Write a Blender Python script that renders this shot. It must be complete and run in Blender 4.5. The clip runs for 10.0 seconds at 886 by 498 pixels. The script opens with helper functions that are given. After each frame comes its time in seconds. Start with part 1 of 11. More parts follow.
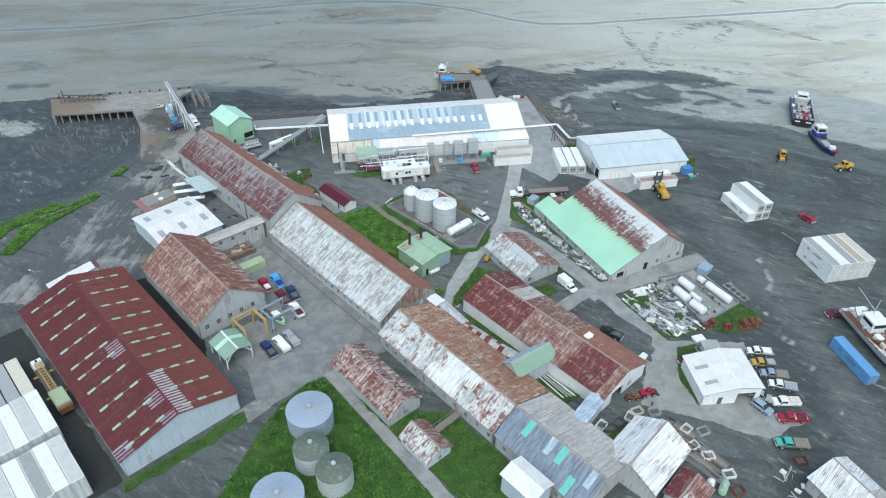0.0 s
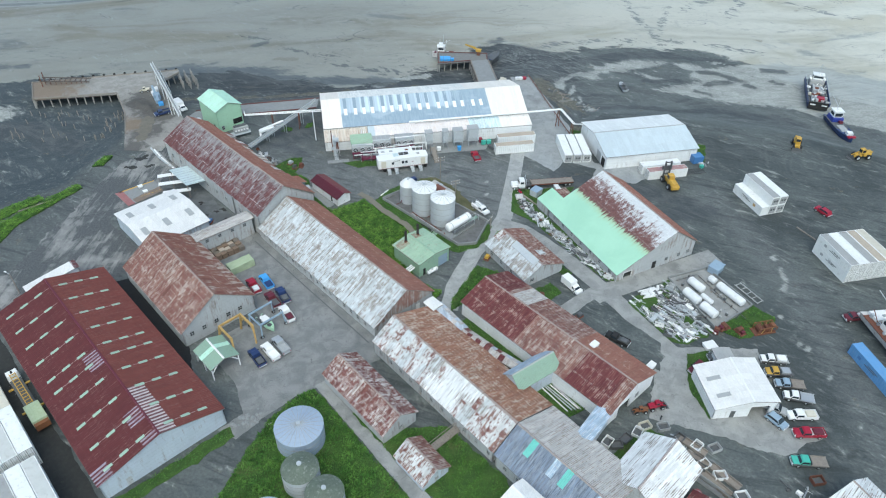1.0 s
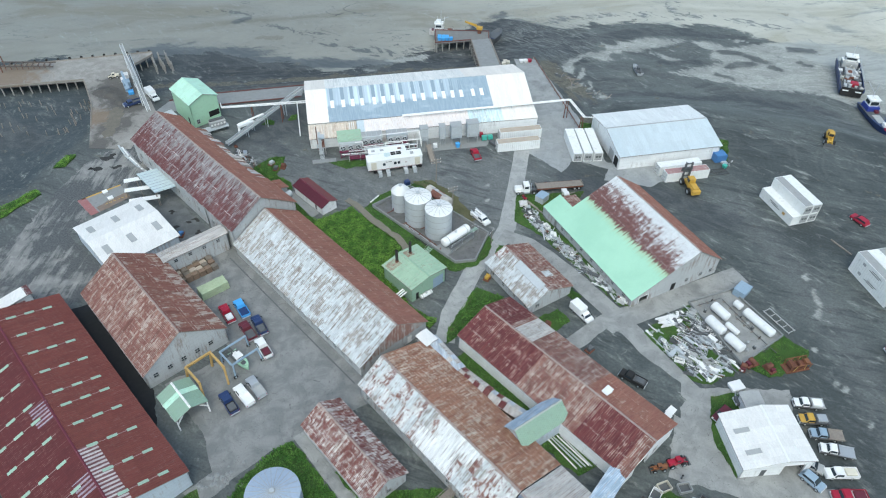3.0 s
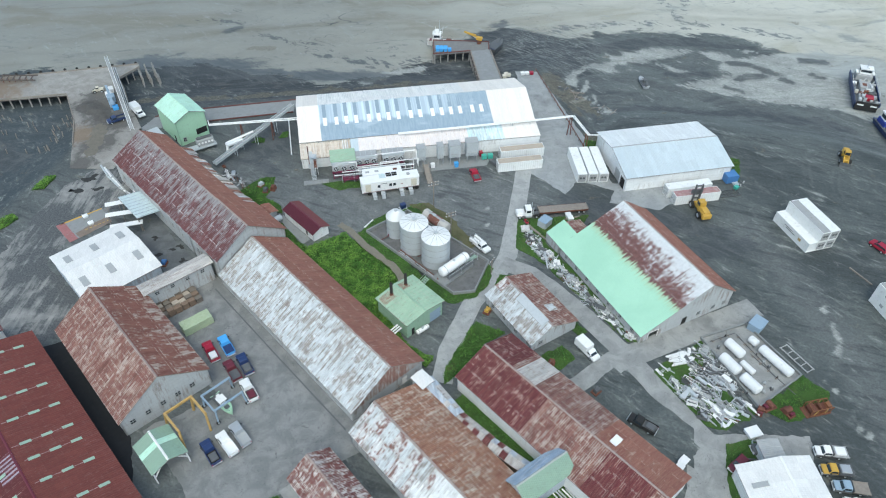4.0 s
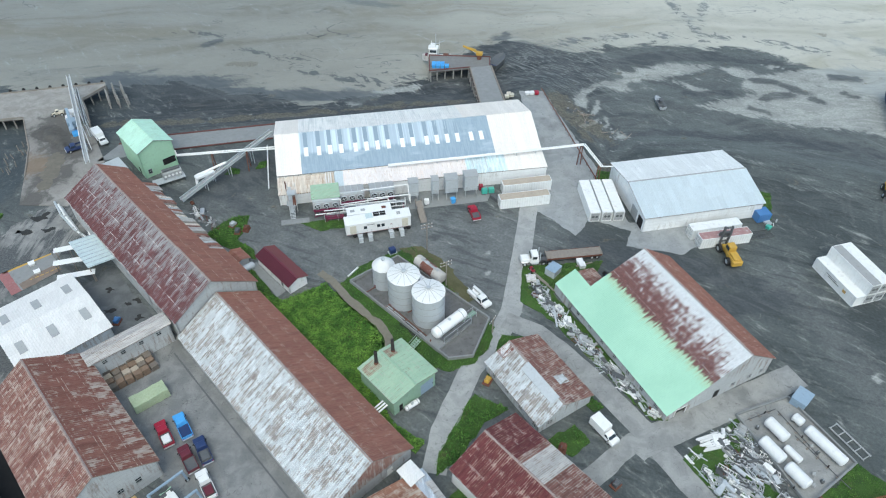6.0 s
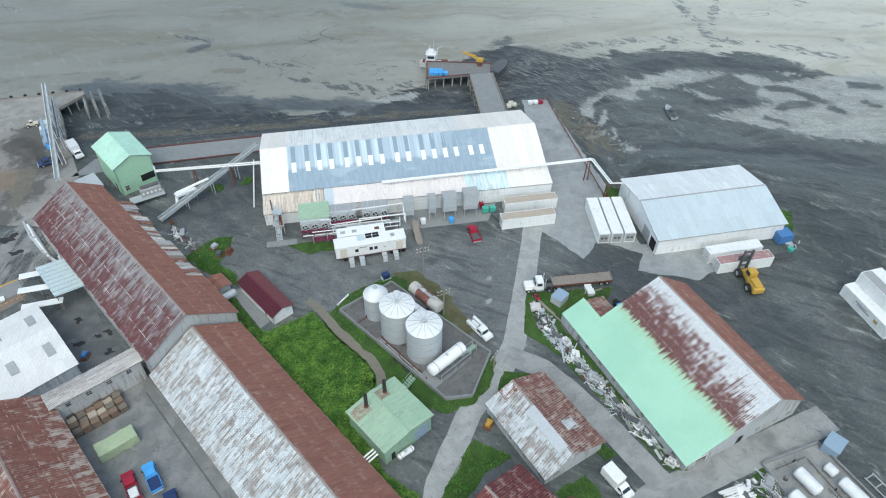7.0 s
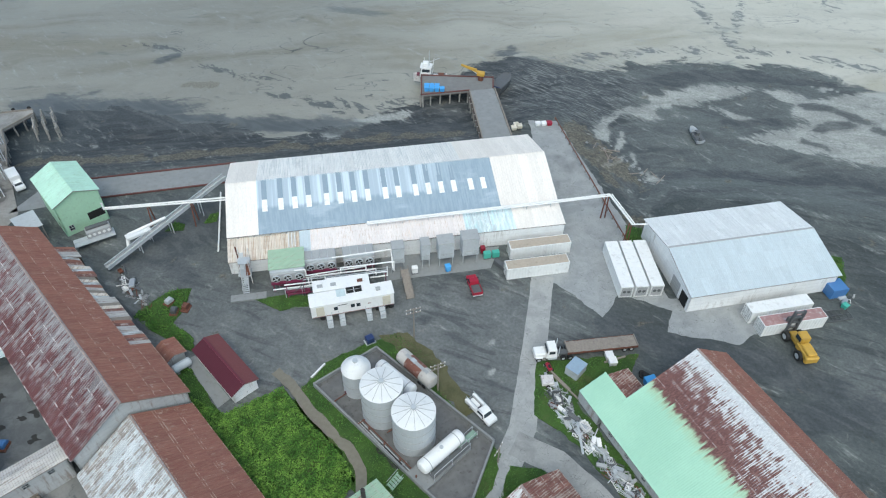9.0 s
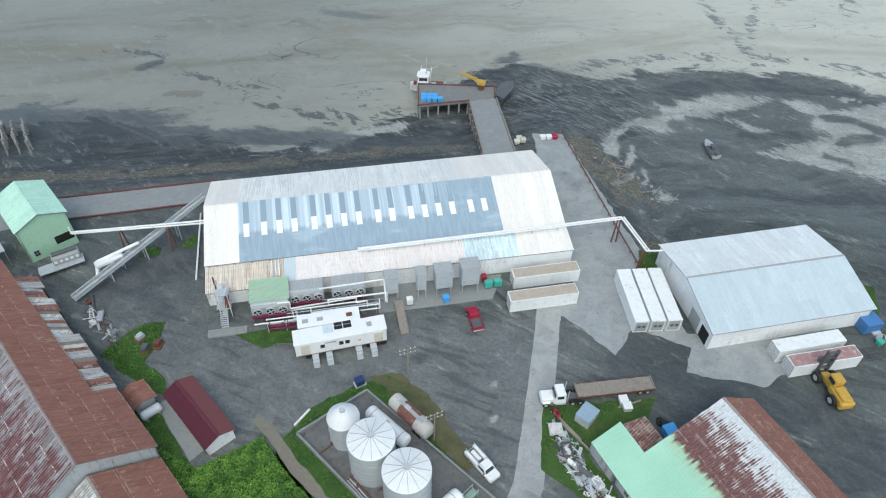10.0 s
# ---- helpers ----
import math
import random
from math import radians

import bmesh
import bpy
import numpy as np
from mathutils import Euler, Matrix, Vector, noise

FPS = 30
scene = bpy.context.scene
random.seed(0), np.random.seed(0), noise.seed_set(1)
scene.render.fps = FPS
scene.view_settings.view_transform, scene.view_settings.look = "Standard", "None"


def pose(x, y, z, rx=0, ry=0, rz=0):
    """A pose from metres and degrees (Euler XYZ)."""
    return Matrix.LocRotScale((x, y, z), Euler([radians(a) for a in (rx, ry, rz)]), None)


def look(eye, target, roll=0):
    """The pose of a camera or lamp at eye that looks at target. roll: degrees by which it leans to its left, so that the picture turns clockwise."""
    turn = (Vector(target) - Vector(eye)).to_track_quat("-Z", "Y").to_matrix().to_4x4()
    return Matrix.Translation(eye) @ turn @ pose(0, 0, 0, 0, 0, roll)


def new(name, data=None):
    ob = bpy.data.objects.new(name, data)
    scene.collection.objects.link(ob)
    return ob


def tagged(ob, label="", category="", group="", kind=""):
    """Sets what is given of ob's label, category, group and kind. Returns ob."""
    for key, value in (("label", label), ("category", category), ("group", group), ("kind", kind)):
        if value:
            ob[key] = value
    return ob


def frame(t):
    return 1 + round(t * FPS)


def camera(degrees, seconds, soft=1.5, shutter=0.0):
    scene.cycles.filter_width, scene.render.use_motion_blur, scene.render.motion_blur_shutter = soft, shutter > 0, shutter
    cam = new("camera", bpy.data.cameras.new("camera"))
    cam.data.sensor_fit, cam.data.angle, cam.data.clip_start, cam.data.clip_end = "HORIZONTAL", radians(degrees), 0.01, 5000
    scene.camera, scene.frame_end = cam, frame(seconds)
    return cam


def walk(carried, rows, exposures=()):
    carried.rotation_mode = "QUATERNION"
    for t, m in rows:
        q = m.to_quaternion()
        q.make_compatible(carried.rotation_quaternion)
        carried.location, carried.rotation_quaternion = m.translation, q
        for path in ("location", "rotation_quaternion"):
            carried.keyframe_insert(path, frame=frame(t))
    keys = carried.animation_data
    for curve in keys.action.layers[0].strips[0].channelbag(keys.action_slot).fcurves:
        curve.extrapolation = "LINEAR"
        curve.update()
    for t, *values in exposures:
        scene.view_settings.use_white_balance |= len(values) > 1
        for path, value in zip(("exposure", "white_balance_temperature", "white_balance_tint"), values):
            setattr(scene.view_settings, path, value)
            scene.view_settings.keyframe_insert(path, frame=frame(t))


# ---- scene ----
# ---- camera ----
cam = camera(66.6, 10.0, soft=1.15)
PATH = [
    (0.0, 0.00, 0.00, 110.13, -37.21, 1.31, 0.00),
    (0.5, 0.22, 5.84, 110.33, -38.57, 1.28, -0.02),
    (1.0, 0.53, 11.36, 110.45, -39.82, 1.27, 0.01),
    (1.5, 0.84, 16.74, 110.48, -41.00, 1.24, 0.06),
    (2.0, 1.21, 22.25, 110.50, -42.07, 1.19, 0.12),
    (2.5, 1.52, 28.15, 110.29, -43.09, 1.15, 0.15),
    (4.0, 2.16, 45.06, 109.44, -43.68, 1.13, 0.16),
    (4.5, 2.45, 50.49, 108.58, -43.69, 1.10, 0.19),
    (5.0, 2.78, 56.03, 107.42, -43.69, 1.06, 0.25),
    (5.5, 3.13, 61.53, 105.87, -43.75, 1.03, 0.31),
    (7.0, 3.87, 78.85, 100.36, -43.89, 0.98, 0.40),
    (7.5, 4.05, 84.58, 98.61, -43.96, 1.02, 0.40),
    (8.0, 4.09, 90.51, 96.83, -44.05, 1.09, 0.31),
    (8.5, 4.12, 96.45, 94.99, -44.15, 1.17, 0.25),
    (9.0, 4.19, 101.91, 93.40, -44.27, 1.25, 0.22),
    (9.5, 4.24, 107.52, 91.67, -44.34, 1.34, 0.18),
    (10.0, 4.32, 113.31, 89.77, -44.38, 1.39, 0.13),
]
walk(cam, [(t, pose(x, y, z, 90 + pitch, 0, yaw) @ pose(0, 0, 0, 0, 0, roll)) for t, x, y, z, pitch, roll, yaw in PATH],
     exposures=[(0.0, 0.66, 6330, -3.5), (5.0, 0.64, 6410, -3.0), (10.0, 0.54, 6490, -2.0)])

# ---- world and sun ----
SUN_EL, SUN_AZ = 58.0, 182.0
world = bpy.data.worlds.new("sky")
scene.world = world
world.use_nodes = True
wn = world.node_tree
sky = wn.nodes.new("ShaderNodeTexSky")
sky.sky_type, sky.sun_disc = "NISHITA", False
sky.sun_elevation, sky.sun_rotation = radians(SUN_EL), radians(SUN_AZ)
sky.air_density, sky.dust_density, sky.ozone_density = 1.0, 3.0, 2.0
wn.links.new(sky.outputs[0], wn.nodes["Background"].inputs[0])
wn.nodes["Background"].inputs[1].default_value = 0.15
sun = new("sun", bpy.data.lights.new("sun", "SUN"))
sun.data.energy, sun.data.angle, sun.data.color = 0.7, radians(90), (1.0, 0.97, 0.93)
sd = Vector((math.sin(radians(SUN_AZ)) * math.cos(radians(SUN_EL)), math.cos(radians(SUN_AZ)) * math.cos(radians(SUN_EL)), math.sin(radians(SUN_EL))))
sun.matrix_world = look(sd * 300, (0, 0, 0))


# ---- materials ----
class Nodes:
    """Short ways to wire a material."""

    def __init__(self, name):
        self.m = bpy.data.materials.new(name)
        self.m.use_nodes = True
        self.t = self.m.node_tree
        self.b = self.t.nodes["Principled BSDF"]

    def n(self, kind):
        return self.t.nodes.new("ShaderNode" + kind)

    def put(self, socket, v):
        if isinstance(v, bpy.types.NodeSocket):
            self.t.links.new(v, socket)
        elif isinstance(v, (tuple, list)):
            socket.default_value = (*v, 1.0) if len(v) == 3 and socket.type == "RGBA" else v
        else:
            socket.default_value = v

    def math(self, op, a, b=0.0, c=0.0):
        node = self.n("Math")
        node.operation = op
        for s, v in zip(node.inputs, (a, b, c)):
            self.put(s, v)
        return node.outputs[0]

    def vec(self, op, a, b=(0, 0, 0)):
        node = self.n("VectorMath")
        node.operation = op
        self.put(node.inputs[0], a)
        self.put(node.inputs[1], b)
        return node.outputs[0]

    def world(self):
        return self.n("NewGeometry").outputs["Position"]

    def local(self):
        return self.n("TexCoord").outputs["Object"]

    def rand(self):
        return self.n("ObjectInfo").outputs["Random"]

    def turned(self, v, rz=0.0, scale=(1, 1, 1)):
        node = self.n("Mapping")
        self.put(node.inputs[0], v)
        node.inputs["Rotation"].default_value = (0, 0, radians(-rz))
        return self.vec("MULTIPLY", node.outputs[0], scale)

    def noise(self, v, scale, detail=4.0, rough=0.55, distort=0.0):
        node = self.n("TexNoise")
        self.put(node.inputs["Vector"], v)
        node.inputs["Scale"].default_value, node.inputs["Detail"].default_value = scale, detail
        node.inputs["Roughness"].default_value, node.inputs["Distortion"].default_value = rough, distort
        return node.outputs[0]

    def band(self, v, lo, hi):
        node = self.n("MapRange")
        node.interpolation_type = "SMOOTHSTEP"
        self.put(node.inputs[0], v)
        self.put(node.inputs[1], lo)
        self.put(node.inputs[2], hi)
        return node.outputs[0]

    def mix(self, f, a, b):
        node = self.n("Mix")
        node.data_type = "RGBA"
        self.put(node.inputs[0], f)
        self.put(node.inputs[6], a)
        self.put(node.inputs[7], b)
        return node.outputs[2]

    def shade(self, c, f):
        """Colour c times the number f."""
        return self.vec("MULTIPLY", c, self.n_comb(f))

    def n_comb(self, f):
        node = self.n("CombineXYZ")
        for s in node.inputs:
            self.put(s, f)
        return node.outputs[0]

    def bump(self, h, strength=0.3, distance=0.05):
        node = self.n("Bump")
        node.inputs["Strength"].default_value, node.inputs["Distance"].default_value = strength, distance
        self.put(node.inputs["Height"], h)
        self.put(self.b.inputs["Normal"], node.outputs[0])

    def done(self, colour, rough=0.7, metal=0.0):
        self.put(self.b.inputs["Base Color"], colour)
        self.put(self.b.inputs["Roughness"], rough)
        self.put(self.b.inputs["Metallic"], metal)
        return self.m


def plain(name, c, rough=0.6, metal=0.0, vary=0.18, dirt=(0.12, 0.10, 0.08), dirty=0.25, grain=3.0):
    """Painted or bare surface with soft blotches and a little grime."""
    k = Nodes(name)
    p = k.world()
    f = k.math("MULTIPLY_ADD", k.noise(p, grain, 5), vary * 2, 1 - vary)
    f2 = k.math("MULTIPLY_ADD", k.noise(p, 0.35, 3), vary, 1 - vary / 2)
    col = k.shade(c, k.math("MULTIPLY", f, f2))
    g = k.band(k.noise(p, 1.3, 6, 0.65), 0.52, 0.75)
    col = k.mix(k.math("MULTIPLY", g, dirty), col, dirt)
    k.bump(k.noise(p, grain * 6, 3), 0.15, 0.02)
    return k.done(col, rough, metal)


def sheet_metal(name, paint, paint2, rust, rust2, amount, streak=0.5, vary=0.06, rough=0.55, way=134.0, clump=0.5, lap=0.5, lapc=(0.46, 0.40, 0.36), field=None, stripe=0.22, groove=0.30, run=0.55, rows=1.06, cols=0.66, edge=0.07, blot=0.0, count=3.3):
    """Roof sheets: paint, a second tone, and rust in ragged streaks down the slope, gathered in clumps and under the laps.
    amount: share of rust; way: the direction of the ridges; field: (x, y, near, far, add near, add far), rust by distance from the ridge."""
    k = Nodes(name)
    w, r = k.world(), k.rand()
    st = k.striped(w, way, count, run)
    fine = k.noise(k.turned(w, way, (6.5, 2.2, 2.2)), 1.0, 5, 0.75, 0.3)
    wide = k.noise(k.turned(w, way, (0.32, 0.2, 0.2)), 1.0, 5, 0.6, 0.3)
    spot = k.noise(k.turned(w, way, (1.5, 0.75, 0.75)), 1.0, 4, 0.6, 0.4)
    at = k.n("SeparateXYZ")
    k.put(at.inputs[0], k.local())
    up, side = k.math("FRACT", k.math("DIVIDE", at.outputs[1], rows)), k.math("FRACT", k.math("DIVIDE", at.outputs[0], cols))
    s = k.math("ADD", k.math("MULTIPLY", st, streak * 1.5), k.math("MULTIPLY", fine, 1.0 - streak))
    s = k.math("ADD", s, k.math("MULTIPLY_ADD", wide, clump, -clump / 2 - streak * 0.25))
    s = k.math("ADD", s, k.math("MULTIPLY_ADD", spot, blot, -blot / 2))
    s = k.math("ADD", s, k.math("MULTIPLY_ADD", r, vary, -vary / 2))
    s = k.math("ADD", s, k.math("MULTIPLY_ADD", up, -0.10, 0.05))
    s = k.math("ADD", s, k.valley(w, way, count, groove))
    if field:
        fx, fy, d0, d1, b0, b1 = field
        node = k.n("MapRange")
        k.put(node.inputs[0], k.across(fx, fy, way))
        for q, v in zip(range(1, 5), (d0, d1, b0, b1)):
            k.put(node.inputs[q], v)
        s = k.math("ADD", s, node.outputs[0])
    lo = 0.5 + (0.5 - amount) * 0.42
    f = k.band(s, lo - edge, lo + edge)
    tone = k.mix(k.band(k.noise(k.turned(w, way, (1.6, 0.35, 0.35)), 1.0, 5), 0.36, 0.64), paint, paint2)
    tone = k.shade(tone, k.math("MULTIPLY_ADD", r, 0.10, 0.95))
    rr = k.mix(k.band(k.noise(k.turned(w, way, (3.4, 0.5, 0.5)), 1.0, 5, 0.65), 0.36, 0.66), rust, rust2)
    rr = k.shade(rr, k.math("MULTIPLY_ADD", k.n_frac(r), 0.16, 0.92))
    # pale worn lines at the laps, broken along their length
    rim = k.math("MAXIMUM", k.band(up, 0.20 / rows, 0.05 / rows), k.math("MULTIPLY", k.band(side, 0.12 / cols, 0.03 / cols), 0.35))
    wear = k.math("MULTIPLY", rim, k.band(k.noise(k.turned(w, way, (1.1, 0.5, 0.5)), 1.0, 5, 0.7), 0.46, 0.60))
    col = k.mix(k.math("MULTIPLY", wear, lap), k.mix(f, tone, rr), lapc)
    rib = k.striped(w, way, count, 0.08)
    col = k.shade(col, k.math("MULTIPLY_ADD", k.band(rib, 0.36, 0.64), stripe, 1.0 - stripe / 2))
    col = k.shade(col, k.math("MULTIPLY_ADD", fine, 0.6, 0.70))
    k.bump(fine, 0.2, 0.02)
    return k.done(col, k.math("MULTIPLY_ADD", f, 0.85 - rough, rough))


def striped(self, v, way, count, run):
    """Noise that is constant across each corrugation (count a metre) and drifts down the slope."""
    sep = self.n("SeparateXYZ")
    self.put(sep.inputs[0], self.turned(v, way))
    node = self.n("CombineXYZ")
    self.put(node.inputs[0], self.math("MULTIPLY", self.math("FLOOR", self.math("MULTIPLY", sep.outputs[0], count)), 3.71))
    self.put(node.inputs[1], self.math("MULTIPLY", sep.outputs[1], run))
    self.put(node.inputs[2], self.math("MULTIPLY", sep.outputs[2], run))
    return self.noise(node.outputs[0], 1.0, 3, 0.6)


def valley(self, v, way, count, depth):
    """High in the valleys of the corrugation, low on its crests."""
    sep = self.n("SeparateXYZ")
    self.put(sep.inputs[0], self.turned(v, way))
    f = self.math("ABSOLUTE", self.math("SUBTRACT", self.math("FRACT", self.math("MULTIPLY", sep.outputs[0], count)), 0.5))
    return self.math("MULTIPLY_ADD", f, -2 * depth, depth / 2)


Nodes.striped, Nodes.valley = striped, valley


def across(self, x, y, way):
    """Distance to the left of a line through (x, y) along way."""
    sep = self.n("SeparateXYZ")
    self.put(sep.inputs[0], self.world())
    a = radians(way)
    u = self.math("MULTIPLY", self.math("SUBTRACT", sep.outputs[0], x), -math.sin(a))
    return self.math("MULTIPLY_ADD", self.math("SUBTRACT", sep.outputs[1], y), math.cos(a), u)


Nodes.across = across


def cladding(name, c, stain, amount=0.4, rough=0.8, joint=0.9):
    """Wall sheets: upright ribs, level joints, stains and rust runs down from the eave."""
    k = Nodes(name)
    w = k.world()
    sep = k.n("SeparateXYZ")
    k.put(sep.inputs[0], w)
    run_ = k.noise(k.vec("MULTIPLY", w, (1.7, 1.7, 0.22)), 1.0, 5, 0.7)
    wide = k.noise(w, 0.22, 4, 0.6, 0.4)
    fine = k.noise(w, 5.0, 5, 0.7)
    f = k.band(k.math("ADD", run_, k.math("MULTIPLY_ADD", wide, 0.7, -0.35)), 0.62 - 0.3 * amount, 0.86 - 0.3 * amount)
    col = k.shade(c, k.math("MULTIPLY_ADD", wide, 0.5, 0.75))
    col = k.mix(k.math("MULTIPLY", f, 0.85), col, k.mix(k.band(fine, 0.4, 0.6), stain, tuple(v * 1.5 for v in stain)))
    lines = k.math("FRACT", k.math("DIVIDE", sep.outputs[2], joint))
    col = k.shade(col, k.math("MULTIPLY_ADD", k.band(lines, 0.10, 0.02), -0.18, 1.0))
    col = k.shade(col, k.math("MULTIPLY_ADD", fine, 0.4, 0.80))
    k.bump(fine, 0.2, 0.02)
    return k.done(col, rough)


def green_to_rust():
    """Green paint over the lower half of a roof, ending in long ragged drips over rust and bare white sheets."""
    k = Nodes("green_paint_over_rusty_sheet")
    w, way = k.world(), 117.4
    d = k.across(57.3, 140.1, way)
    st = k.striped(w, way, 3.0, 0.55)
    drip = k.striped(w, way, 3.3, 0.03)
    fine = k.noise(k.turned(w, way, (6.0, 2.0, 2.0)), 1.0, 5, 0.75)
    wide = k.noise(k.turned(w, way, (0.20, 0.16, 0.16)), 1.0, 5, 0.62, 0.6)
    spot = k.noise(k.turned(w, way, (1.8, 0.5, 0.5)), 1.0, 4, 0.6, 0.3)
    green = k.mix(k.band(k.noise(w, 0.12, 4), 0.35, 0.65), (0.335, 0.575, 0.430), (0.375, 0.625, 0.470))
    edge = k.math("ADD", d, k.math("MULTIPLY_ADD", drip, 3.4, -1.7))
    edge = k.math("ADD", edge, k.math("MULTIPLY_ADD", st, 2.0, -1.0))
    green = k.mix(k.math("MULTIPLY", k.band(edge, 9.8, 7.8), 0.6), green, (0.38, 0.44, 0.25))
    s = k.math("ADD", k.math("ADD", k.math("MULTIPLY_ADD", st, 0.75, -0.10), k.math("MULTIPLY", fine, 0.35)), k.math("MULTIPLY_ADD", wide, 0.80, -0.40))
    s = k.math("ADD", s, k.math("MULTIPLY_ADD", spot, 0.3, -0.15))
    s = k.math("ADD", s, k.math("MULTIPLY", k.math("SUBTRACT", k.math("MINIMUM", d, 9.0), 2.4), 0.058))
    at = k.n("SeparateXYZ")
    k.put(at.inputs[0], k.local())
    up = k.math("FRACT", k.math("DIVIDE", at.outputs[1], 1.45))
    s = k.math("ADD", s, k.math("MULTIPLY_ADD", up, -0.08, 0.04))
    s = k.math("ADD", s, k.valley(w, way, 3.0, 0.20))
    front = k.across(57.3, 140.1, way - 90.0)
    s = k.math("ADD", s, k.math("MULTIPLY", k.band(front, 2.6, 0.3), -0.22))
    s = k.math("ADD", s, k.math("MULTIPLY", k.band(d, 3.0, 0.6), -0.10))
    rr = k.mix(k.band(fine, 0.4, 0.62), (0.098, 0.034, 0.034), (0.185, 0.088, 0.074))
    bare = k.mix(k.band(s, 0.42, 0.56), k.mix(k.band(fine, 0.4, 0.6), (0.50, 0.52, 0.54), (0.63, 0.65, 0.66)), rr)
    line = k.math("MULTIPLY", k.band(up, 0.15, 0.04), k.band(k.noise(k.turned(w, way, (1.0, 0.5, 0.5)), 1.0, 5, 0.7), 0.44, 0.58))
    bare = k.mix(k.math("MULTIPLY", line, 0.4), bare, (0.55, 0.52, 0.50))
    col = k.mix(k.band(edge, 7.6, 8.5), bare, green)
    col = k.shade(col, k.math("MULTIPLY_ADD", fine, 0.24, 0.88))
    k.bump(fine, 0.15, 0.02)
    return k.done(col, 0.6)


def plant_blue():
    """Blue-grey sheets faded in pale stripes towards the ridge."""
    k = Nodes("faded_blue_sheet")
    w, way = k.world(), 11.6
    d = k.across(-37.1, 193.8, way)
    fine = k.noise(k.turned(w, way, (2.0, 0.3, 0.3)), 1.0, 5, 0.6)
    stripe = k.noise(k.turned(w, way, (0.85, 0.012, 0.012)), 1.0, 3, 0.7)
    low = k.mix(k.band(fine, 0.35, 0.65), (0.255, 0.335, 0.405), (0.310, 0.390, 0.455))
    low = k.mix(k.math("MULTIPLY", k.band(k.noise(k.turned(w, way, (0.12, 0.3, 0.3)), 1.0, 4), 0.52, 0.68), 0.6), low, (0.44, 0.52, 0.585))
    high = k.mix(k.band(stripe, 0.40, 0.60), (0.40, 0.48, 0.55), (0.60, 0.69, 0.75))
    edge = k.math("ADD", d, k.math("MULTIPLY_ADD", stripe, 2.0, -1.0))
    node = k.n("SeparateXYZ")
    k.put(node.inputs[0], w)
    fade = k.band(k.math("ADD", node.outputs[0], k.math("MULTIPLY", stripe, 14.0)), 14.0, 4.0)
    col = k.mix(k.math("MULTIPLY", k.band(edge, 4.9, 5.9), fade), low, high)
    k.bump(fine, 0.1, 0.01)
    return k.done(col, 0.5)


def n_frac(self, r):
    return self.math("FRACT", self.math("MULTIPLY", r, 7.31))


Nodes.n_frac = n_frac


def glass(name, c=(0.03, 0.04, 0.05)):
    k = Nodes(name)
    f = k.noise(k.world(), 0.8, 2)
    return k.done(k.shade(c, k.math("MULTIPLY_ADD", f, 0.8, 0.6)), 0.12)


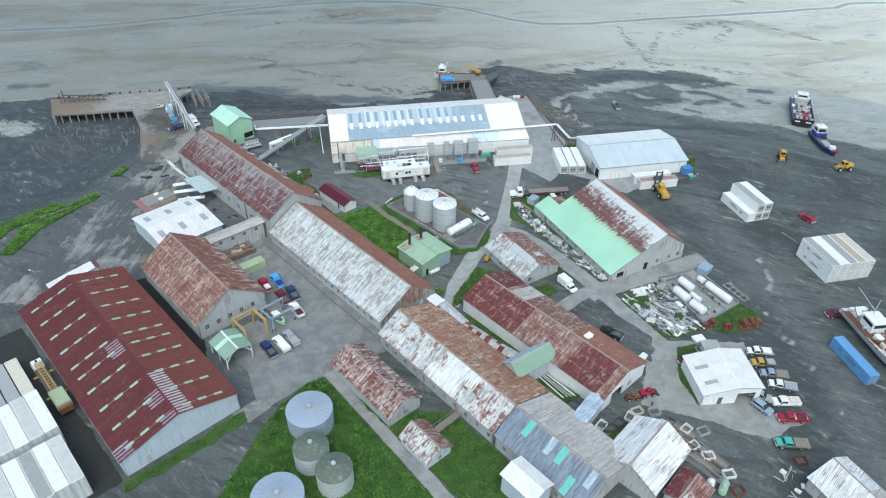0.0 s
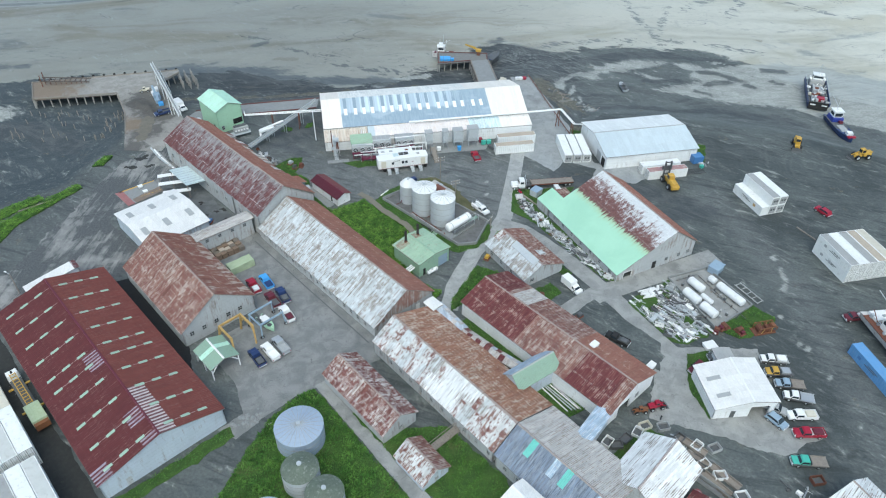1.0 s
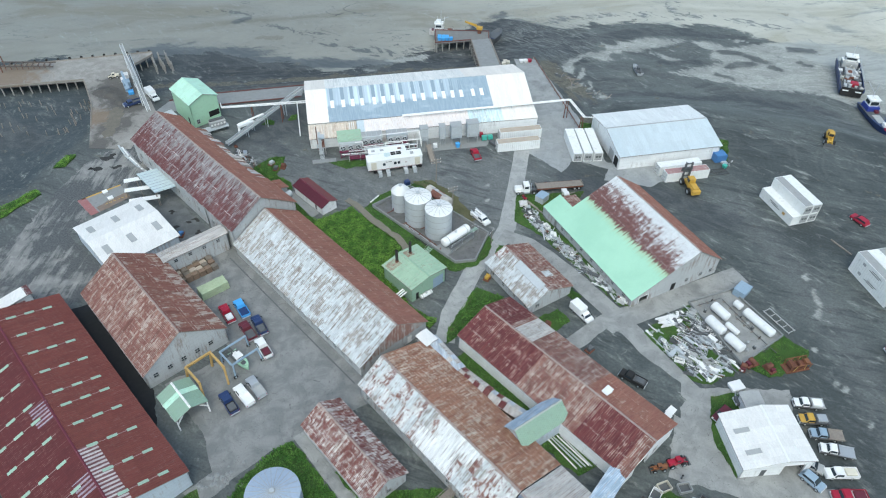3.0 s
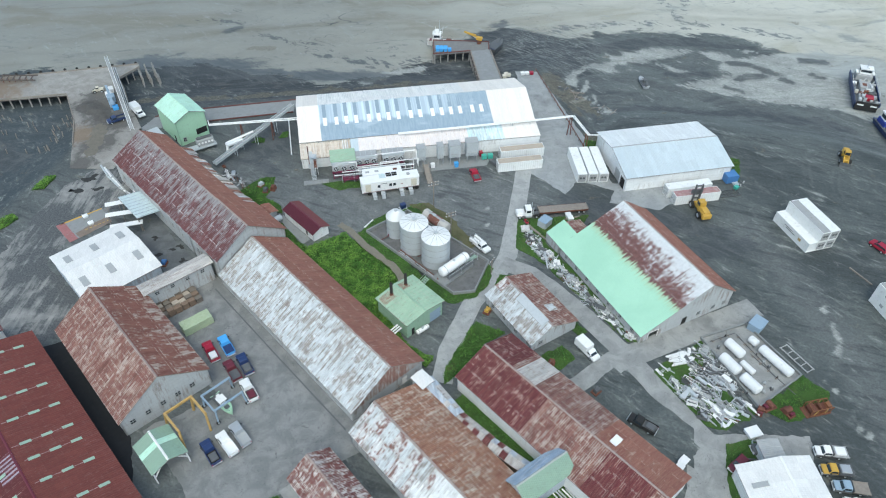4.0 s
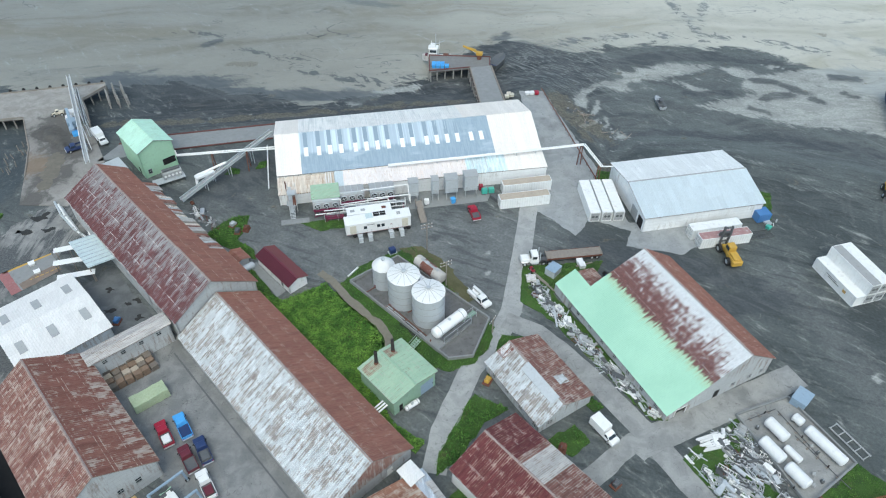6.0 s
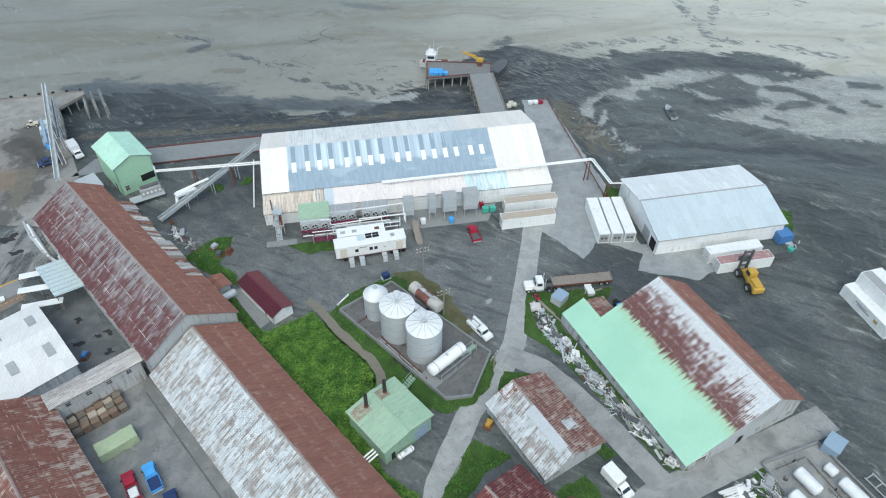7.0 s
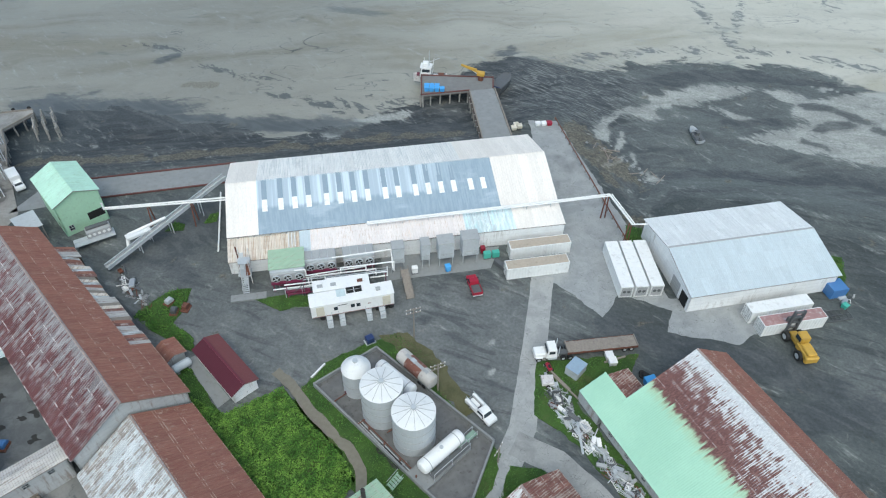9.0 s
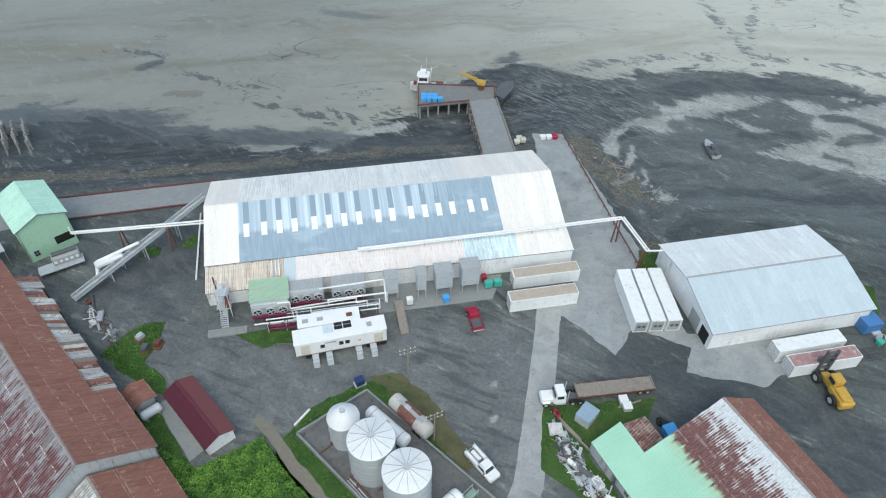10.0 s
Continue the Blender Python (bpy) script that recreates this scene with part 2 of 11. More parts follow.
RUST, RUST2, RUST_D = (0.200, 0.080, 0.055), (0.275, 0.142, 0.106), (0.140, 0.055, 0.048)
M = {
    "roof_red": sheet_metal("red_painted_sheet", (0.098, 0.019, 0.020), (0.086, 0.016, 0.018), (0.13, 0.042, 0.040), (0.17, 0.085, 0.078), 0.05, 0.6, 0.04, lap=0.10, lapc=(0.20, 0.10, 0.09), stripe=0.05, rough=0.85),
    # the same red for the right slope, its stronger light put into the colour
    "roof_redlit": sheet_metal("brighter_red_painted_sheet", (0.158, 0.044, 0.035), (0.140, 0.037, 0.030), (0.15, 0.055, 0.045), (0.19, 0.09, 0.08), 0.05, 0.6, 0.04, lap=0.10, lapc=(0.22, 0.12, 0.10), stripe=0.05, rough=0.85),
    "roof_redpatch": sheet_metal("red_sheet_bleached", (0.52, 0.47, 0.46), (0.44, 0.38, 0.38), (0.125, 0.045, 0.048), (0.18, 0.09, 0.095), 0.52, 0.6, 0.06, groove=1.5, count=1.25, edge=0.12, lap=0.2),
    "roof_redpurple": sheet_metal("red_sheet_tarnished", (0.33, 0.30, 0.36), (0.24, 0.17, 0.21), (0.095, 0.020, 0.026), (0.12, 0.035, 0.045), 0.60, 0.6, 0.06, groove=1.5, count=1.25, edge=0.12, lap=0.2),
    "roof_brown": sheet_metal("rusty_sheet", (0.40, 0.335, 0.295), (0.30, 0.215, 0.185), (0.150, 0.060, 0.050), (0.215, 0.108, 0.086), 0.74, 0.92, 0.10, lap=0.9, lapc=(0.44, 0.38, 0.34), run=0.50, rows=1.13, cols=1.15, blot=0.20, edge=0.13, clump=0.6, groove=0.30, count=2.6),
    "roof_orange": sheet_metal("orange_rusty_sheet", (0.50, 0.42, 0.34), (0.40, 0.30, 0.23), (0.225, 0.098, 0.062), (0.300, 0.160, 0.106), 0.73, 0.5, 0.12, clump=0.8, lap=0.85, lapc=(0.54, 0.46, 0.37), blot=0.5, rows=1.06, cols=1.3, groove=0.2, edge=0.10),
    "roof_darkrust": sheet_metal("dark_rusty_sheet", (0.275, 0.270, 0.275), (0.185, 0.165, 0.170), (0.098, 0.032, 0.036), (0.135, 0.056, 0.055), 0.72, 0.90, 0.05, clump=0.8, lap=1.0, lapc=(0.50, 0.47, 0.46), run=0.40, rows=2.9, cols=2.8, groove=0.30, blot=0.20, field=(-49.4, 162.2, 0.5, 8.0, -0.24, 0.10), way=135.0, count=2.4, edge=0.15),
    "roof_plainrust": sheet_metal("even_rusty_sheet", (0.46, 0.33, 0.26), (0.34, 0.22, 0.17), (0.245, 0.100, 0.074), (0.290, 0.138, 0.102), 0.90, 0.4, 0.05, lap=0.75, lapc=(0.50, 0.38, 0.30), stripe=0.06, groove=0.06, rows=2.9, cols=1.3, clump=0.5, blot=0.35, edge=0.09),
    "roof_white": sheet_metal("weathered_white_sheet", (0.555, 0.590, 0.608), (0.42, 0.45, 0.465), (0.225, 0.195, 0.175), (0.345, 0.325, 0.305), 0.36, 0.9, 0.08, clump=1.0, lap=0.55, lapc=(0.66, 0.66, 0.66), blot=0.40, run=0.40, groove=0.20, rows=1.45, edge=0.14, count=2.4, stripe=0.14),
    "roof_whiterust": sheet_metal("white_and_rust_sheet", (0.60, 0.61, 0.61), (0.48, 0.485, 0.48), (0.140, 0.054, 0.047), (0.24, 0.135, 0.108), 0.42, 0.8, 0.20, clump=0.55, lap=0.6, lapc=(0.62, 0.58, 0.55), blot=0.5, run=0.8, groove=0.2),
    "roof_flakerust": sheet_metal("flaking_red_rust_sheet", (0.55, 0.52, 0.50), (0.42, 0.37, 0.34), (0.120, 0.036, 0.034), (0.175, 0.068, 0.054), 0.66, 0.7, 0.14, clump=0.4, lap=1.0, lapc=(0.56, 0.50, 0.46), run=0.6, rows=1.06, blot=0.45, groove=0.25),
    "roof_shed": green_to_rust(),
    "roof_plantblue": plant_blue(),
    "roof_redrust": sheet_metal("red_rust_sheet", (0.36, 0.26, 0.22), (0.24, 0.13, 0.11), (0.105, 0.022, 0.026), (0.140, 0.044, 0.040), 0.90, 0.85, 0.06, lap=0.55, run=0.7, rows=2.6, blot=0.35, groove=0.25, count=2.6, clump=0.8, edge=0.10),
    "roof_shoprust": sheet_metal("rusty_sheet_pale_at_the_eave", (0.43, 0.36, 0.31), (0.34, 0.25, 0.20), (0.185, 0.072, 0.055), (0.235, 0.108, 0.080), 0.90, 0.85, 0.05, lap=0.8, lapc=(0.50, 0.42, 0.35), stripe=0.10, run=0.4, groove=0.12, rows=2.9, cols=1.3, clump=0.8, blot=0.35, edge=0.10, field=(-48.0, 114.6, -3.0, -9.0, 0.05, -0.17), way=134.2, count=2.2),
    "roof_grey": sheet_metal("grey_sheet", (0.50, 0.48, 0.455), (0.43, 0.415, 0.40), (0.28, 0.24, 0.215), (0.36, 0.32, 0.295), 0.26, 0.6),
    "roof_blue": sheet_metal("blue_grey_sheet", (0.21, 0.26, 0.335), (0.17, 0.21, 0.28), (0.12, 0.14, 0.175), (0.27, 0.30, 0.345), 0.45, 0.9, 0.04, run=0.2, rows=3.2, cols=1.3, lap=0.3, lapc=(0.36, 0.40, 0.45)),
    "roof_peel": sheet_metal("peeling_white_sheet", (0.70, 0.71, 0.715), (0.62, 0.63, 0.635), (0.22, 0.20, 0.19), (0.36, 0.32, 0.29), 0.08, 0.8, 0.04, clump=0.8, lap=0.3, lapc=(0.6, 0.6, 0.6), run=0.3, rows=2.4, cols=1.2, blot=0.3),
    "roof_green": sheet_metal("pale_green_sheet", (0.44, 0.68, 0.55), (0.47, 0.70, 0.57), (0.36, 0.58, 0.42), (0.42, 0.60, 0.46), 0.04, 0.7, 0.03, lap=0.15, lapc=(0.5, 0.7, 0.6), stripe=0.04),
    "roof_plantwhite": sheet_metal("warm_white_painted_sheet", (0.79, 0.745, 0.695), (0.76, 0.715, 0.665), (0.66, 0.66, 0.63), (0.72, 0.66, 0.60), 0.05, 0.5, 0.02, way=11.6, lap=0.1, lapc=(0.62, 0.60, 0.58), stripe=0.04),
    "roof_shedgreen": sheet_metal("mint_green_sheet", (0.345, 0.58, 0.435), (0.36, 0.60, 0.45), (0.30, 0.50, 0.36), (0.36, 0.52, 0.40), 0.04, 0.7, 0.03, lap=0.1, lapc=(0.42, 0.62, 0.5), stripe=0.04),
    "roof_sage": sheet_metal("sage_green_sheet", (0.34, 0.48, 0.34), (0.31, 0.45, 0.32), (0.31, 0.40, 0.32), (0.25, 0.24, 0.17), 0.12, 0.5, 0.06, stripe=0.04),
    "roof_sagerust": sheet_metal("rust_stained_sage_sheet", (0.33, 0.45, 0.32), (0.31, 0.42, 0.30), (0.20, 0.11, 0.08), (0.30, 0.22, 0.16), 0.55, 0.5, 0.06, stripe=0.04, clump=0.8, blot=0.6, edge=0.2),
    "roof_clean": sheet_metal("white_painted_sheet", (0.71, 0.70, 0.685), (0.68, 0.67, 0.655), (0.63, 0.68, 0.65), (0.70, 0.68, 0.66), 0.04, 0.5, 0.02, way=11.6, lap=0.1, lapc=(0.6, 0.6, 0.6), stripe=0.04),
    "roof_pinkish": sheet_metal("stained_white_sheet", (0.76, 0.70, 0.675), (0.72, 0.665, 0.635), (0.66, 0.55, 0.48), (0.70, 0.62, 0.57), 0.08, 0.8, 0.04, way=11.6, lap=0.1, stripe=0.04),
    "roof_storewhite": sheet_metal("cool_white_sheet", (0.70, 0.725, 0.73), (0.665, 0.69, 0.695), (0.58, 0.61, 0.62), (0.62, 0.64, 0.65), 0.10, 0.5, 0.03, way=12.0, lap=0.1, lapc=(0.60, 0.62, 0.63), stripe=0.08),
    "roof_fadedwhite": sheet_metal("faded_grey_white_sheet", (0.80, 0.79, 0.765), (0.74, 0.735, 0.715), (0.60, 0.62, 0.615), (0.66, 0.67, 0.66), 0.30, 0.6, 0.08, way=11.6, lap=0.1, clump=0.6, stripe=0.05, run=0.1),
    "roof_tanstain": sheet_metal("rust_stained_cream_sheet", (0.70, 0.645, 0.575), (0.64, 0.575, 0.495), (0.47, 0.36, 0.27), (0.55, 0.45, 0.36), 0.30, 0.8, 0.06, way=11.6, lap=0.2, clump=0.5, stripe=0.12, run=0.15),
    "plantdark": plain("unfaded_blue_sheet", (0.245, 0.320, 0.385), 0.5, vary=0.1, dirty=0.1),
    "roof_tealstripe": sheet_metal("faded_teal_sheet", (0.70, 0.78, 0.78), (0.50, 0.66, 0.68), (0.50, 0.58, 0.60), (0.60, 0.68, 0.70), 0.40, 0.95, 0.1, way=11.6, lap=0.1),
    "roof_paleblue": sheet_metal("pale_blue_white_sheet", (0.50, 0.57, 0.605), (0.485, 0.555, 0.59), (0.52, 0.58, 0.61), (0.53, 0.58, 0.60), 0.10, 0.5, 0.02, way=12.0, lap=0.08, lapc=(0.5, 0.55, 0.6), stripe=0.04),
    "roof_steel": sheet_metal("bare_zinc_sheet", (0.38, 0.43, 0.50), (0.34, 0.39, 0.46), (0.46, 0.52, 0.58), (0.54, 0.59, 0.64), 0.36, 0.9, 0.2, way=11.6),
    "roof_zinc": sheet_metal("blue_zinc_sheet", (0.34, 0.43, 0.53), (0.30, 0.39, 0.49), (0.44, 0.52, 0.60), (0.54, 0.60, 0.66), 0.30, 0.9, 0.12),
    "ridge": plain("worn_ridge_flashing", (0.31, 0.255, 0.235), 0.7, vary=0.3, dirty=0.4),
    "skylight": plain("translucent_panel", (0.33, 0.47, 0.37), 0.5),
    "skylight_white": plain("white_panel", (0.82, 0.83, 0.80), 0.5),
    "teal_panel": plain("teal_panel", (0.16, 0.52, 0.45), 0.5),
    "wall_grey": cladding("weathered_grey_cladding", (0.44, 0.455, 0.46), (0.20, 0.165, 0.145), 0.45),
    "wall_pale": cladding("pale_cladding", (0.49, 0.55, 0.61), (0.26, 0.25, 0.25), 0.35, 0.7),
    "wall_white": cladding("white_cladding", (0.78, 0.79, 0.79), (0.36, 0.34, 0.32), 0.22, 0.6),
    "wall_sage": plain("sage_cladding", (0.30, 0.44, 0.32), 0.7),
    "wall_mint": plain("mint_cladding", (0.40, 0.62, 0.44), 0.7, vary=0.1),
    "gable_boards": cladding("faded_red_boards", (0.44, 0.41, 0.38), (0.20, 0.085, 0.060), 0.85, 0.85),
    "wall_wood": plain("brown_boards", (0.20, 0.14, 0.10), 0.85, vary=0.3, dirty=0.4),
    "wood": plain("weathered_timber", (0.25, 0.22, 0.19), 0.85, vary=0.3, dirty=0.4),
    "oldpallet": plain("greyed_pallet_timber", (0.175, 0.150, 0.125), 0.9, vary=0.35, dirty=0.4),
    "pile": plain("dark_timber", (0.11, 0.09, 0.08), 0.9, vary=0.3),
    "concrete": plain("concrete", (0.24, 0.25, 0.25), 0.85, vary=0.15, dirty=0.35, grain=1.2),
    "white": plain("white_paint", (0.78, 0.78, 0.77), 0.45, vary=0.06, dirty=0.12),
    "gaswhite": plain("chalky_white_paint", (0.70, 0.71, 0.71), 0.7, vary=0.08, dirt=(0.42, 0.43, 0.42), dirty=0.35, grain=0.7),
    "boxwhite": plain("container_white", (0.76, 0.77, 0.76), 0.5, vary=0.08, dirt=(0.30, 0.27, 0.24), dirty=0.35, grain=1.0),
    "boxgrey": plain("container_roof_grey", (0.33, 0.335, 0.33), 0.6, vary=0.12, dirt=(0.22, 0.19, 0.16), dirty=0.5, grain=0.8),
    "boxpale": plain("container_roof_pale", (0.53, 0.54, 0.52), 0.6, vary=0.12, dirt=(0.33, 0.31, 0.28), dirty=0.45, grain=0.8),
    "boxblue": plain("container_blue", (0.13, 0.30, 0.55), 0.55, vary=0.1, dirt=(0.30, 0.38, 0.48), dirty=0.35, grain=0.8),
    "boxcream": plain("container_roof_cream", (0.54, 0.51, 0.43), 0.6, vary=0.12, dirt=(0.30, 0.25, 0.20), dirty=0.5, grain=0.8),
    "cream": plain("cream_paint", (0.62, 0.58, 0.48), 0.55, vary=0.12),
    "tan": plain("tan_dirt_roof", (0.42, 0.36, 0.29), 0.8, vary=0.2, dirty=0.3),
    "greypaint": plain("grey_paint", (0.36, 0.37, 0.37), 0.55, vary=0.1),
    "darkgrey": plain("dark_grey_steel", (0.10, 0.105, 0.11), 0.6, vary=0.2),
    "black": plain("black_rubber", (0.018, 0.018, 0.018), 0.8, vary=0.1, dirty=0.15),
    "zinc": plain("galvanised_steel", (0.47, 0.50, 0.52), 0.5, 0.1, vary=0.15, dirty=0.2),
    "tankgrey": plain("tank_steel", (0.49, 0.52, 0.54), 0.5, 0.15, vary=0.1, dirty=0.2),
    "tankblue": plain("tank_zinc", (0.36, 0.43, 0.53), 0.5, 0.2, vary=0.12, dirty=0.15),
    "tankmoss": plain("tank_mossy", (0.115, 0.140, 0.110), 0.85, vary=0.4, dirt=(0.40, 0.42, 0.40), dirty=0.5),
    "red": plain("red_paint", (0.32, 0.012, 0.035), 0.35, vary=0.06, dirty=0.1),
    "maroon": plain("maroon_paint", (0.12, 0.018, 0.03), 0.4, vary=0.08, dirty=0.12),
    "blue": plain("blue_paint", (0.07, 0.19, 0.42), 0.4, vary=0.08, dirty=0.12),
    "royal": plain("royal_blue_paint", (0.025, 0.045, 0.26), 0.45, vary=0.1, dirty=0.15),
    "skyblue": plain("sky_blue_paint", (0.08, 0.36, 0.75), 0.45, vary=0.08, dirty=0.1),
    "navy": plain("navy_paint", (0.02, 0.04, 0.12), 0.4, vary=0.1, dirty=0.1),
    "paleteal": plain("pale_teal_sheet", (0.52, 0.61, 0.62), 0.55, vary=0.15),
    "palebluepaint": plain("pale_blue_paint", (0.27, 0.36, 0.45), 0.5, vary=0.1),
    "tealpaint": plain("teal_paint", (0.08, 0.42, 0.33), 0.45, vary=0.1),
    "yellow": plain("yellow_paint", (0.52, 0.32, 0.055), 0.5, vary=0.12, dirty=0.25),
    "oldyellow": plain("faded_yellow_steel", (0.46, 0.30, 0.11), 0.65, vary=0.2, dirty=0.35),
    "roof_linkgreen": plain("grey_green_sheet", (0.24, 0.35, 0.27), 0.5, vary=0.1),
    # wet ground, made near-black by the alley's deep shade put into the colour
    "alleyshade": plain("black_wet_ground", (0.014, 0.015, 0.017), 0.9, vary=0.3, dirty=0.05, grain=1.0),
    "orange": plain("orange_paint", (0.20, 0.080, 0.034), 0.6, vary=0.2, dirty=0.3),
    "rusttank": plain("flaking_tank_paint", (0.50, 0.48, 0.45), 0.8, vary=0.2, dirt=(0.20, 0.085, 0.060), dirty=0.6, grain=0.9),
    "wornpink": plain("worn_red_roof_paint", (0.34, 0.20, 0.19), 0.75, vary=0.25, dirt=(0.62, 0.58, 0.55), dirty=0.8, grain=0.8),
    "kerbred": plain("faded_red_kerb", (0.135, 0.055, 0.050), 0.85, vary=0.3, dirty=0.35),
    "rust": plain("rusted_iron", (0.150, 0.060, 0.040), 0.9, vary=0.3, dirty=0.3),
    "rustwhite": plain("rusty_white_paint", (0.58, 0.56, 0.54), 0.6, vary=0.12, dirt=(0.17, 0.062, 0.040), dirty=0.95, grain=2.0),
    "hutfaded": plain("faded_red_sheet", (0.155, 0.048, 0.050), 0.85, vary=0.15, dirty=0.2),
    "hutred": plain("dark_red_sheet", (0.075, 0.010, 0.022), 0.85, vary=0.10, dirty=0.06),
    "flakerust": plain("flaking_red_iron", (0.19, 0.080, 0.060), 0.85, vary=0.25, dirt=(0.50, 0.47, 0.44), dirty=0.7, grain=1.5),
    "sooty": plain("sooty_iron", (0.030, 0.027, 0.026), 0.85, vary=0.3, dirt=(0.15, 0.06, 0.04), dirty=0.35),
    "silver": plain("silver_paint", (0.42, 0.44, 0.46), 0.35, 0.3, vary=0.06, dirty=0.1),
    "purple": plain("dark_magenta_paint", (0.16, 0.02, 0.06), 0.5, vary=0.15),
    "palegreen": plain("pale_green_tarp", (0.36, 0.43, 0.28), 0.75, vary=0.25, dirt=(0.5, 0.52, 0.42), dirty=0.4),
    "glass": glass("dark_glass"),
    # near-black for openings: the unlit inside is put into the colour
    "dark": plain("dark_interior", (0.012, 0.012, 0.012), 0.9),
}


def ground_material():
    k = Nodes("mud_gravel_and_tide_flat")
    w = k.world()
    at = k.n("Attribute")
    at.attribute_name = "cover"
    sep = k.n("SeparateColor")
    k.put(sep.inputs[0], at.outputs["Color"])
    flat, beach, pale, creek = sep.outputs[0], sep.outputs[1], sep.outputs[2], at.outputs["Alpha"]
    big = k.noise(w, 0.035, 5, 0.6, 0.6)
    mid = k.noise(w, 0.22, 6, 0.62, 0.4)
    fine = k.noise(w, 1.8, 6, 0.72)
    # yard gravel: dark, with dry patches, puddle stains and wheel tracks
    drift = k.noise(k.turned(w, -66, (0.05, 0.22, 1)), 1.0, 6, 0.64, 1.4)
    drift2 = k.noise(k.turned(w, -18, (0.05, 0.30, 1)), 1.0, 6, 0.62, 1.6)
    gravel = k.mix(k.band(big, 0.35, 0.66), (0.053, 0.064, 0.065), (0.112, 0.127, 0.124))
    gravel = k.mix(k.math("MULTIPLY", k.band(drift, 0.50, 0.72), 0.42), gravel, (0.126, 0.139, 0.134))
    gravel = k.mix(k.math("MULTIPLY", k.band(drift2, 0.50, 0.66), 0.65), gravel, (0.040, 0.046, 0.048))
    dry = k.math("MULTIPLY", k.band(k.noise(w, 0.55, 6, 0.64, 0.8), 0.60, 0.70), k.band(k.noise(w, 0.06, 3), 0.48, 0.60))
    gravel = k.mix(k.math("MULTIPLY", dry, 0.8), gravel, (0.21, 0.212, 0.205))
    yard = k.mix(k.band(mid, 0.35, 0.65), (0.128, 0.139, 0.139), (0.176, 0.185, 0.183))
    yard = k.mix(k.math("MULTIPLY", k.band(drift2, 0.52, 0.64), 0.6), yard, (0.062, 0.069, 0.072))
    yard = k.mix(k.math("MULTIPLY", dry, 0.7), yard, (0.255, 0.258, 0.248))
    gravel = k.mix(pale, gravel, yard)
    # dark wet beach with ripple bands
    rip = k.noise(k.turned(w, 12, (0.035, 0.15, 1)), 1.0, 8, 0.66, 1.8)
    ripple = k.noise(k.turned(w, 16, (0.10, 1.1, 1)), 1.0, 5, 0.6, 1.0)
    shore = k.mix(k.band(rip, 0.38, 0.62), (0.036, 0.043, 0.049), (0.096, 0.105, 0.108))
    shore = k.shade(shore, k.math("MULTIPLY_ADD", k.band(ripple, 0.40, 0.60), 0.22, 0.89))
    shore = k.mix(k.math("MULTIPLY", k.band(k.noise(k.turned(w, 10, (0.04, 0.16, 1)), 1.0, 7, 0.64, 1.4), 0.55, 0.66), 0.5), shore, (0.165, 0.162, 0.145))
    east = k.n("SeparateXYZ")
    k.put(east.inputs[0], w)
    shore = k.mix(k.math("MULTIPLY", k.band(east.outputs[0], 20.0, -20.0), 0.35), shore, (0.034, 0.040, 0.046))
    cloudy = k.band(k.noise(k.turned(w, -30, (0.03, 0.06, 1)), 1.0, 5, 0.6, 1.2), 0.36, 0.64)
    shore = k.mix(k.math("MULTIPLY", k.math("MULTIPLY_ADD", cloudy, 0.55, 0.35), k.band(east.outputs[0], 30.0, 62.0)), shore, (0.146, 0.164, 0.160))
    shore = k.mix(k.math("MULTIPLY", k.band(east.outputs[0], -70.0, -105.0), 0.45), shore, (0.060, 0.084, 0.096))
    # silver flat with faint drainage lines
    wide = k.noise(k.turned(w, 8, (0.012, 0.05, 1)), 1.0, 5, 0.6, 0.8)
    vein = k.math("ABSOLUTE", k.math("SUBTRACT", k.noise(k.turned(w, 10, (0.012, 0.036, 1)), 1.0, 2, 0.45, 2.6), 0.5))
    silt = k.mix(k.band(wide, 0.34, 0.66), (0.214, 0.207, 0.172), (0.276, 0.268, 0.228))
    silt = k.mix(k.math("MULTIPLY", k.band(vein, 0.0075, 0.0), k.band(big, 0.50, 0.62)), silt, (0.070, 0.076, 0.076))
    silt = k.mix(k.math("MULTIPLY", k.band(k.noise(k.turned(w, 8, (0.022, 0.08, 1)), 1.0, 5, 0.62, 0.8), 0.60, 0.70), 0.7), silt, (0.092, 0.100, 0.096))
    crack = k.math("ABSOLUTE", k.math("SUBTRACT", k.noise(k.turned(w, 16, (0.03, 0.07, 1)), 1.0, 3, 0.5, 3.0), 0.5))
    silt = k.mix(k.math("MULTIPLY", k.band(crack, 0.006, 0.0), k.math("MULTIPLY", k.band(k.noise(w, 0.02, 3), 0.48, 0.60), 0.7)), silt, (0.10, 0.104, 0.10))
    silt = k.mix(k.math("MULTIPLY", k.band(creek, 0.0, 0.25), 0.6), silt, (0.33, 0.335, 0.32))
    silt = k.mix(k.math("MULTIPLY", k.band(creek, 0.42, 0.66), 0.8), silt, (0.085, 0.090, 0.090))
    sp = k.n("Attribute")
    sp.attribute_name = "specks"
    dots = k.noise(k.turned(w, -30, (0.16, 0.34, 1)), 1.0, 8, 0.70, 0.8)
    silt = k.mix(k.math("MULTIPLY", k.band(k.math("ADD", dots, k.math("MULTIPLY_ADD", sp.outputs["Fac"], 0.26, -0.26)), 0.50, 0.55), 0.85), silt, (0.060, 0.066, 0.066))
    # silt brightens eastward: sky sheen on wet mud, put into the colour
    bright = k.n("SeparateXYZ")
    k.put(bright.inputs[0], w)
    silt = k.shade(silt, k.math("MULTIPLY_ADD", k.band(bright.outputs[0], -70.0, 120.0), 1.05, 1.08))
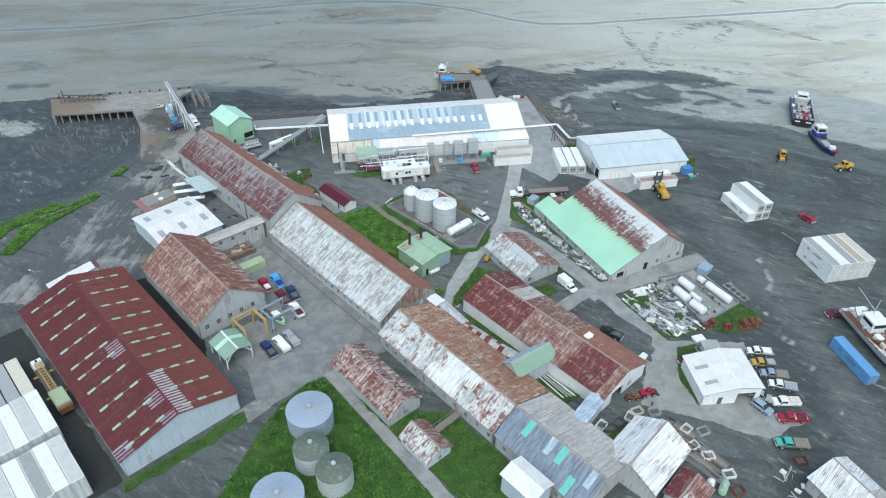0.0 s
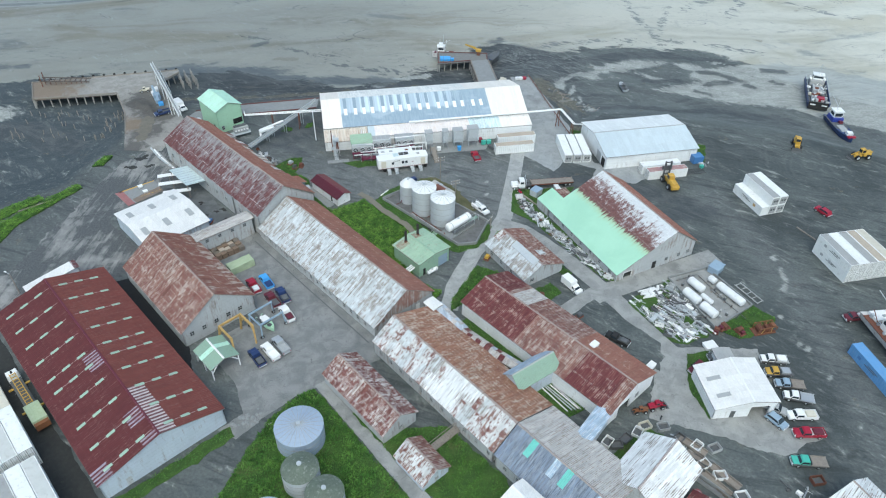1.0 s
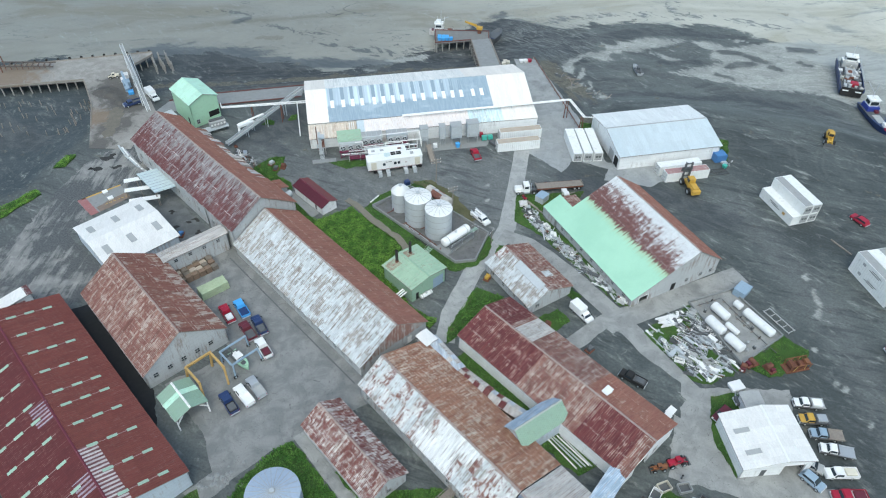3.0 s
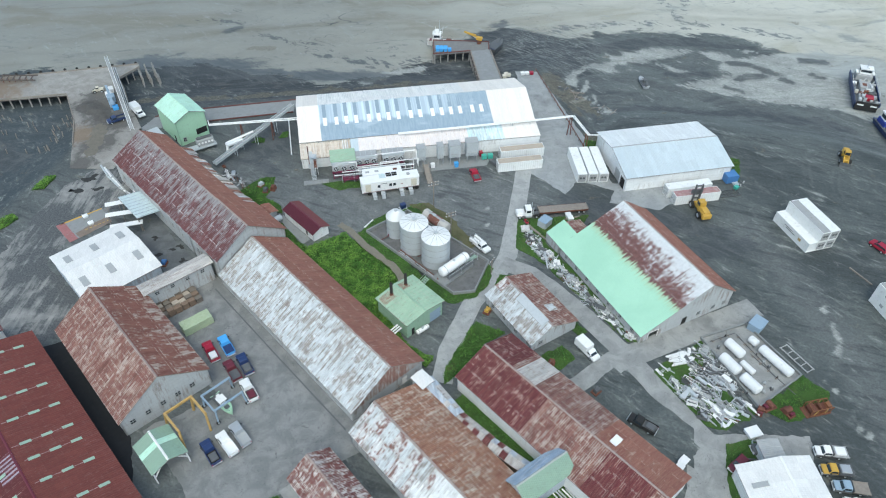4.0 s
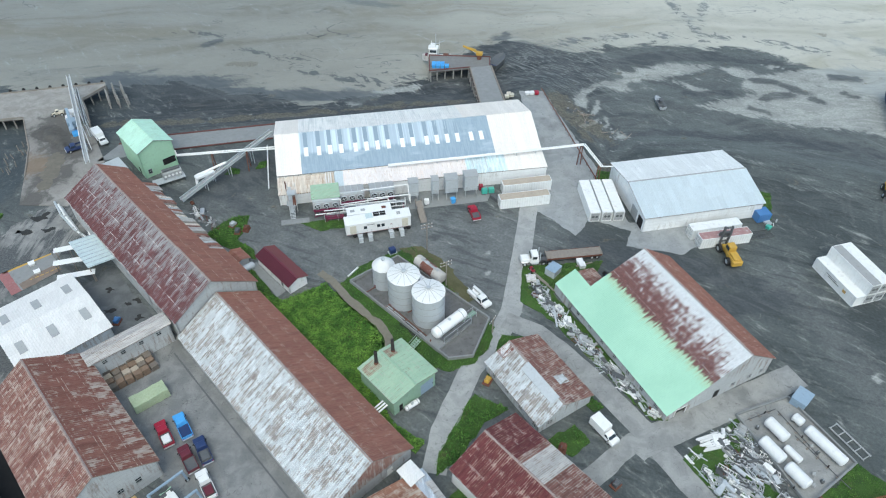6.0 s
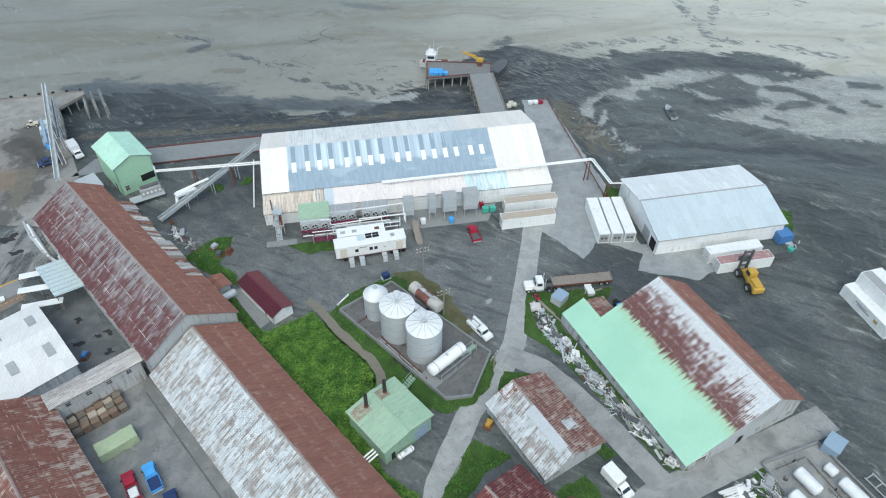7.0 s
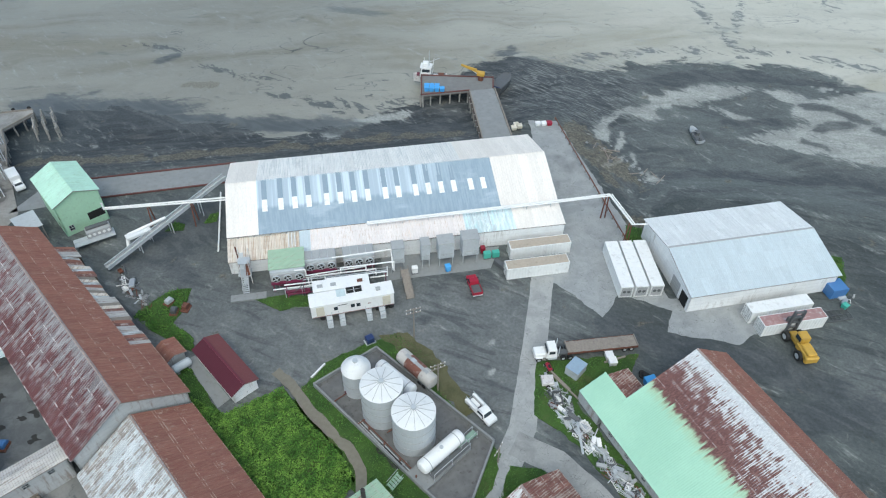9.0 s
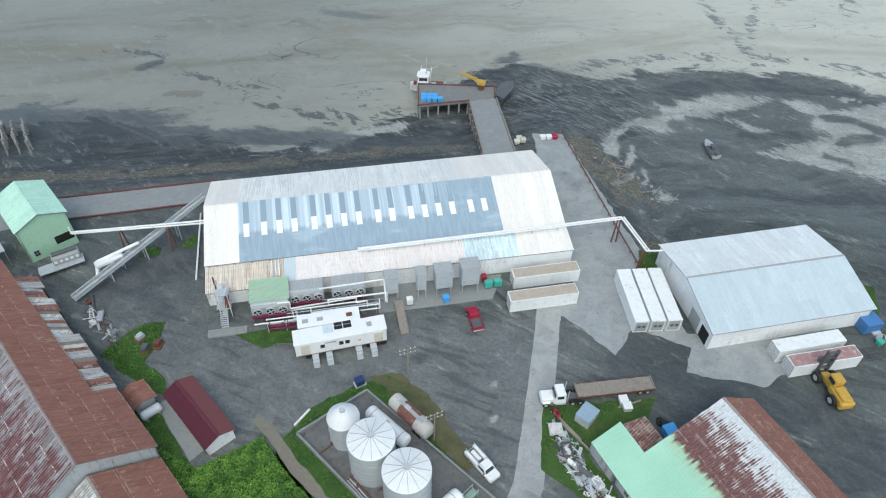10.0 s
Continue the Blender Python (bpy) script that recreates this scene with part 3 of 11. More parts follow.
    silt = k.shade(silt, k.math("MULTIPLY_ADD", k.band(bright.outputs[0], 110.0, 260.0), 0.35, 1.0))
    patchy = k.noise(k.turned(w, -14, (0.03, 0.09, 1)), 1.0, 9, 0.70, 1.4)
    f1 = k.band(k.math("ADD", beach, k.math("MULTIPLY_ADD", mid, 0.5, -0.25)), 0.35, 0.65)
    f2 = k.band(k.math("ADD", flat, k.math("MULTIPLY_ADD", patchy, 1.7, -0.85)), 0.46, 0.60)
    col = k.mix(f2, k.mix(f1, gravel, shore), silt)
    # lobes of pale silt, dark wet bands, brown weed and turning tracks
    mk = k.n("Attribute")
    mk.attribute_name = "marks"
    ms = k.n("SeparateColor")
    k.put(ms.inputs[0], mk.outputs["Color"])
    flow = k.noise(k.turned(w, -30, (0.06, 0.17, 1)), 1.0, 6, 0.60, 2.2)
    flow2 = k.noise(k.turned(w, 6, (0.055, 0.17, 1)), 1.0, 9, 0.68, 1.6)
    streak = k.noise(k.turned(w, -46, (0.12, 0.36, 1)), 1.0, 5, 0.58, 2.4)
    raw = k.math("ADD", k.math("ADD", ms.outputs[0], k.math("MULTIPLY_ADD", flow, 2.0, -1.0)), k.math("MULTIPLY_ADD", streak, 1.8, -0.9))
    lobe = k.math("ADD", k.math("MULTIPLY", k.band(raw, 0.0, 1.0), 0.7), k.math("MULTIPLY", k.band(raw, 0.40, 0.60), 0.3))
    raw = k.math("ADD", k.math("ADD", ms.outputs[1], k.math("MULTIPLY_ADD", flow2, 2.6, -1.3)), k.math("MULTIPLY_ADD", streak, 0.8, -0.4))
    wetd = k.math("ADD", k.math("MULTIPLY", k.band(raw, 0.10, 0.95), 0.75), k.math("MULTIPLY", k.band(raw, 0.44, 0.60), 0.25))
    weed = k.band(k.math("ADD", ms.outputs[2], k.math("MULTIPLY_ADD", mid, 3.4, -1.7)), 0.42, 0.80)
    col = k.mix(k.math("MULTIPLY", lobe, 0.92), col, k.mix(k.band(flow2, 0.4, 0.6), (0.315, 0.328, 0.308), (0.430, 0.444, 0.418)))
    col = k.mix(k.math("MULTIPLY", wetd, 0.85), col, k.mix(k.band(flow, 0.4, 0.6), (0.058, 0.067, 0.073), (0.094, 0.103, 0.107)))
    col = k.mix(k.math("MULTIPLY", weed, 0.6), col, k.mix(k.band(fine, 0.4, 0.6), (0.11, 0.095, 0.065), (0.21, 0.185, 0.135)))
    swirl = k.noise(k.turned(w, -34, (0.10, 0.62, 1)), 1.0, 4, 0.55, 3.2)
    zone = k.n("VectorMath")
    zone.operation = "DISTANCE"
    k.put(zone.inputs[0], k.vec("MULTIPLY", w, (1, 1, 0)))
    k.put(zone.inputs[1], (38.0, 264.0, 0))
    churned = k.band(k.math("ADD", zone.outputs[1], k.math("MULTIPLY", mid, 16.0)), 34.0, 20.0)
    col = k.mix(k.math("MULTIPLY", k.math("MULTIPLY", k.band(swirl, 0.52, 0.60), churned), 0.75), col, (0.24, 0.252, 0.245))
    col = k.mix(k.math("MULTIPLY", k.math("MULTIPLY", k.band(swirl, 0.44, 0.38), churned), 0.6), col, (0.036, 0.042, 0.046))
    for cx, cy, gap, tone, seed_ in ((158.0, 176.0, 7.6, (0.165, 0.172, 0.168), 3.0), (84.0, 262.0, 8.4, (0.155, 0.160, 0.156), 7.0), (150.0, 60.0, 7.4, (0.150, 0.155, 0.150), 11.0)):
        near = k.vec("SUBTRACT", w, (cx, cy, 0))
        sp = k.n("SeparateXYZ")
        k.put(sp.inputs[0], near)
        rad = k.math("SQRT", k.math("ADD", k.math("MULTIPLY", sp.outputs[0], sp.outputs[0]), k.math("MULTIPLY", sp.outputs[1], sp.outputs[1])))
        rad = k.math("ADD", rad, k.math("MULTIPLY", k.noise(w, 0.03, 2), 9.0))
        ring = k.math("ABSOLUTE", k.math("SUBTRACT", k.math("FRACT", k.math("DIVIDE", rad, gap)), 0.5))
        pair = k.math("ABSOLUTE", k.math("SUBTRACT", ring, 0.11))
        cut = k.band(k.noise(k.vec("ADD", w, (seed_ * 9, 0, seed_)), 0.05, 6, 0.66), 0.48, 0.66)
        line = k.band(pair, 0.085, 0.01)
        trk = k.math("MULTIPLY", k.math("MULTIPLY", line, cut), k.band(mk.outputs["Alpha"], 0.15, 0.7))
        trk = k.math("MULTIPLY", trk, k.math("SUBTRACT", 1.0, f1))
        col = k.mix(k.math("MULTIPLY", trk, 0.22), col, tone)
    rough_ = k.math("MULTIPLY_ADD", k.math("SUBTRACT", fine, 0.5), k.math("MULTIPLY_ADD", f2, -0.95, 1.2), 0.85)
    col = k.shade(col, rough_)
    k.bump(k.math("MULTIPLY", k.math("ADD", fine, k.math("MULTIPLY", mid, 2.0)), k.math("MULTIPLY_ADD", f2, -0.8, 1.0)), 0.3, 0.12)
    wet = k.math("MULTIPLY", f2, k.band(wide, 0.26, 0.48))
    return k.done(col, k.math("MULTIPLY_ADD", wet, -0.50, 0.86))


def concrete_ground(name, lo, hi):
    k = Nodes(name)
    w = k.world()
    mid, fine = k.noise(w, 0.3, 6, 0.62, 0.5), k.noise(w, 3.0, 5, 0.7)
    col = k.mix(k.band(mid, 0.38, 0.62), lo, hi)
    col = k.mix(k.math("MULTIPLY", k.band(k.noise(w, 0.09, 5, 0.6), 0.55, 0.7), 0.5), col, (0.12, 0.126, 0.13))
    crack = k.math("ABSOLUTE", k.math("SUBTRACT", k.noise(w, 0.35, 2, 0.5, 1.0), 0.5))
    col = k.mix(k.math("MULTIPLY", k.band(crack, 0.006, 0.0), 0.6), col, (0.08, 0.08, 0.08))
    col = k.shade(col, k.math("MULTIPLY_ADD", fine, 0.4, 0.8))
    k.bump(fine, 0.2, 0.02)
    return k.done(col, 0.85)


def grass_material(name, a, b, c):
    k = Nodes(name)
    w = k.world()
    f, g = k.noise(w, 0.35, 6, 0.65), k.noise(w, 4.0, 5, 0.7)
    col = k.mix(k.band(f, 0.36, 0.62), a, b)
    col = k.mix(k.math("MULTIPLY", k.band(g, 0.55, 0.75), 0.6), col, c)
    col = k.mix(k.math("MULTIPLY", k.band(k.noise(w, 0.16, 4, 0.6), 0.54, 0.68), 0.45), col, (0.115, 0.105, 0.045))
    k.bump(g, 0.8, 0.15)
    return k.done(col, 0.9)


def leaf_material(name, a, b):
    k = Nodes(name)
    r = k.n("NewGeometry").outputs["Random Per Island"]
    col = k.mix(k.band(k.noise(k.world(), 0.5, 5, 0.65), 0.36, 0.64), a, b)
    return k.done(k.shade(col, k.math("MULTIPLY_ADD", r, 1.1, 0.58)), 0.8)


M["ground"] = ground_material()
M["apron"] = concrete_ground("smooth_apron_concrete", (0.262, 0.275, 0.278), (0.318, 0.330, 0.330))
M["palelane"] = concrete_ground("bleached_lane_concrete", (0.285, 0.292, 0.286), (0.355, 0.360, 0.350))
M["court"] = concrete_ground("wet_court_concrete", (0.098, 0.106, 0.112), (0.142, 0.150, 0.155))
M["road"] = concrete_ground("worn_concrete", (0.168, 0.174, 0.173), (0.232, 0.235, 0.230))
M["lane"] = concrete_ground("pale_worn_concrete", (0.232, 0.236, 0.230), (0.305, 0.308, 0.298))
def dirty_concrete():
    """Old concrete half buried under dark silt that wheels have dragged along the shore."""
    k = Nodes("silted_concrete")
    w = k.world()
    mid, fine = k.noise(w, 0.4, 6, 0.64, 0.5), k.noise(w, 2.6, 6, 0.72)
    drag = k.noise(k.turned(w, 88, (0.06, 0.55, 1)), 1.0, 6, 0.66, 0.9)
    col = k.mix(k.band(mid, 0.38, 0.62), (0.20, 0.20, 0.195), (0.28, 0.277, 0.265))
    silt = k.mix(k.band(fine, 0.4, 0.6), (0.062, 0.068, 0.072), (0.105, 0.110, 0.112))
    col = k.mix(k.band(k.math("ADD", k.math("ADD", k.math("MULTIPLY", drag, 0.7), k.math("MULTIPLY", k.noise(w, 0.075, 4, 0.6, 0.5), 1.0)), k.math("MULTIPLY_ADD", mid, 0.4, -0.2)), 0.72, 0.90), col, silt)
    col = k.shade(col, k.math("MULTIPLY_ADD", fine, 0.5, 0.75))
    k.bump(fine, 0.2, 0.03)
    return k.done(col, 0.85)


def dock_deck():
    """Grey dock boards with dark silt dragged over them and brown weed at the far end."""
    k = Nodes("silted_dock_deck")
    w = k.world()
    mid, fine = k.noise(w, 0.3, 6, 0.64, 0.6), k.noise(w, 2.4, 6, 0.72)
    col = k.mix(k.band(mid, 0.36, 0.64), (0.235, 0.225, 0.208), (0.315, 0.305, 0.285))
    for spots, tone in (((( -101.0, 219.0, 10.0), (-96.0, 210.0, 9.0), (-95.0, 199.0, 7.0), (-96.0, 189.0, 5.0)), (0.085, 0.080, 0.075)), (((-138.0, 226.0, 12.0), (-101.0, 203.0, 6.0)), (0.19, 0.145, 0.105))):
        m = None
        for x, y, r in spots:
            d = k.n("VectorMath")
            d.operation = "DISTANCE"
            k.put(d.inputs[0], k.vec("MULTIPLY", w, (1, 1, 0)))
            k.put(d.inputs[1], (x, y, 0))
            f = k.math("SUBTRACT", 1.0, k.math("DIVIDE", d.outputs[1], r))
            m = f if m is None else k.math("MAXIMUM", m, f)
        m = k.band(k.math("ADD", m, k.math("MULTIPLY_ADD", mid, 2.4, -1.2)), -0.10, 0.50)
        col = k.mix(k.math("MULTIPLY", m, 0.88), col, tone)
    col = k.shade(col, k.math("MULTIPLY_ADD", fine, 0.6, 0.7))
    k.bump(fine, 0.2, 0.03)
    return k.done(col, 0.88)


M["dockdeck"] = dock_deck()
M["siltroad"] = dirty_concrete()
M["bundfloor"] = plain("soaked_concrete", (0.135, 0.135, 0.132), 0.75, vary=0.35, dirt=(0.055, 0.048, 0.042), dirty=0.9, grain=0.7)
M["dirt"] = plain("trodden_brown_dirt", (0.185, 0.170, 0.135), 0.9, vary=0.25, grain=1.5)
M["weedmat"] = plain("brown_dried_weed", (0.21, 0.165, 0.135), 0.9, vary=0.3, dirty=0.4, grain=0.8)
M["grass"] = grass_material("grass_turf", (0.030, 0.072, 0.012), (0.052, 0.108, 0.018), (0.090, 0.112, 0.036))
M["blade"] = leaf_material("grass_blades", (0.034, 0.104, 0.012), (0.085, 0.182, 0.030))
M["shrub"] = leaf_material("shrub_leaves", (0.042, 0.112, 0.011), (0.115, 0.222, 0.030))

# ---- geometry helpers ----
rng = random.Random(7)


def part(name, bm, mat, parent=None, label=""):
    me = bpy.data.meshes.new(name)
    bm.to_mesh(me)
    bm.free()
    me.materials.append(M[mat] if isinstance(mat, str) else mat)
    ob = new(name, me)
    ob.parent = parent
    return tagged(ob, label)


def share(name, me, m, parent=None, label=""):
    ob = new(name, me)
    ob.parent = parent
    ob.matrix_basis = m
    return tagged(ob, label)


def thing(name, x, y, z, rz, label, category, group="", kind=""):
    ob = new(name)
    ob.matrix_basis = pose(x, y, z, 0, 0, rz)
    return tagged(ob, label, category, group, kind)


def mesh_of(name, bm, mat):
    me = bpy.data.meshes.new(name)
    bm.to_mesh(me)
    bm.free()
    me.materials.append(M[mat] if isinstance(mat, str) else mat)
    return me


def hexa(bm, p):
    """A solid from eight corners: four below, four above, each anticlockwise."""
    v = [bm.verts.new(q) for q in p]
    for f in ((3, 2, 1, 0), (4, 5, 6, 7), (0, 1, 5, 4), (1, 2, 6, 5), (2, 3, 7, 6), (3, 0, 4, 7)):
        bm.faces.new([v[i] for i in f])
    return v


def box(x0, x1, y0, y1, z0, z1, bm=None, bevel=0.0):
    bm = bm or bmesh.new()
    v = hexa(bm, [(x0, y0, z0), (x1, y0, z0), (x1, y1, z0), (x0, y1, z0), (x0, y0, z1), (x1, y0, z1), (x1, y1, z1), (x0, y1, z1)])
    if bevel:
        es = {e for q in v for e in q.link_edges}
        bmesh.ops.bevel(bm, geom=list(es), offset=bevel, segments=1, affect="EDGES")
    return bm


def rod(p, q, r, bm=None, seg=8, r2=None):
    """A round bar from p to q."""
    bm = bm or bmesh.new()
    p, q = Vector(p), Vector(q)
    m = Matrix.Translation((p + q) / 2) @ (q - p).to_track_quat("Z", "Y").to_matrix().to_4x4()
    bmesh.ops.create_cone(bm, cap_ends=True, segments=seg, radius1=r, radius2=r if r2 is None else r2, depth=(q - p).length, matrix=m)
    return bm


def beam(p, q, w, h, bm=None):
    """A squared bar from p to q, w wide and h deep."""
    bm = bm or bmesh.new()
    p, q = Vector(p), Vector(q)
    d = (q - p).normalized()
    s = d.cross(Vector((0, 0, 1)))
    s = s.normalized() if s.length > 1e-4 else Vector((1, 0, 0))
    u = s.cross(d).normalized()
    a, b = s * w / 2, u * h / 2
    hexa(bm, [p - a - b, p + a - b, q + a - b, q - a - b, p - a + b, p + a + b, q + a + b, q - a + b])
    return bm


def prism(pts, z0, z1, bm=None):
    bm = bm or bmesh.new()
    lo, hi = [bm.verts.new((x, y, z0)) for x, y in pts], [bm.verts.new((x, y, z1)) for x, y in pts]
    n = len(pts)
    bm.faces.new(hi)
    bm.faces.new(lo[::-1])
    for i in range(n):
        bm.faces.new((lo[i], lo[(i + 1) % n], hi[(i + 1) % n], hi[i]))
    return bm


def extrude_yz(pts, x0, x1, bm=None):
    """A profile in (y, z) drawn along x."""
    bm = bm or bmesh.new()
    a, b = [bm.verts.new((x0, y, z)) for y, z in pts], [bm.verts.new((x1, y, z)) for y, z in pts]
    n = len(pts)
    bm.faces.new(a[::-1])
    bm.faces.new(b)
    for i in range(n):
        bm.faces.new((a[i], a[(i + 1) % n], b[(i + 1) % n], b[i]))
    bmesh.ops.recalc_face_normals(bm, faces=bm.faces)
    return bm


def axes(o, ex, ey):
    """A pose at o with x along ex and y along ey."""
    ex, ey = Vector(ex).normalized(), Vector(ey).normalized()
    ez = ex.cross(ey).normalized()
    ey = ez.cross(ex)
    return Matrix(((ex.x, ey.x, ez.x, o[0]), (ex.y, ey.y, ez.y, o[1]), (ex.z, ey.z, ez.z, o[2]), (0, 0, 0, 1)))


# ---- ground ----
LAND = [(-400, 60), (-160, 108), (-122, 151), (-104, 168), (-99, 188), (-96, 204), (-86, 214), (-60, 219), (13, 232), (30, 244), (39, 214), (43, 204), (56, 213),
        (80, 212), (108, 206), (150, 182), (230, 130), (420, 40), (420, -400), (-400, -400)]
FLAT = [(-500, 160), (-300, 200), (-170, 236), (-140, 244), (-110, 246), (-96, 246), (-80, 252), (-66, 247), (-53, 243), (-37, 238), (-24, 244), (-10, 253), (0, 260), (20, 283), (31, 281), (42, 275), (63, 281), (83, 282), (104, 278), (120, 266), (132, 252), (150, 238), (300, 150), (600, 40)]

CREEK = [(-600, 230), (-330, 285), (-212, 314), (-175, 321), (-139, 335), (-109, 350), (-82, 362), (-47, 370), (-16, 369), (11, 359), (31, 345), (47, 339), (73, 342), (104, 351), (152, 363), (185, 371), (213, 379), (223, 386), (300, 400), (600, 440)]


# strokes (half width, points...) of pale silt, wet dark mud, brown weed and wheel tracks
SILVER = [(2.2, (40, 240), (46, 247), (52, 256)), (1.2, (44, 236), (49, 243)), (1.0, (47, 230), (49, 236)), (0.9, (42, 228), (45, 234)), (1.0, (51, 230), (52, 223)), (1.8, (75, 259), (82, 252)), (0.5, (11.6, 175), (14.2, 176.4)), (0.4, (13.5, 181.4), (13.1, 179.6)), (0.4, (12.2, 168.6), (12.6, 170)), (0.9, (84.6, 138), (84.4, 132)), (0.45, (85.2, 146), (84.9, 143)), (0.5, (77.6, 125), (78.5, 122)), (0.5, (78, 113), (79, 110)), (0.5, (80.5, 105), (81.2, 101)), (0.6, (84.3, 93.3), (83.6, 91)), (0.6, (77.1, 89), (77.6, 86)), (0.7, (104, 270), (107, 267.6), (107, 271.5), (110, 267)),
          (2.5, (-25, 241), (-17, 248), (-7, 252)), (7, (-190, 216), (-166, 218), (-150, 214))]
LOBES = [[(50, 254), (61, 264.5), (72, 268), (82, 269.5), (89, 268), (81, 264), (75, 260.5), (70, 258), (67, 259), (61, 256), (57, 248), (54, 250)],
         [(90, 268), (98, 267), (105, 263), (117, 267), (133, 270), (160, 262), (200, 240), (300, 190), (300, 140), (200, 190), (150, 215), (121, 230), (111, 233), (99, 235), (92, 237), (87, 240), (78, 244), (86, 247), (95, 250), (95, 261)]]
WET = [(5.0, (42, 269), (48, 263), (50, 267), (60, 270), (74, 272.5), (84, 275), (92, 273)), (2.6, (90, 273.5), (105, 272), (119, 270)), (3.0, (100, 259.5), (107, 257), (114, 252)), (3.0, (99, 248), (104, 249.5), (109, 250)), (2.6, (114, 248), (116, 247)),
       (3.0, (124, 262), (132, 262)), (2.4, (126, 252), (129, 250)), (2.2, (92, 243), (97, 240)), (9, (24, 276), (34, 273), (43, 266), (44, 257), (36, 262)), (3, (54, 227), (68, 229), (82, 226), (104, 225), (122, 219)), (3.0, (77, 250), (88, 251)),
       (9, (-100, 250), (-82, 250), (-66, 248)), (5, (-66, 246), (-50, 244), (-26, 244), (-8, 242), (8, 243)), (7, (-150, 200), (-134, 204), (-118, 194)), (3, (18, 284), (23, 287)), (2.5, (-78, 276), (-74, 278)), (3, (-172, 251), (-161, 252)),
       (4, (34, 179), (42, 176), (51, 174), (60, 171), (68, 166)), (5, (72, 163), (62, 160)), (8, (-43, 206), (-46, 202), (-50, 197), (-56, 193)), (4.5, (-47, 198), (-48, 191), (-44, 188))]
SPECKS = [(8, (112, 330), (129, 345), (157, 352)), (7, (130, 321), (142, 341)), (4.5, (85, 338), (86, 320), (88, 306), (90, 286)), (4, (104, 330), (98, 314), (92, 296)), (6, (40, 281), (63, 288), (83, 290), (108, 288), (128, 279)), (4, (-90, 285), (-74, 282)), (5, (-66, 272), (-38, 263)), (7, (-42, 259), (-25, 253), (-8, 257)), (5, (-100, 322), (-68, 342), (-44, 350)), (6, (160, 345), (172, 333), (190, 322))]
WEED = [(3, (-92, 226), (-62, 227), (-37, 233), (-11, 238), (6, 240)), (5, (36, 243), (37, 233), (42, 229), (47, 221)), (2.5, (-66, 262), (-60, 263)), (3, (42, 199), (45, 208))]
TRACKS = [(26, (92, 200), (108, 176), (125, 160), (140, 150)), (18, (85, 140), (87, 110), (86, 80))]


def side_distance(px, py, line, closed):
    """Distance to a line of points, minus inside (closed) or below it."""
    best = np.full(px.shape, 1e9)
    inside = np.zeros(px.shape, bool)
    n = len(line)
    for i in range(n if closed else n - 1):
        (ax, ay), (bx, by) = line[i], line[(i + 1) % n]
        dx, dy = bx - ax, by - ay
        s = np.clip(((px - ax) * dx + (py - ay) * dy) / (dx * dx + dy * dy), 0, 1)
        best = np.minimum(best, np.hypot(px - ax - s * dx, py - ay - s * dy))
        if closed:
            cross = ((ay > py) != (by > py)) & (px < ax + dx * (py - ay) / (dy if dy else 1e-9))
            inside ^= cross
    if not closed:
        xs, ys = zip(*line)
        inside = py < np.interp(px, xs, ys)
    return np.where(inside, -best, best)


def smooth(v, lo, hi):
    s = np.clip((v - lo) / (hi - lo), 0, 1)
    return s * s * (3 - 2 * s)


def ground_z(px, py):
    d = side_distance(px, py, LAND, True)
    return -3.4 * smooth(d, -2.0, 20.0) - 1.2 * smooth(d, 20.0, 200.0)


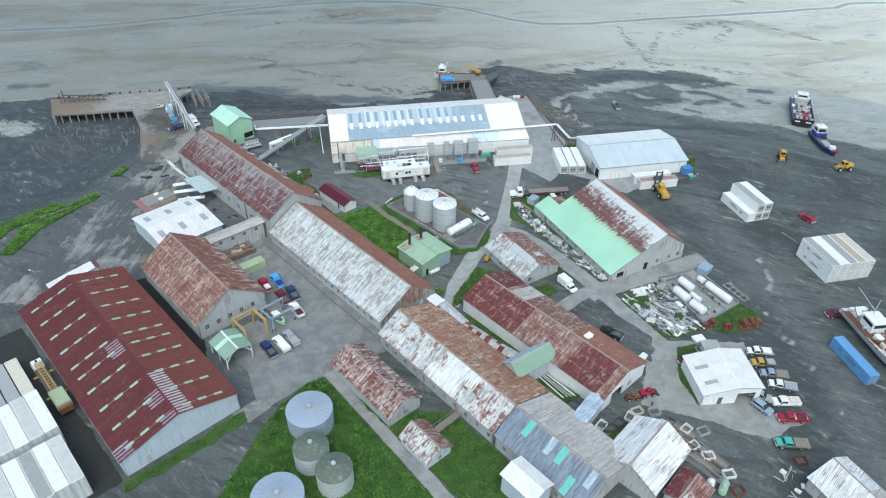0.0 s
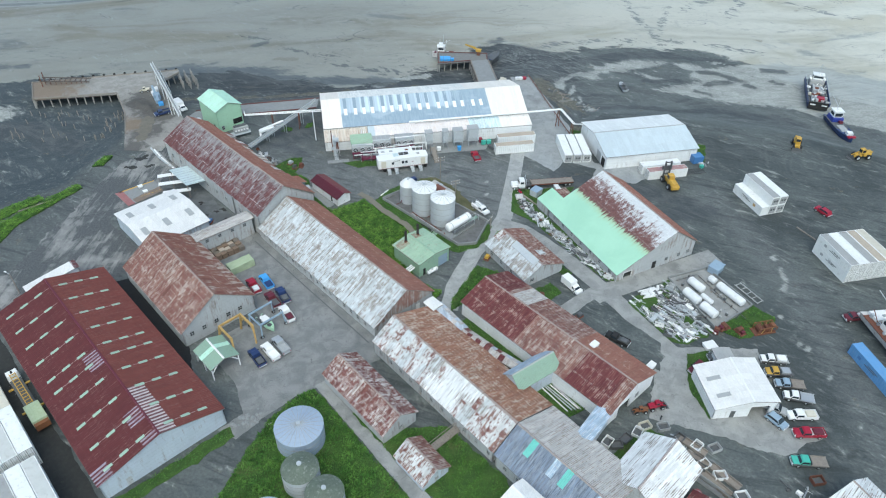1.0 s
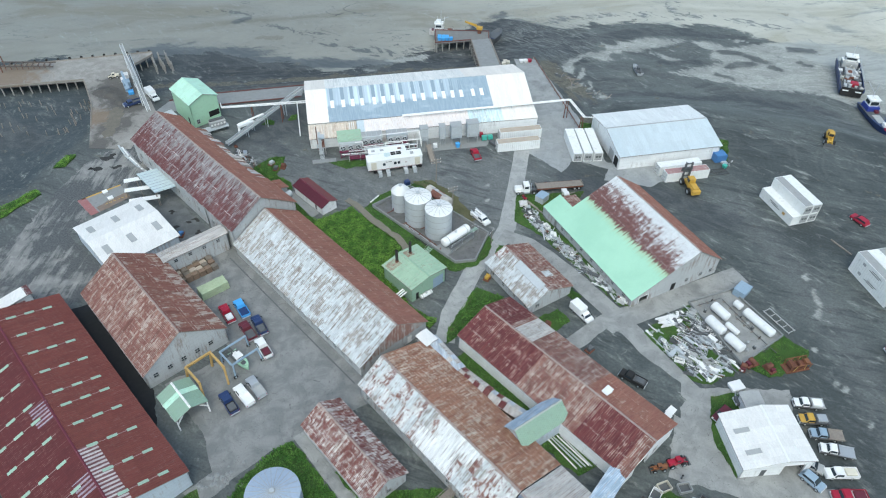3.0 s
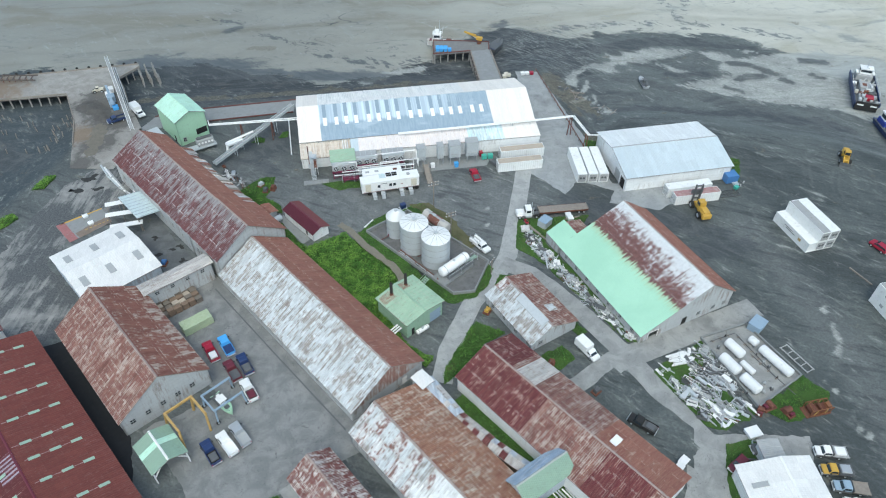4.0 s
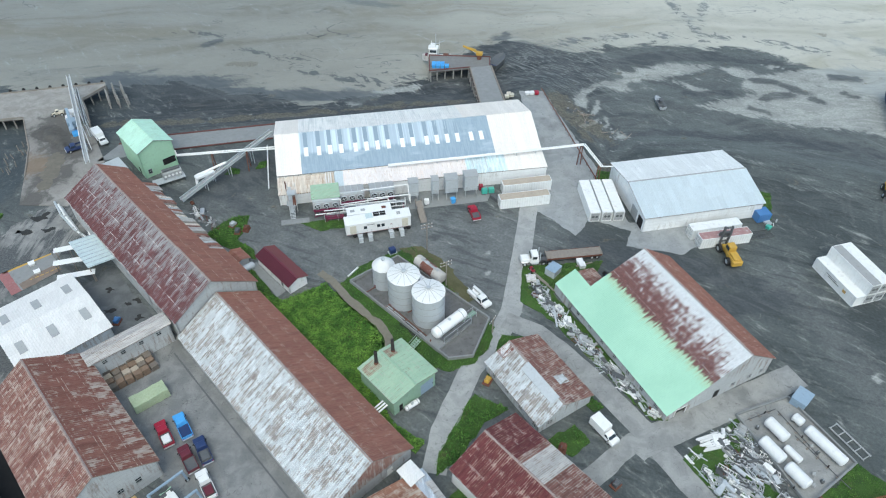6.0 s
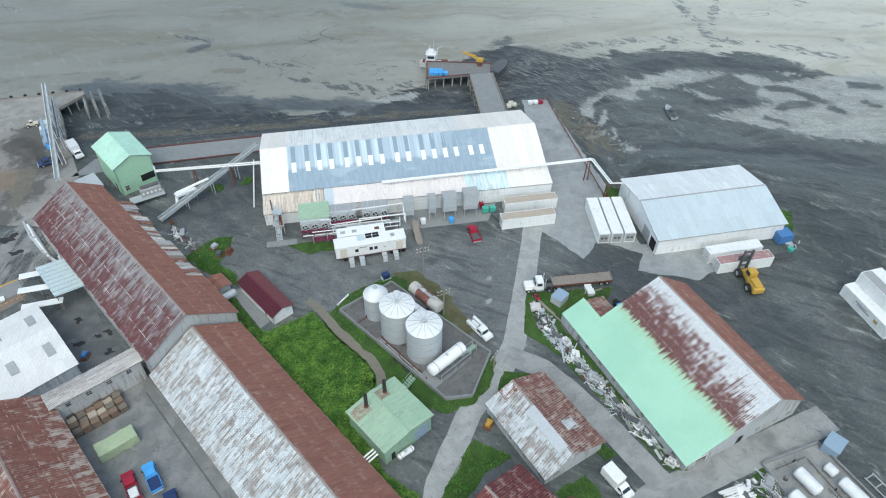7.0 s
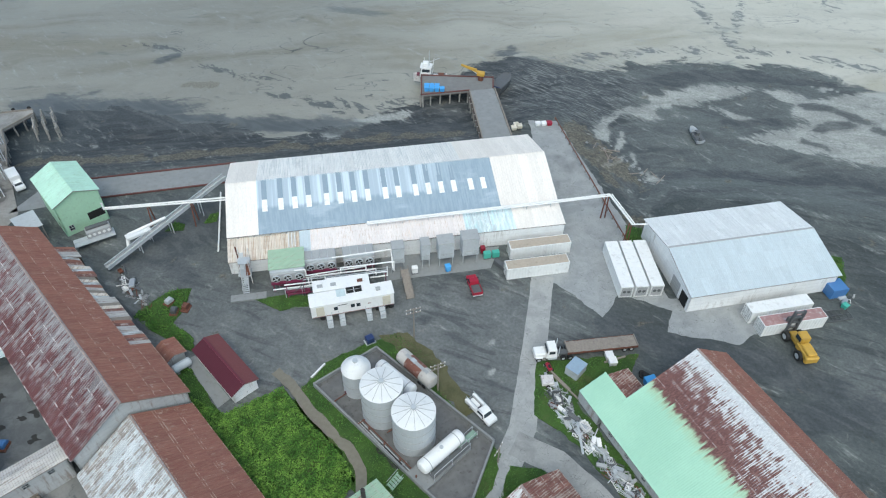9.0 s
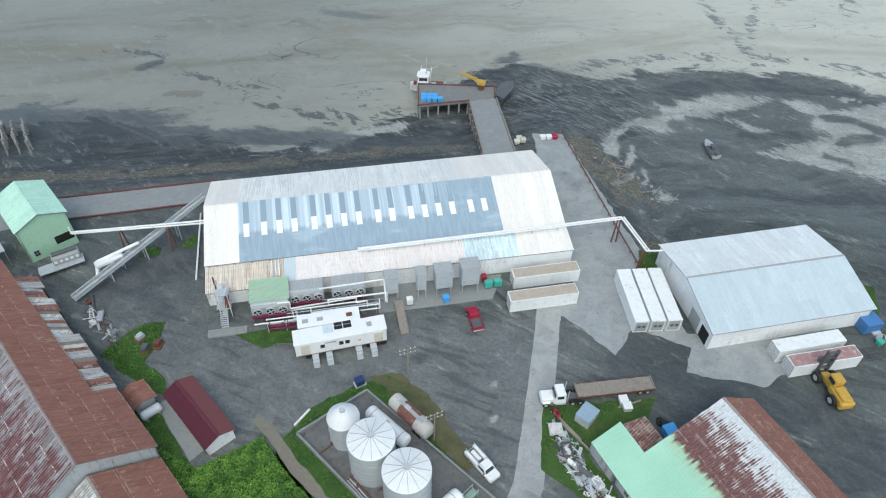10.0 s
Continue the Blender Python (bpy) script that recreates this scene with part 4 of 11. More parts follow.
def build_ground():
    far = [280 * 1.28 ** i for i in range(1, 12)]
    xs = np.array([-v for v in far[::-1]] + list(np.arange(-280, 281, 1.2)) + far)
    ys = np.array([50 - 90 * 1.5 ** i for i in range(9, -1, -1)] + list(np.arange(50, 431, 1.2)) + [430 + 60 * 1.4 ** i for i in range(1, 13)])
    px, py = np.meshgrid(xs, ys)
    d, fl = side_distance(px, py, LAND, True), side_distance(px, py, FLAT, False)
    z = ground_z(px, py)
    rough = np.array([noise.noise((a * 0.06, b * 0.06, 0)) * 0.28 + noise.noise((a * 0.3, b * 0.3, 3)) * 0.07 for a, b in zip(px.ravel(), py.ravel())]).reshape(px.shape)
    z = z + rough * smooth(d, 2, 30)
    nx, ny = len(xs), len(ys)
    verts = np.stack([px.ravel(), py.ravel(), z.ravel()], 1)
    i = np.arange(nx * ny).reshape(ny, nx)
    faces = np.stack([i[:-1, :-1].ravel(), i[:-1, 1:].ravel(), i[1:, 1:].ravel(), i[1:, :-1].ravel()], 1)
    me = bpy.data.meshes.new("ground")
    me.from_pydata(verts.tolist(), [], faces.tolist())
    for p in me.polygons:
        p.use_smooth = True
    cover = np.ones((nx * ny, 4), np.float32)
    cover[:, 0] = smooth(fl / (9 + 5 * smooth(px, 30, 75)), -1.0, 0.9).ravel()
    cover[:, 1] = smooth(d, -6, 14).ravel()
    yard = np.exp(-(((px + 50) / 62) ** 2 + ((py - 150) / 52) ** 2)) + 0.62 * np.exp(-(((px + 2) / 32) ** 2 + ((py - 180) / 15) ** 2))
    yard = yard + 0.55 * (1 - smooth(np.abs(side_distance(px, py, [(76, 170), (82, 150), (86, 128), (87, 105), (86, 70)], False)) / 6.0, 0.2, 1.2))
    yard = yard + 1.0 * np.exp(-(((px - 12) / 13) ** 2 + ((py - 172) / 13) ** 2))
    cover[:, 2] = np.clip(yard * 0.95, 0, 1).ravel()
    cd = np.abs(side_distance(px, py, CREEK, False))
    cover[:, 3] = np.clip(1 - cd / 3.4, 0, 1).ravel()
    me.attributes.new("cover", "FLOAT_COLOR", "POINT").data.foreach_set("color", cover.ravel())
    bend = np.array([(noise.noise((a * 0.07, b * 0.07, 5)) * 4.0 + noise.noise((a * 0.21, b * 0.21, 9)) * 1.8, noise.noise((a * 0.09, b * 0.09, 15)) * 2.2 + noise.noise((a * 0.3, b * 0.3, 19)) * 1.0) for a, b in zip(px.ravel(), py.ravel())])
    bx, by = px + bend[:, 0].reshape(px.shape), py + bend[:, 1].reshape(px.shape)
    marks = np.ones((nx * ny, 4), np.float32)
    for c, strokes in enumerate((SILVER, WET, WEED, TRACKS)):
        m = np.zeros(px.shape)
        for wd, *line in strokes:
            m = np.maximum(m, 1 - smooth(np.abs(side_distance(bx, by, line, False)) / wd, 0.15, 1.2))
        for lobe in LOBES if c == 0 else ():
            m = np.maximum(m, smooth(side_distance(bx, by, lobe, True), 2.0, -2.6))
        marks[:, c] = m.ravel()
    me.attributes.new("marks", "FLOAT_COLOR", "POINT").data.foreach_set("color", marks.ravel())
    m = np.zeros(px.shape)
    for wd, *line in SPECKS:
        m = np.maximum(m, 1 - smooth(np.abs(side_distance(px, py, line, False)) / wd, 0.1, 1.3))
    me.attributes.new("specks", "FLOAT", "POINT").data.foreach_set("value", m.ravel().astype(np.float32))
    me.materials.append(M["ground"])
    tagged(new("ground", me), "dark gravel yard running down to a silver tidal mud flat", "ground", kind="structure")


build_ground()


def jagged(pts, step=0.8, wob=0.25, seed=1):
    """The outline of a patch, with an uneven edge."""
    out = []
    n = len(pts)
    for i in range(n):
        a, b = Vector((*pts[i], 0)), Vector((*pts[(i + 1) % n], 0))
        k = max(1, int((b - a).length / step))
        nrm = (b - a).normalized().cross(Vector((0, 0, 1)))
        for j in range(k):
            p = a.lerp(b, j / k)
            e = min(j, k - j) / 3
            p = p + nrm * wob * min(1.0, e) * (1.6 * noise.noise((p.x * 0.33, p.y * 0.33, seed)) + 0.9 * noise.noise((p.x * 1.4, p.y * 1.4, seed)))
            out.append((p.x, p.y))
    return out


PATCHES = []


def floor_z(x, y):
    """The height of the paving at a place, or of the bare ground."""
    z = [h for pts, h in PATCHES if side_distance(np.array([x]), np.array([y]), pts, True)[0] < 0]
    return max(z) if z else 0.0


def patch(name, pts, z, mat, label, category, wob=0.25, seed=1, thick=0.06):
    PATCHES.append((pts, z))
    ob = part(name, prism(jagged(pts, 0.8, wob, seed), z - thick, z), mat)
    bm = bmesh.new()
    bm.from_mesh(ob.data)
    bmesh.ops.triangulate(bm, faces=[f for f in bm.faces if len(f.verts) > 4])
    bmesh.ops.recalc_face_normals(bm, faces=bm.faces)
    bm.to_mesh(ob.data)
    bm.free()
    return tagged(ob, label, category, kind="structure")


def lane(pts, w):
    """The outline of a lane of width w along points."""
    left, right = [], []
    for i, p in enumerate(pts):
        a, b = Vector(pts[max(i - 1, 0)]), Vector(pts[min(i + 1, len(pts) - 1)])
        d = (b - a).normalized()
        n = Vector((-d.y, d.x)) * w / 2
        left.append(tuple(Vector(p) + n))
        right.append(tuple(Vector(p) - n))
    return right + left[::-1]

def along(ax, ay, ang, s, n):
    """A point s along and n to the left of a line from (ax, ay)."""
    c, q = math.cos(radians(ang)), math.sin(radians(ang))
    return ax + c * s - q * n, ay + q * s + c * n


# ---- buildings ----
def rect(x, y, ang, length, wl, wr, el, er, h):
    """Roof corners of a gabled block: ridge from (x, y) along ang, half widths left and right, eave heights, ridge height."""
    u = Vector((math.cos(radians(ang)), math.sin(radians(ang)), 0))
    n = Vector((-u.y, u.x, 0))
    o = Vector((x, y, 0))
    out = {}
    for k, s in (("0", 0), ("1", length)):
        for c, w, z in (("R", 0, h), ("L", wl, el), ("S", -wr, er)):
            out[c + k] = o + u * s + n * w + Vector((0, 0, z))
    return out


SHEETS = {}


SMOOTH = ("hutred", "hutfaded", "roof_clean", "roof_paleblue", "roof_plantblue", "roof_green", "roof_shedgreen", "roof_plantwhite", "roof_shed", "roof_sage", "roof_red", "roof_pinkish", "roof_tealstripe")


def sheet_mesh(w, l, mat, ribs=4, skew=0.0):
    """One ribbed roof sheet, w across and l down the slope, from its lower left corner."""
    key = (round(w, 2), round(l, 2), mat, ribs, round(skew, 2))
    if key not in SHEETS:
        bm = bmesh.new()
        xs, top = [], 0.014 if mat in SMOOTH else 0.04
        for i in range(ribs):
            a = i / ribs
            xs += [(a, 0.0), (a + 0.35 / ribs, 0.0), (a + 0.5 / ribs, top), (a + 0.85 / ribs, top)]
        xs.append((1.0, 0.0))
        lo = [bm.verts.new((f * w, 0, z)) for f, z in xs]
        hi = [bm.verts.new((f * w + skew, l, z)) for f, z in xs]
        for i in range(len(xs) - 1):
            bm.faces.new((lo[i], lo[i + 1], hi[i + 1], hi[i]))
        low = -0.012 if mat in SMOOTH else -0.05
        dn = [bm.verts.new((0, 0, low)), bm.verts.new((w, 0, low))]
        bm.faces.new((dn[0], dn[1], lo[-1], lo[0]))
        SHEETS[key] = mesh_of("roof_sheet", bm, mat)
    return SHEETS[key]


def slope(parent, a, b, c, d, pick, sheet=(1.3, 3.2), ribs=4, lift=0.07, breaks=None):
    """Sheets over a roof plane: a to b along the eave, d to c along the ridge (a below d). pick(i, j, columns, rows) names the material."""
    a, b, c, d = (Vector(p) for p in (a, b, c, d))
    width, run = ((b - a).length + (c - d).length) / 2, ((d - a).length + (c - b).length) / 2
    nc, nr = max(1, round(width / sheet[0])), max(1, round(run / sheet[1]))
    breaks = breaks or [j / nr for j in range(nr + 1)]
    nr = len(breaks) - 1
    for i in range(nc):
        for j in range(nr):
            f0, f1, g0, g1 = i / nc, (i + 1) / nc, breaks[j], breaks[j + 1]
            p = a.lerp(b, f0).lerp(d.lerp(c, f0), g0)
            q = a.lerp(b, f1).lerp(d.lerp(c, f1), g0)
            r = a.lerp(b, f0).lerp(d.lerp(c, f0), g1)
            m = axes(p, q - p, r - p)
            ez = m.col[2].to_3d()
            flat = run * (g1 - g0) > 9
            skew = (r - p).dot((q - p).normalized()) if flat else 0.0
            m = Matrix.Translation(ez * (lift + (0 if flat else rng.uniform(0, 0.02)))) @ m
            m = m @ pose(0, 0, 0, -0.12 if flat else -0.35 + rng.uniform(-0.1, 0.1), 0, 0 if flat else rng.uniform(-0.25, 0.25))
            me = sheet_mesh(width / nc + 0.05, run * (g1 - g0) + 0.14, pick(i, j, nc, nr), ribs, skew)
            share("roof_sheet", me, m, parent)


def wall(parent, a, b, z0, z1, mat, holes=(), thick=0.22, name="wall"):
    """An upright wall from a to b (its outside is on the right of that way), with openings (u0, u1, z0, z1, kind) cut through."""
    a, b = Vector((a[0], a[1], 0)), Vector((b[0], b[1], 0))
    ex = (b - a).normalized()
    length = (b - a).length
    m = axes(a, ex, Vector((-ex.y, ex.x, 0)))
    us = sorted({0.0, length, *[v for h in holes for v in h[:2]]})
    zs = sorted({z0, z1, *[v for h in holes for v in h[2:4]]})
    bm = bmesh.new()
    for u0, u1 in zip(us, us[1:]):
        for w0, w1 in zip(zs, zs[1:]):
            mu, mz = (u0 + u1) / 2, (w0 + w1) / 2
            if not any(h[0] < mu < h[1] and h[2] < mz < h[3] for h in holes):
                box(u0, u1, 0, thick, w0, w1, bm)
    if holes:
        bmesh.ops.remove_doubles(bm, verts=bm.verts, dist=0.0005)
    ob = part(name, bm, mat, parent)
    ob.matrix_basis = m
    for u0, u1, w0, w1, kind in holes:
        opening(parent, m, u0, u1, w0, w1, kind, thick)
    return ob


OPENINGS = {}


def opening(parent, m, u0, u1, z0, z1, kind, thick):
    """A window, a door or a dark bay in a wall."""
    w, h = round(u1 - u0, 2), round(z1 - z0, 2)
    key = (w, h, kind)
    if key not in OPENINGS:
        if kind == "window":
            bm = bmesh.new()
            gx, gz = [-0.08, 0, w / 2 - 0.03, w / 2 + 0.03, w, w + 0.08], [-0.08, 0, h / 2 - 0.03, h / 2 + 0.03, h, h + 0.08]
            for i in range(5):
                for j in range(5):
                    if i % 2 == 0 or j % 2 == 0:
                        box(gx[i], gx[i + 1], -0.05, 0.06, gz[j], gz[j + 1], bm)
            bmesh.ops.remove_doubles(bm, verts=bm.verts, dist=0.0005)
            OPENINGS[key] = (mesh_of("window", bm, "greypaint"), mesh_of("pane", box(0, w, 0.08, 0.1, 0, h), "glass"))
        elif kind == "bay":
            bm = bmesh.new()
            for x0, x1, y0, y1 in ((-0.12, 0, 0, h + 0.12), (w, w + 0.12, 0, h + 0.12), (0, w, h, h + 0.12)):
                box(x0, x1, -0.06, 0.1, y0, y1, bm)
            # backing sheet behind the bay, its colour standing for the dark inside
            bk = bmesh.new()
            box(0, w, 3.0, 3.1, 0, h, bk)
            OPENINGS[key] = (mesh_of("doorway", bm, "white"), mesh_of("inner_wall", bk, "dark"))
        else:
            bm = box(0, w, 0.03, 0.1, 0, h)
            for i in range(1, 4):
                box(0.04, w - 0.04, 0.0, 0.03, h * i / 4 - 0.03, h * i / 4 + 0.03, bm)
            hd = box(w - 0.25, w - 0.1, -0.05, 0.03, h * 0.45, h * 0.5)
            OPENINGS[key] = (mesh_of("door", bm, kind), mesh_of("handle", hd, "darkgrey"))
    outer, inner = OPENINGS[key]
    ob = share(outer.name.split(".")[0], outer, m @ pose(u0, 0, z0), parent)
    share(inner.name.split(".")[0], inner, Matrix(), ob)


def row(u0, u1, step, w, z0, h, kind="window"):
    out, u = [], u0
    while u + w < u1:
        out.append((u, u + w, z0, z0 + h, kind))
        u += step
    return out


def building(name, label, category, P, walls, roof_l, roof_s, sheet=(1.3, 3.2), holes=None, over=0.35, ribs=4, ridge="ridge", z0=0.0, group="", skip="", breaks=None, gable=None):
    """A gabled building from its roof corners P (L and S: the two eaves, R: the ridge; 0 and 1: the two ends)."""
    holes = holes or {}
    c = sum((P[k] for k in ("L0", "L1", "S0", "S1")), Vector()) / 4
    E = thing(name, c.x, c.y, 0, 0, label, category, group)
    o = Vector((c.x, c.y, 0))
    Q = {k: v - o for k, v in P.items()}
    mid = {k: Q[k].copy() for k in Q}
    # walls stand a little inside the eaves
    for k in "01":
        e = (Q["R" + ("1" if k == "0" else "0")] - Q["R" + k]).normalized()
        for s in "LS":
            inw = (Q["R" + k] - Q[s + k])
            inw.z = 0
            mid[s + k] = Q[s + k] + inw.normalized() * over + Vector((e.x, e.y, 0)) * over
        mid["R" + k] = Q["R" + k] + Vector((e.x, e.y, 0)) * over
    top = 0.12
    if "L" not in skip:
        wall(E, mid["L1"], mid["L0"], z0, min(Q["L0"].z, Q["L1"].z) - top, walls, holes.get("L", ()))
    if "S" not in skip:
        wall(E, mid["S0"], mid["S1"], z0, min(Q["S0"].z, Q["S1"].z) - top, walls, holes.get("S", ()))
    for k, a, b in (("0", "L0", "S0"), ("1", "S1", "L1")):
        if k in skip:
            continue
        low = min(Q[a].z, Q[b].z) - top
        A, B = mid[a], mid[b]
        wall(E, A, B, z0, low, walls, holes.get(k, ()), name="wall")
        ex = Vector((B.x - A.x, B.y - A.y, 0))
        length = ex.length
        ex.normalize()
        m = axes((A.x, A.y, 0), ex, (-ex.y, ex.x, 0))
        ur = Vector((mid["R" + k].x - A.x, mid["R" + k].y - A.y, 0)).dot(ex)
        prof = [(0, low), (length, low)]
        if Q[b].z - top > low + 0.01:
            prof.append((length, Q[b].z - top))
        prof.append((ur, Q["R" + k].z - top - 0.03))
        if Q[a].z - top > low + 0.01:
            prof.append((0, Q[a].z - top))
        bm = bmesh.new()
        fr, bk = [bm.verts.new((u, 0, z)) for u, z in prof], [bm.verts.new((u, 0.22, z)) for u, z in prof]
        bm.faces.new(fr)
        bm.faces.new(bk[::-1])
        for i in range(len(prof)):
            j = (i + 1) % len(prof)
            bm.faces.new((fr[j], fr[i], bk[i], bk[j]))
        g = part("gable", bm, gable or walls, E)
        g.matrix_basis = m
    # roof deck and sheets
    for s, pick, turn in (("L", roof_l, True), ("S", roof_s, False)):
        a, b, r0, r1 = Q[s + "0"], Q[s + "1"], Q["R0"], Q["R1"]
        bm = bmesh.new()
        dn = Vector((0, 0, -0.1))
        up = Vector((0, 0, -0.01))
        quad = (a, b, r1, r0) if not turn else (b, a, r0, r1)
        lo, hi = [], []
        for i in range(7):
            e, r = quad[0].lerp(quad[1], i / 6), quad[3].lerp(quad[2], i / 6)
            lo.append((bm.verts.new(e + dn), bm.verts.new(r + dn)))
            hi.append((bm.verts.new(e + up), bm.verts.new(r + up)))
        for i in range(6):
            bm.faces.new((hi[i][0], hi[i + 1][0], hi[i + 1][1], hi[i][1]))
            bm.faces.new((lo[i][1], lo[i + 1][1], lo[i + 1][0], lo[i][0]))
            bm.faces.new((lo[i][0], lo[i + 1][0], hi[i + 1][0], hi[i][0]))
            bm.faces.new((hi[i][1], hi[i + 1][1], lo[i + 1][1], lo[i][1]))
        for i in (0, 6):
            bm.faces.new((lo[i][0], hi[i][0], hi[i][1], lo[i][1]))
        bmesh.ops.recalc_face_normals(bm, faces=bm.faces)
        part("roof_deck", bm, "wood", E)
        fn = pick if callable(pick) else (lambda i, j, n, r, pick=pick: pick)
        slope(E, quad[0], quad[1], quad[2], quad[3], fn, sheet, ribs, 0.07, breaks)
    if ridge:
        bm = bmesh.new()
        d = (Q["R1"] - Q["R0"]).normalized()
        side = Vector((-d.y, d.x, 0))
        for s in (1, -1):
            w = Q[("L" if s > 0 else "S") + "0"] - Q["R0"]
            drop = w.z / math.hypot(w.x, w.y)
            h0 = Vector((0, 0, 0.16))
            o1 = side * s * 0.2 + Vector((0, 0, 0.2 * drop + 0.16))
            q = [Q["R0"] + o1, Q["R1"] + o1, Q["R1"] + h0, Q["R0"] + h0]
            hexa(bm, [v + Vector((0, 0, -0.05)) for v in q] + q)
        bmesh.ops.recalc_face_normals(bm, faces=bm.faces)
        part("ridge_cap", bm, ridge, E)
    return E


def choose(*pairs, seed=3):
    """A picker that draws materials by weight, sheet by sheet."""
    r = random.Random(seed)
    names, weights = zip(*pairs)
    return lambda i, j, n, m: r.choices(names, weights)[0]


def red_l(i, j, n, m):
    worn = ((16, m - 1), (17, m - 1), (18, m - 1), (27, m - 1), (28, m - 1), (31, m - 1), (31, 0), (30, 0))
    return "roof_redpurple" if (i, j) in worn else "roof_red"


# right slope takes the lit copy of the roof's red
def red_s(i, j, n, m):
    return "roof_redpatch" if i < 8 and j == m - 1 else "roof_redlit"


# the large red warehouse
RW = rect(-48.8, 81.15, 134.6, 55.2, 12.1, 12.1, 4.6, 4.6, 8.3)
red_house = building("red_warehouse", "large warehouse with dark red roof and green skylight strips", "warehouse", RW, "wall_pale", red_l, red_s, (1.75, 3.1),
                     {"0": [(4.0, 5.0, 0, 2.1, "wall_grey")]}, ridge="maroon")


def roof_lights(E, P, items, w, l):
    """Flat roof lights, w along the ridge and l down the slope: (side, distance along the ridge, share of the slope from the eave up)."""
    o = Vector((E.matrix_basis.translation.x, E.matrix_basis.translation.y, 0))
    me = mesh_of("roof_light", box(-w / 2, w / 2, -l / 2, l / 2, 0, 0.05, bevel=0.015), "greypaint")
    for s, u, g in items:
        a, b, r0, r1 = P[s + "0"] - o, P[s + "1"] - o, P["R0"] - o, P["R1"] - o
        if s == "L":
            a, b, r0, r1 = b, a, r1, r0
        f = u / (b - a).length if s == "S" else 1 - u / (b - a).length
        p, q = a.lerp(b, f), r0.lerp(r1, f)
        m = axes(p.lerp(q, g), b - a, q - p)
        share("roof_light", me, Matrix.Translation(m.col[2].to_3d() * 0.15) @ m, E)


def skylight_lines(E, P, s, us, vs, w=0.62, l=1.75):
    """Lines of short green panels down a slope, us metres from end 0 and vs of the way down from the ridge, joined by thin laps."""
    o = Vector((E.matrix_basis.translation.x, E.matrix_basis.translation.y, 0))
    e0, r0, r1 = P[s + "0"] - o, P["R0"] - o, P["R1"] - o
    along_, down = (r1 - r0).normalized(), e0 - r0
    run = down.length
    me = mesh_of("skylight", box(-w / 2, w / 2, -l / 2, l / 2, 0, 0.05, bevel=0.015), "skylight")
    for u in us:
        m = axes(r0 + along_ * u, along_ if s == "S" else -along_, -down)
        lift = Matrix.Translation(m.col[2].to_3d() * 0.15)
        for v in vs:
            share("skylight", me, lift @ m @ pose(rng.uniform(-0.06, 0.06), -run * v, 0.01), E)
        ob = part("lap_strip", box(-0.05, 0.05, -run * (vs[-1] - 0.03), -run * rng.uniform(0.02, 0.12), 0, 0.02), "stripline", E)
        ob.matrix_basis = lift @ m


M["stripline"] = plain("pale_lap_sealant", (0.36, 0.25, 0.24), 0.7, vary=0.3, dirt=(0.13, 0.03, 0.03), dirty=0.9)
LINES = (1.9, 7.5, 13.4, 19.3, 24.4, 28.1, 34.0, 39.8, 45.7, 51.5)
skylight_lines(red_house, RW, "L", LINES, (0.228, 0.495, 0.758))
skylight_lines(red_house, RW, "S", LINES, (0.197, 0.455, 0.716))

MG = rect(-48.0, 114.6, 134.2, 29.2, 8.9, 8.9, 4.35, 4.35, 10.4)
building("boat_shop", "tall gabled shop with brown rusted metal roof and grey walls", "workshop", MG, "wall_grey",
         "roof_brown", "roof_shoprust", (1.15, 3.4),
         {"0": row(1.5, 16.5, 2.9, 0.9, 2.2, 1.1), "S": row(2, 27, 4.5, 0.9, 1.6, 1.1), "L": row(2, 27, 4.5, 0.9, 1.6, 1.1)})
LA = rect(-49.4, 162.2, 135.0, 38.1, 8.8, 6.2, 6.4, 7.1, 11.4)
LE = rect(-40.5, 153.3, 135.0, 12.8, 8.8, 9.0, 6.5, 5.3, 11.75)
building("cannery_hall", "long cannery hall with dark red and grey patched metal roof", "cannery", LA, "wall_grey",
         "roof_darkrust", "roof_plainrust", (1.4, 2.8),
         {"L": row(3, 37, 5.0, 1.0, 2.4, 1.2)})
building("cannery_end", "raised end bay of the cannery with rusted roof", "cannery", LE, "wall_grey", "roof_darkrust", "roof_plainrust", (1.4, 2.8),
         {"L": row(2, 12, 5.0, 1.0, 2.4, 1.2), "0": [(3, 4.2, 3.2, 4.4, "window")]})
LB = rect(-7.2, 119.1, 133.9, 47.6, 9.5, 8.3, 3.1, 3.0, 8.6)
building("long_warehouse", "long timber warehouse with white and rusty metal roof slopes", "warehouse", LB, "wall_grey",
         "roof_white", "roof_plainrust", (1.3, 2.9),
         {"L": row(1.5, 46, 2.6, 0.8, 1.2, 1.0), "0": [(4.0, 4.9, 0.9, 1.9, "window"), (12.0, 13.2, 0, 2.1, "white")], "S": row(4, 44, 6, 0.8, 1.2, 1.0)}, gable="gable_boards")


def c_pick(i, j, n, m):
    return "roof_peel" if 11 + 2 * j < i < 19 + 2 * j else "roof_white" if i < 24 and (i * 5 + j * 3) % 7 < 3 else "roof_whiterust"


LC = rect(14.8, 85.9, 132.7, 36.2, 5.9, 10.6, 3.6, 3.4, 7.5)
building("rusty_warehouse", "long warehouse roofed in mixed white and rusty metal sheets", "warehouse", LC, "wall_grey",
         c_pick, "roof_orange", (1.3, 3.2),
         {"L": row(2, 35, 3.2, 0.8, 1.3, 1.0)}, over=0.3)
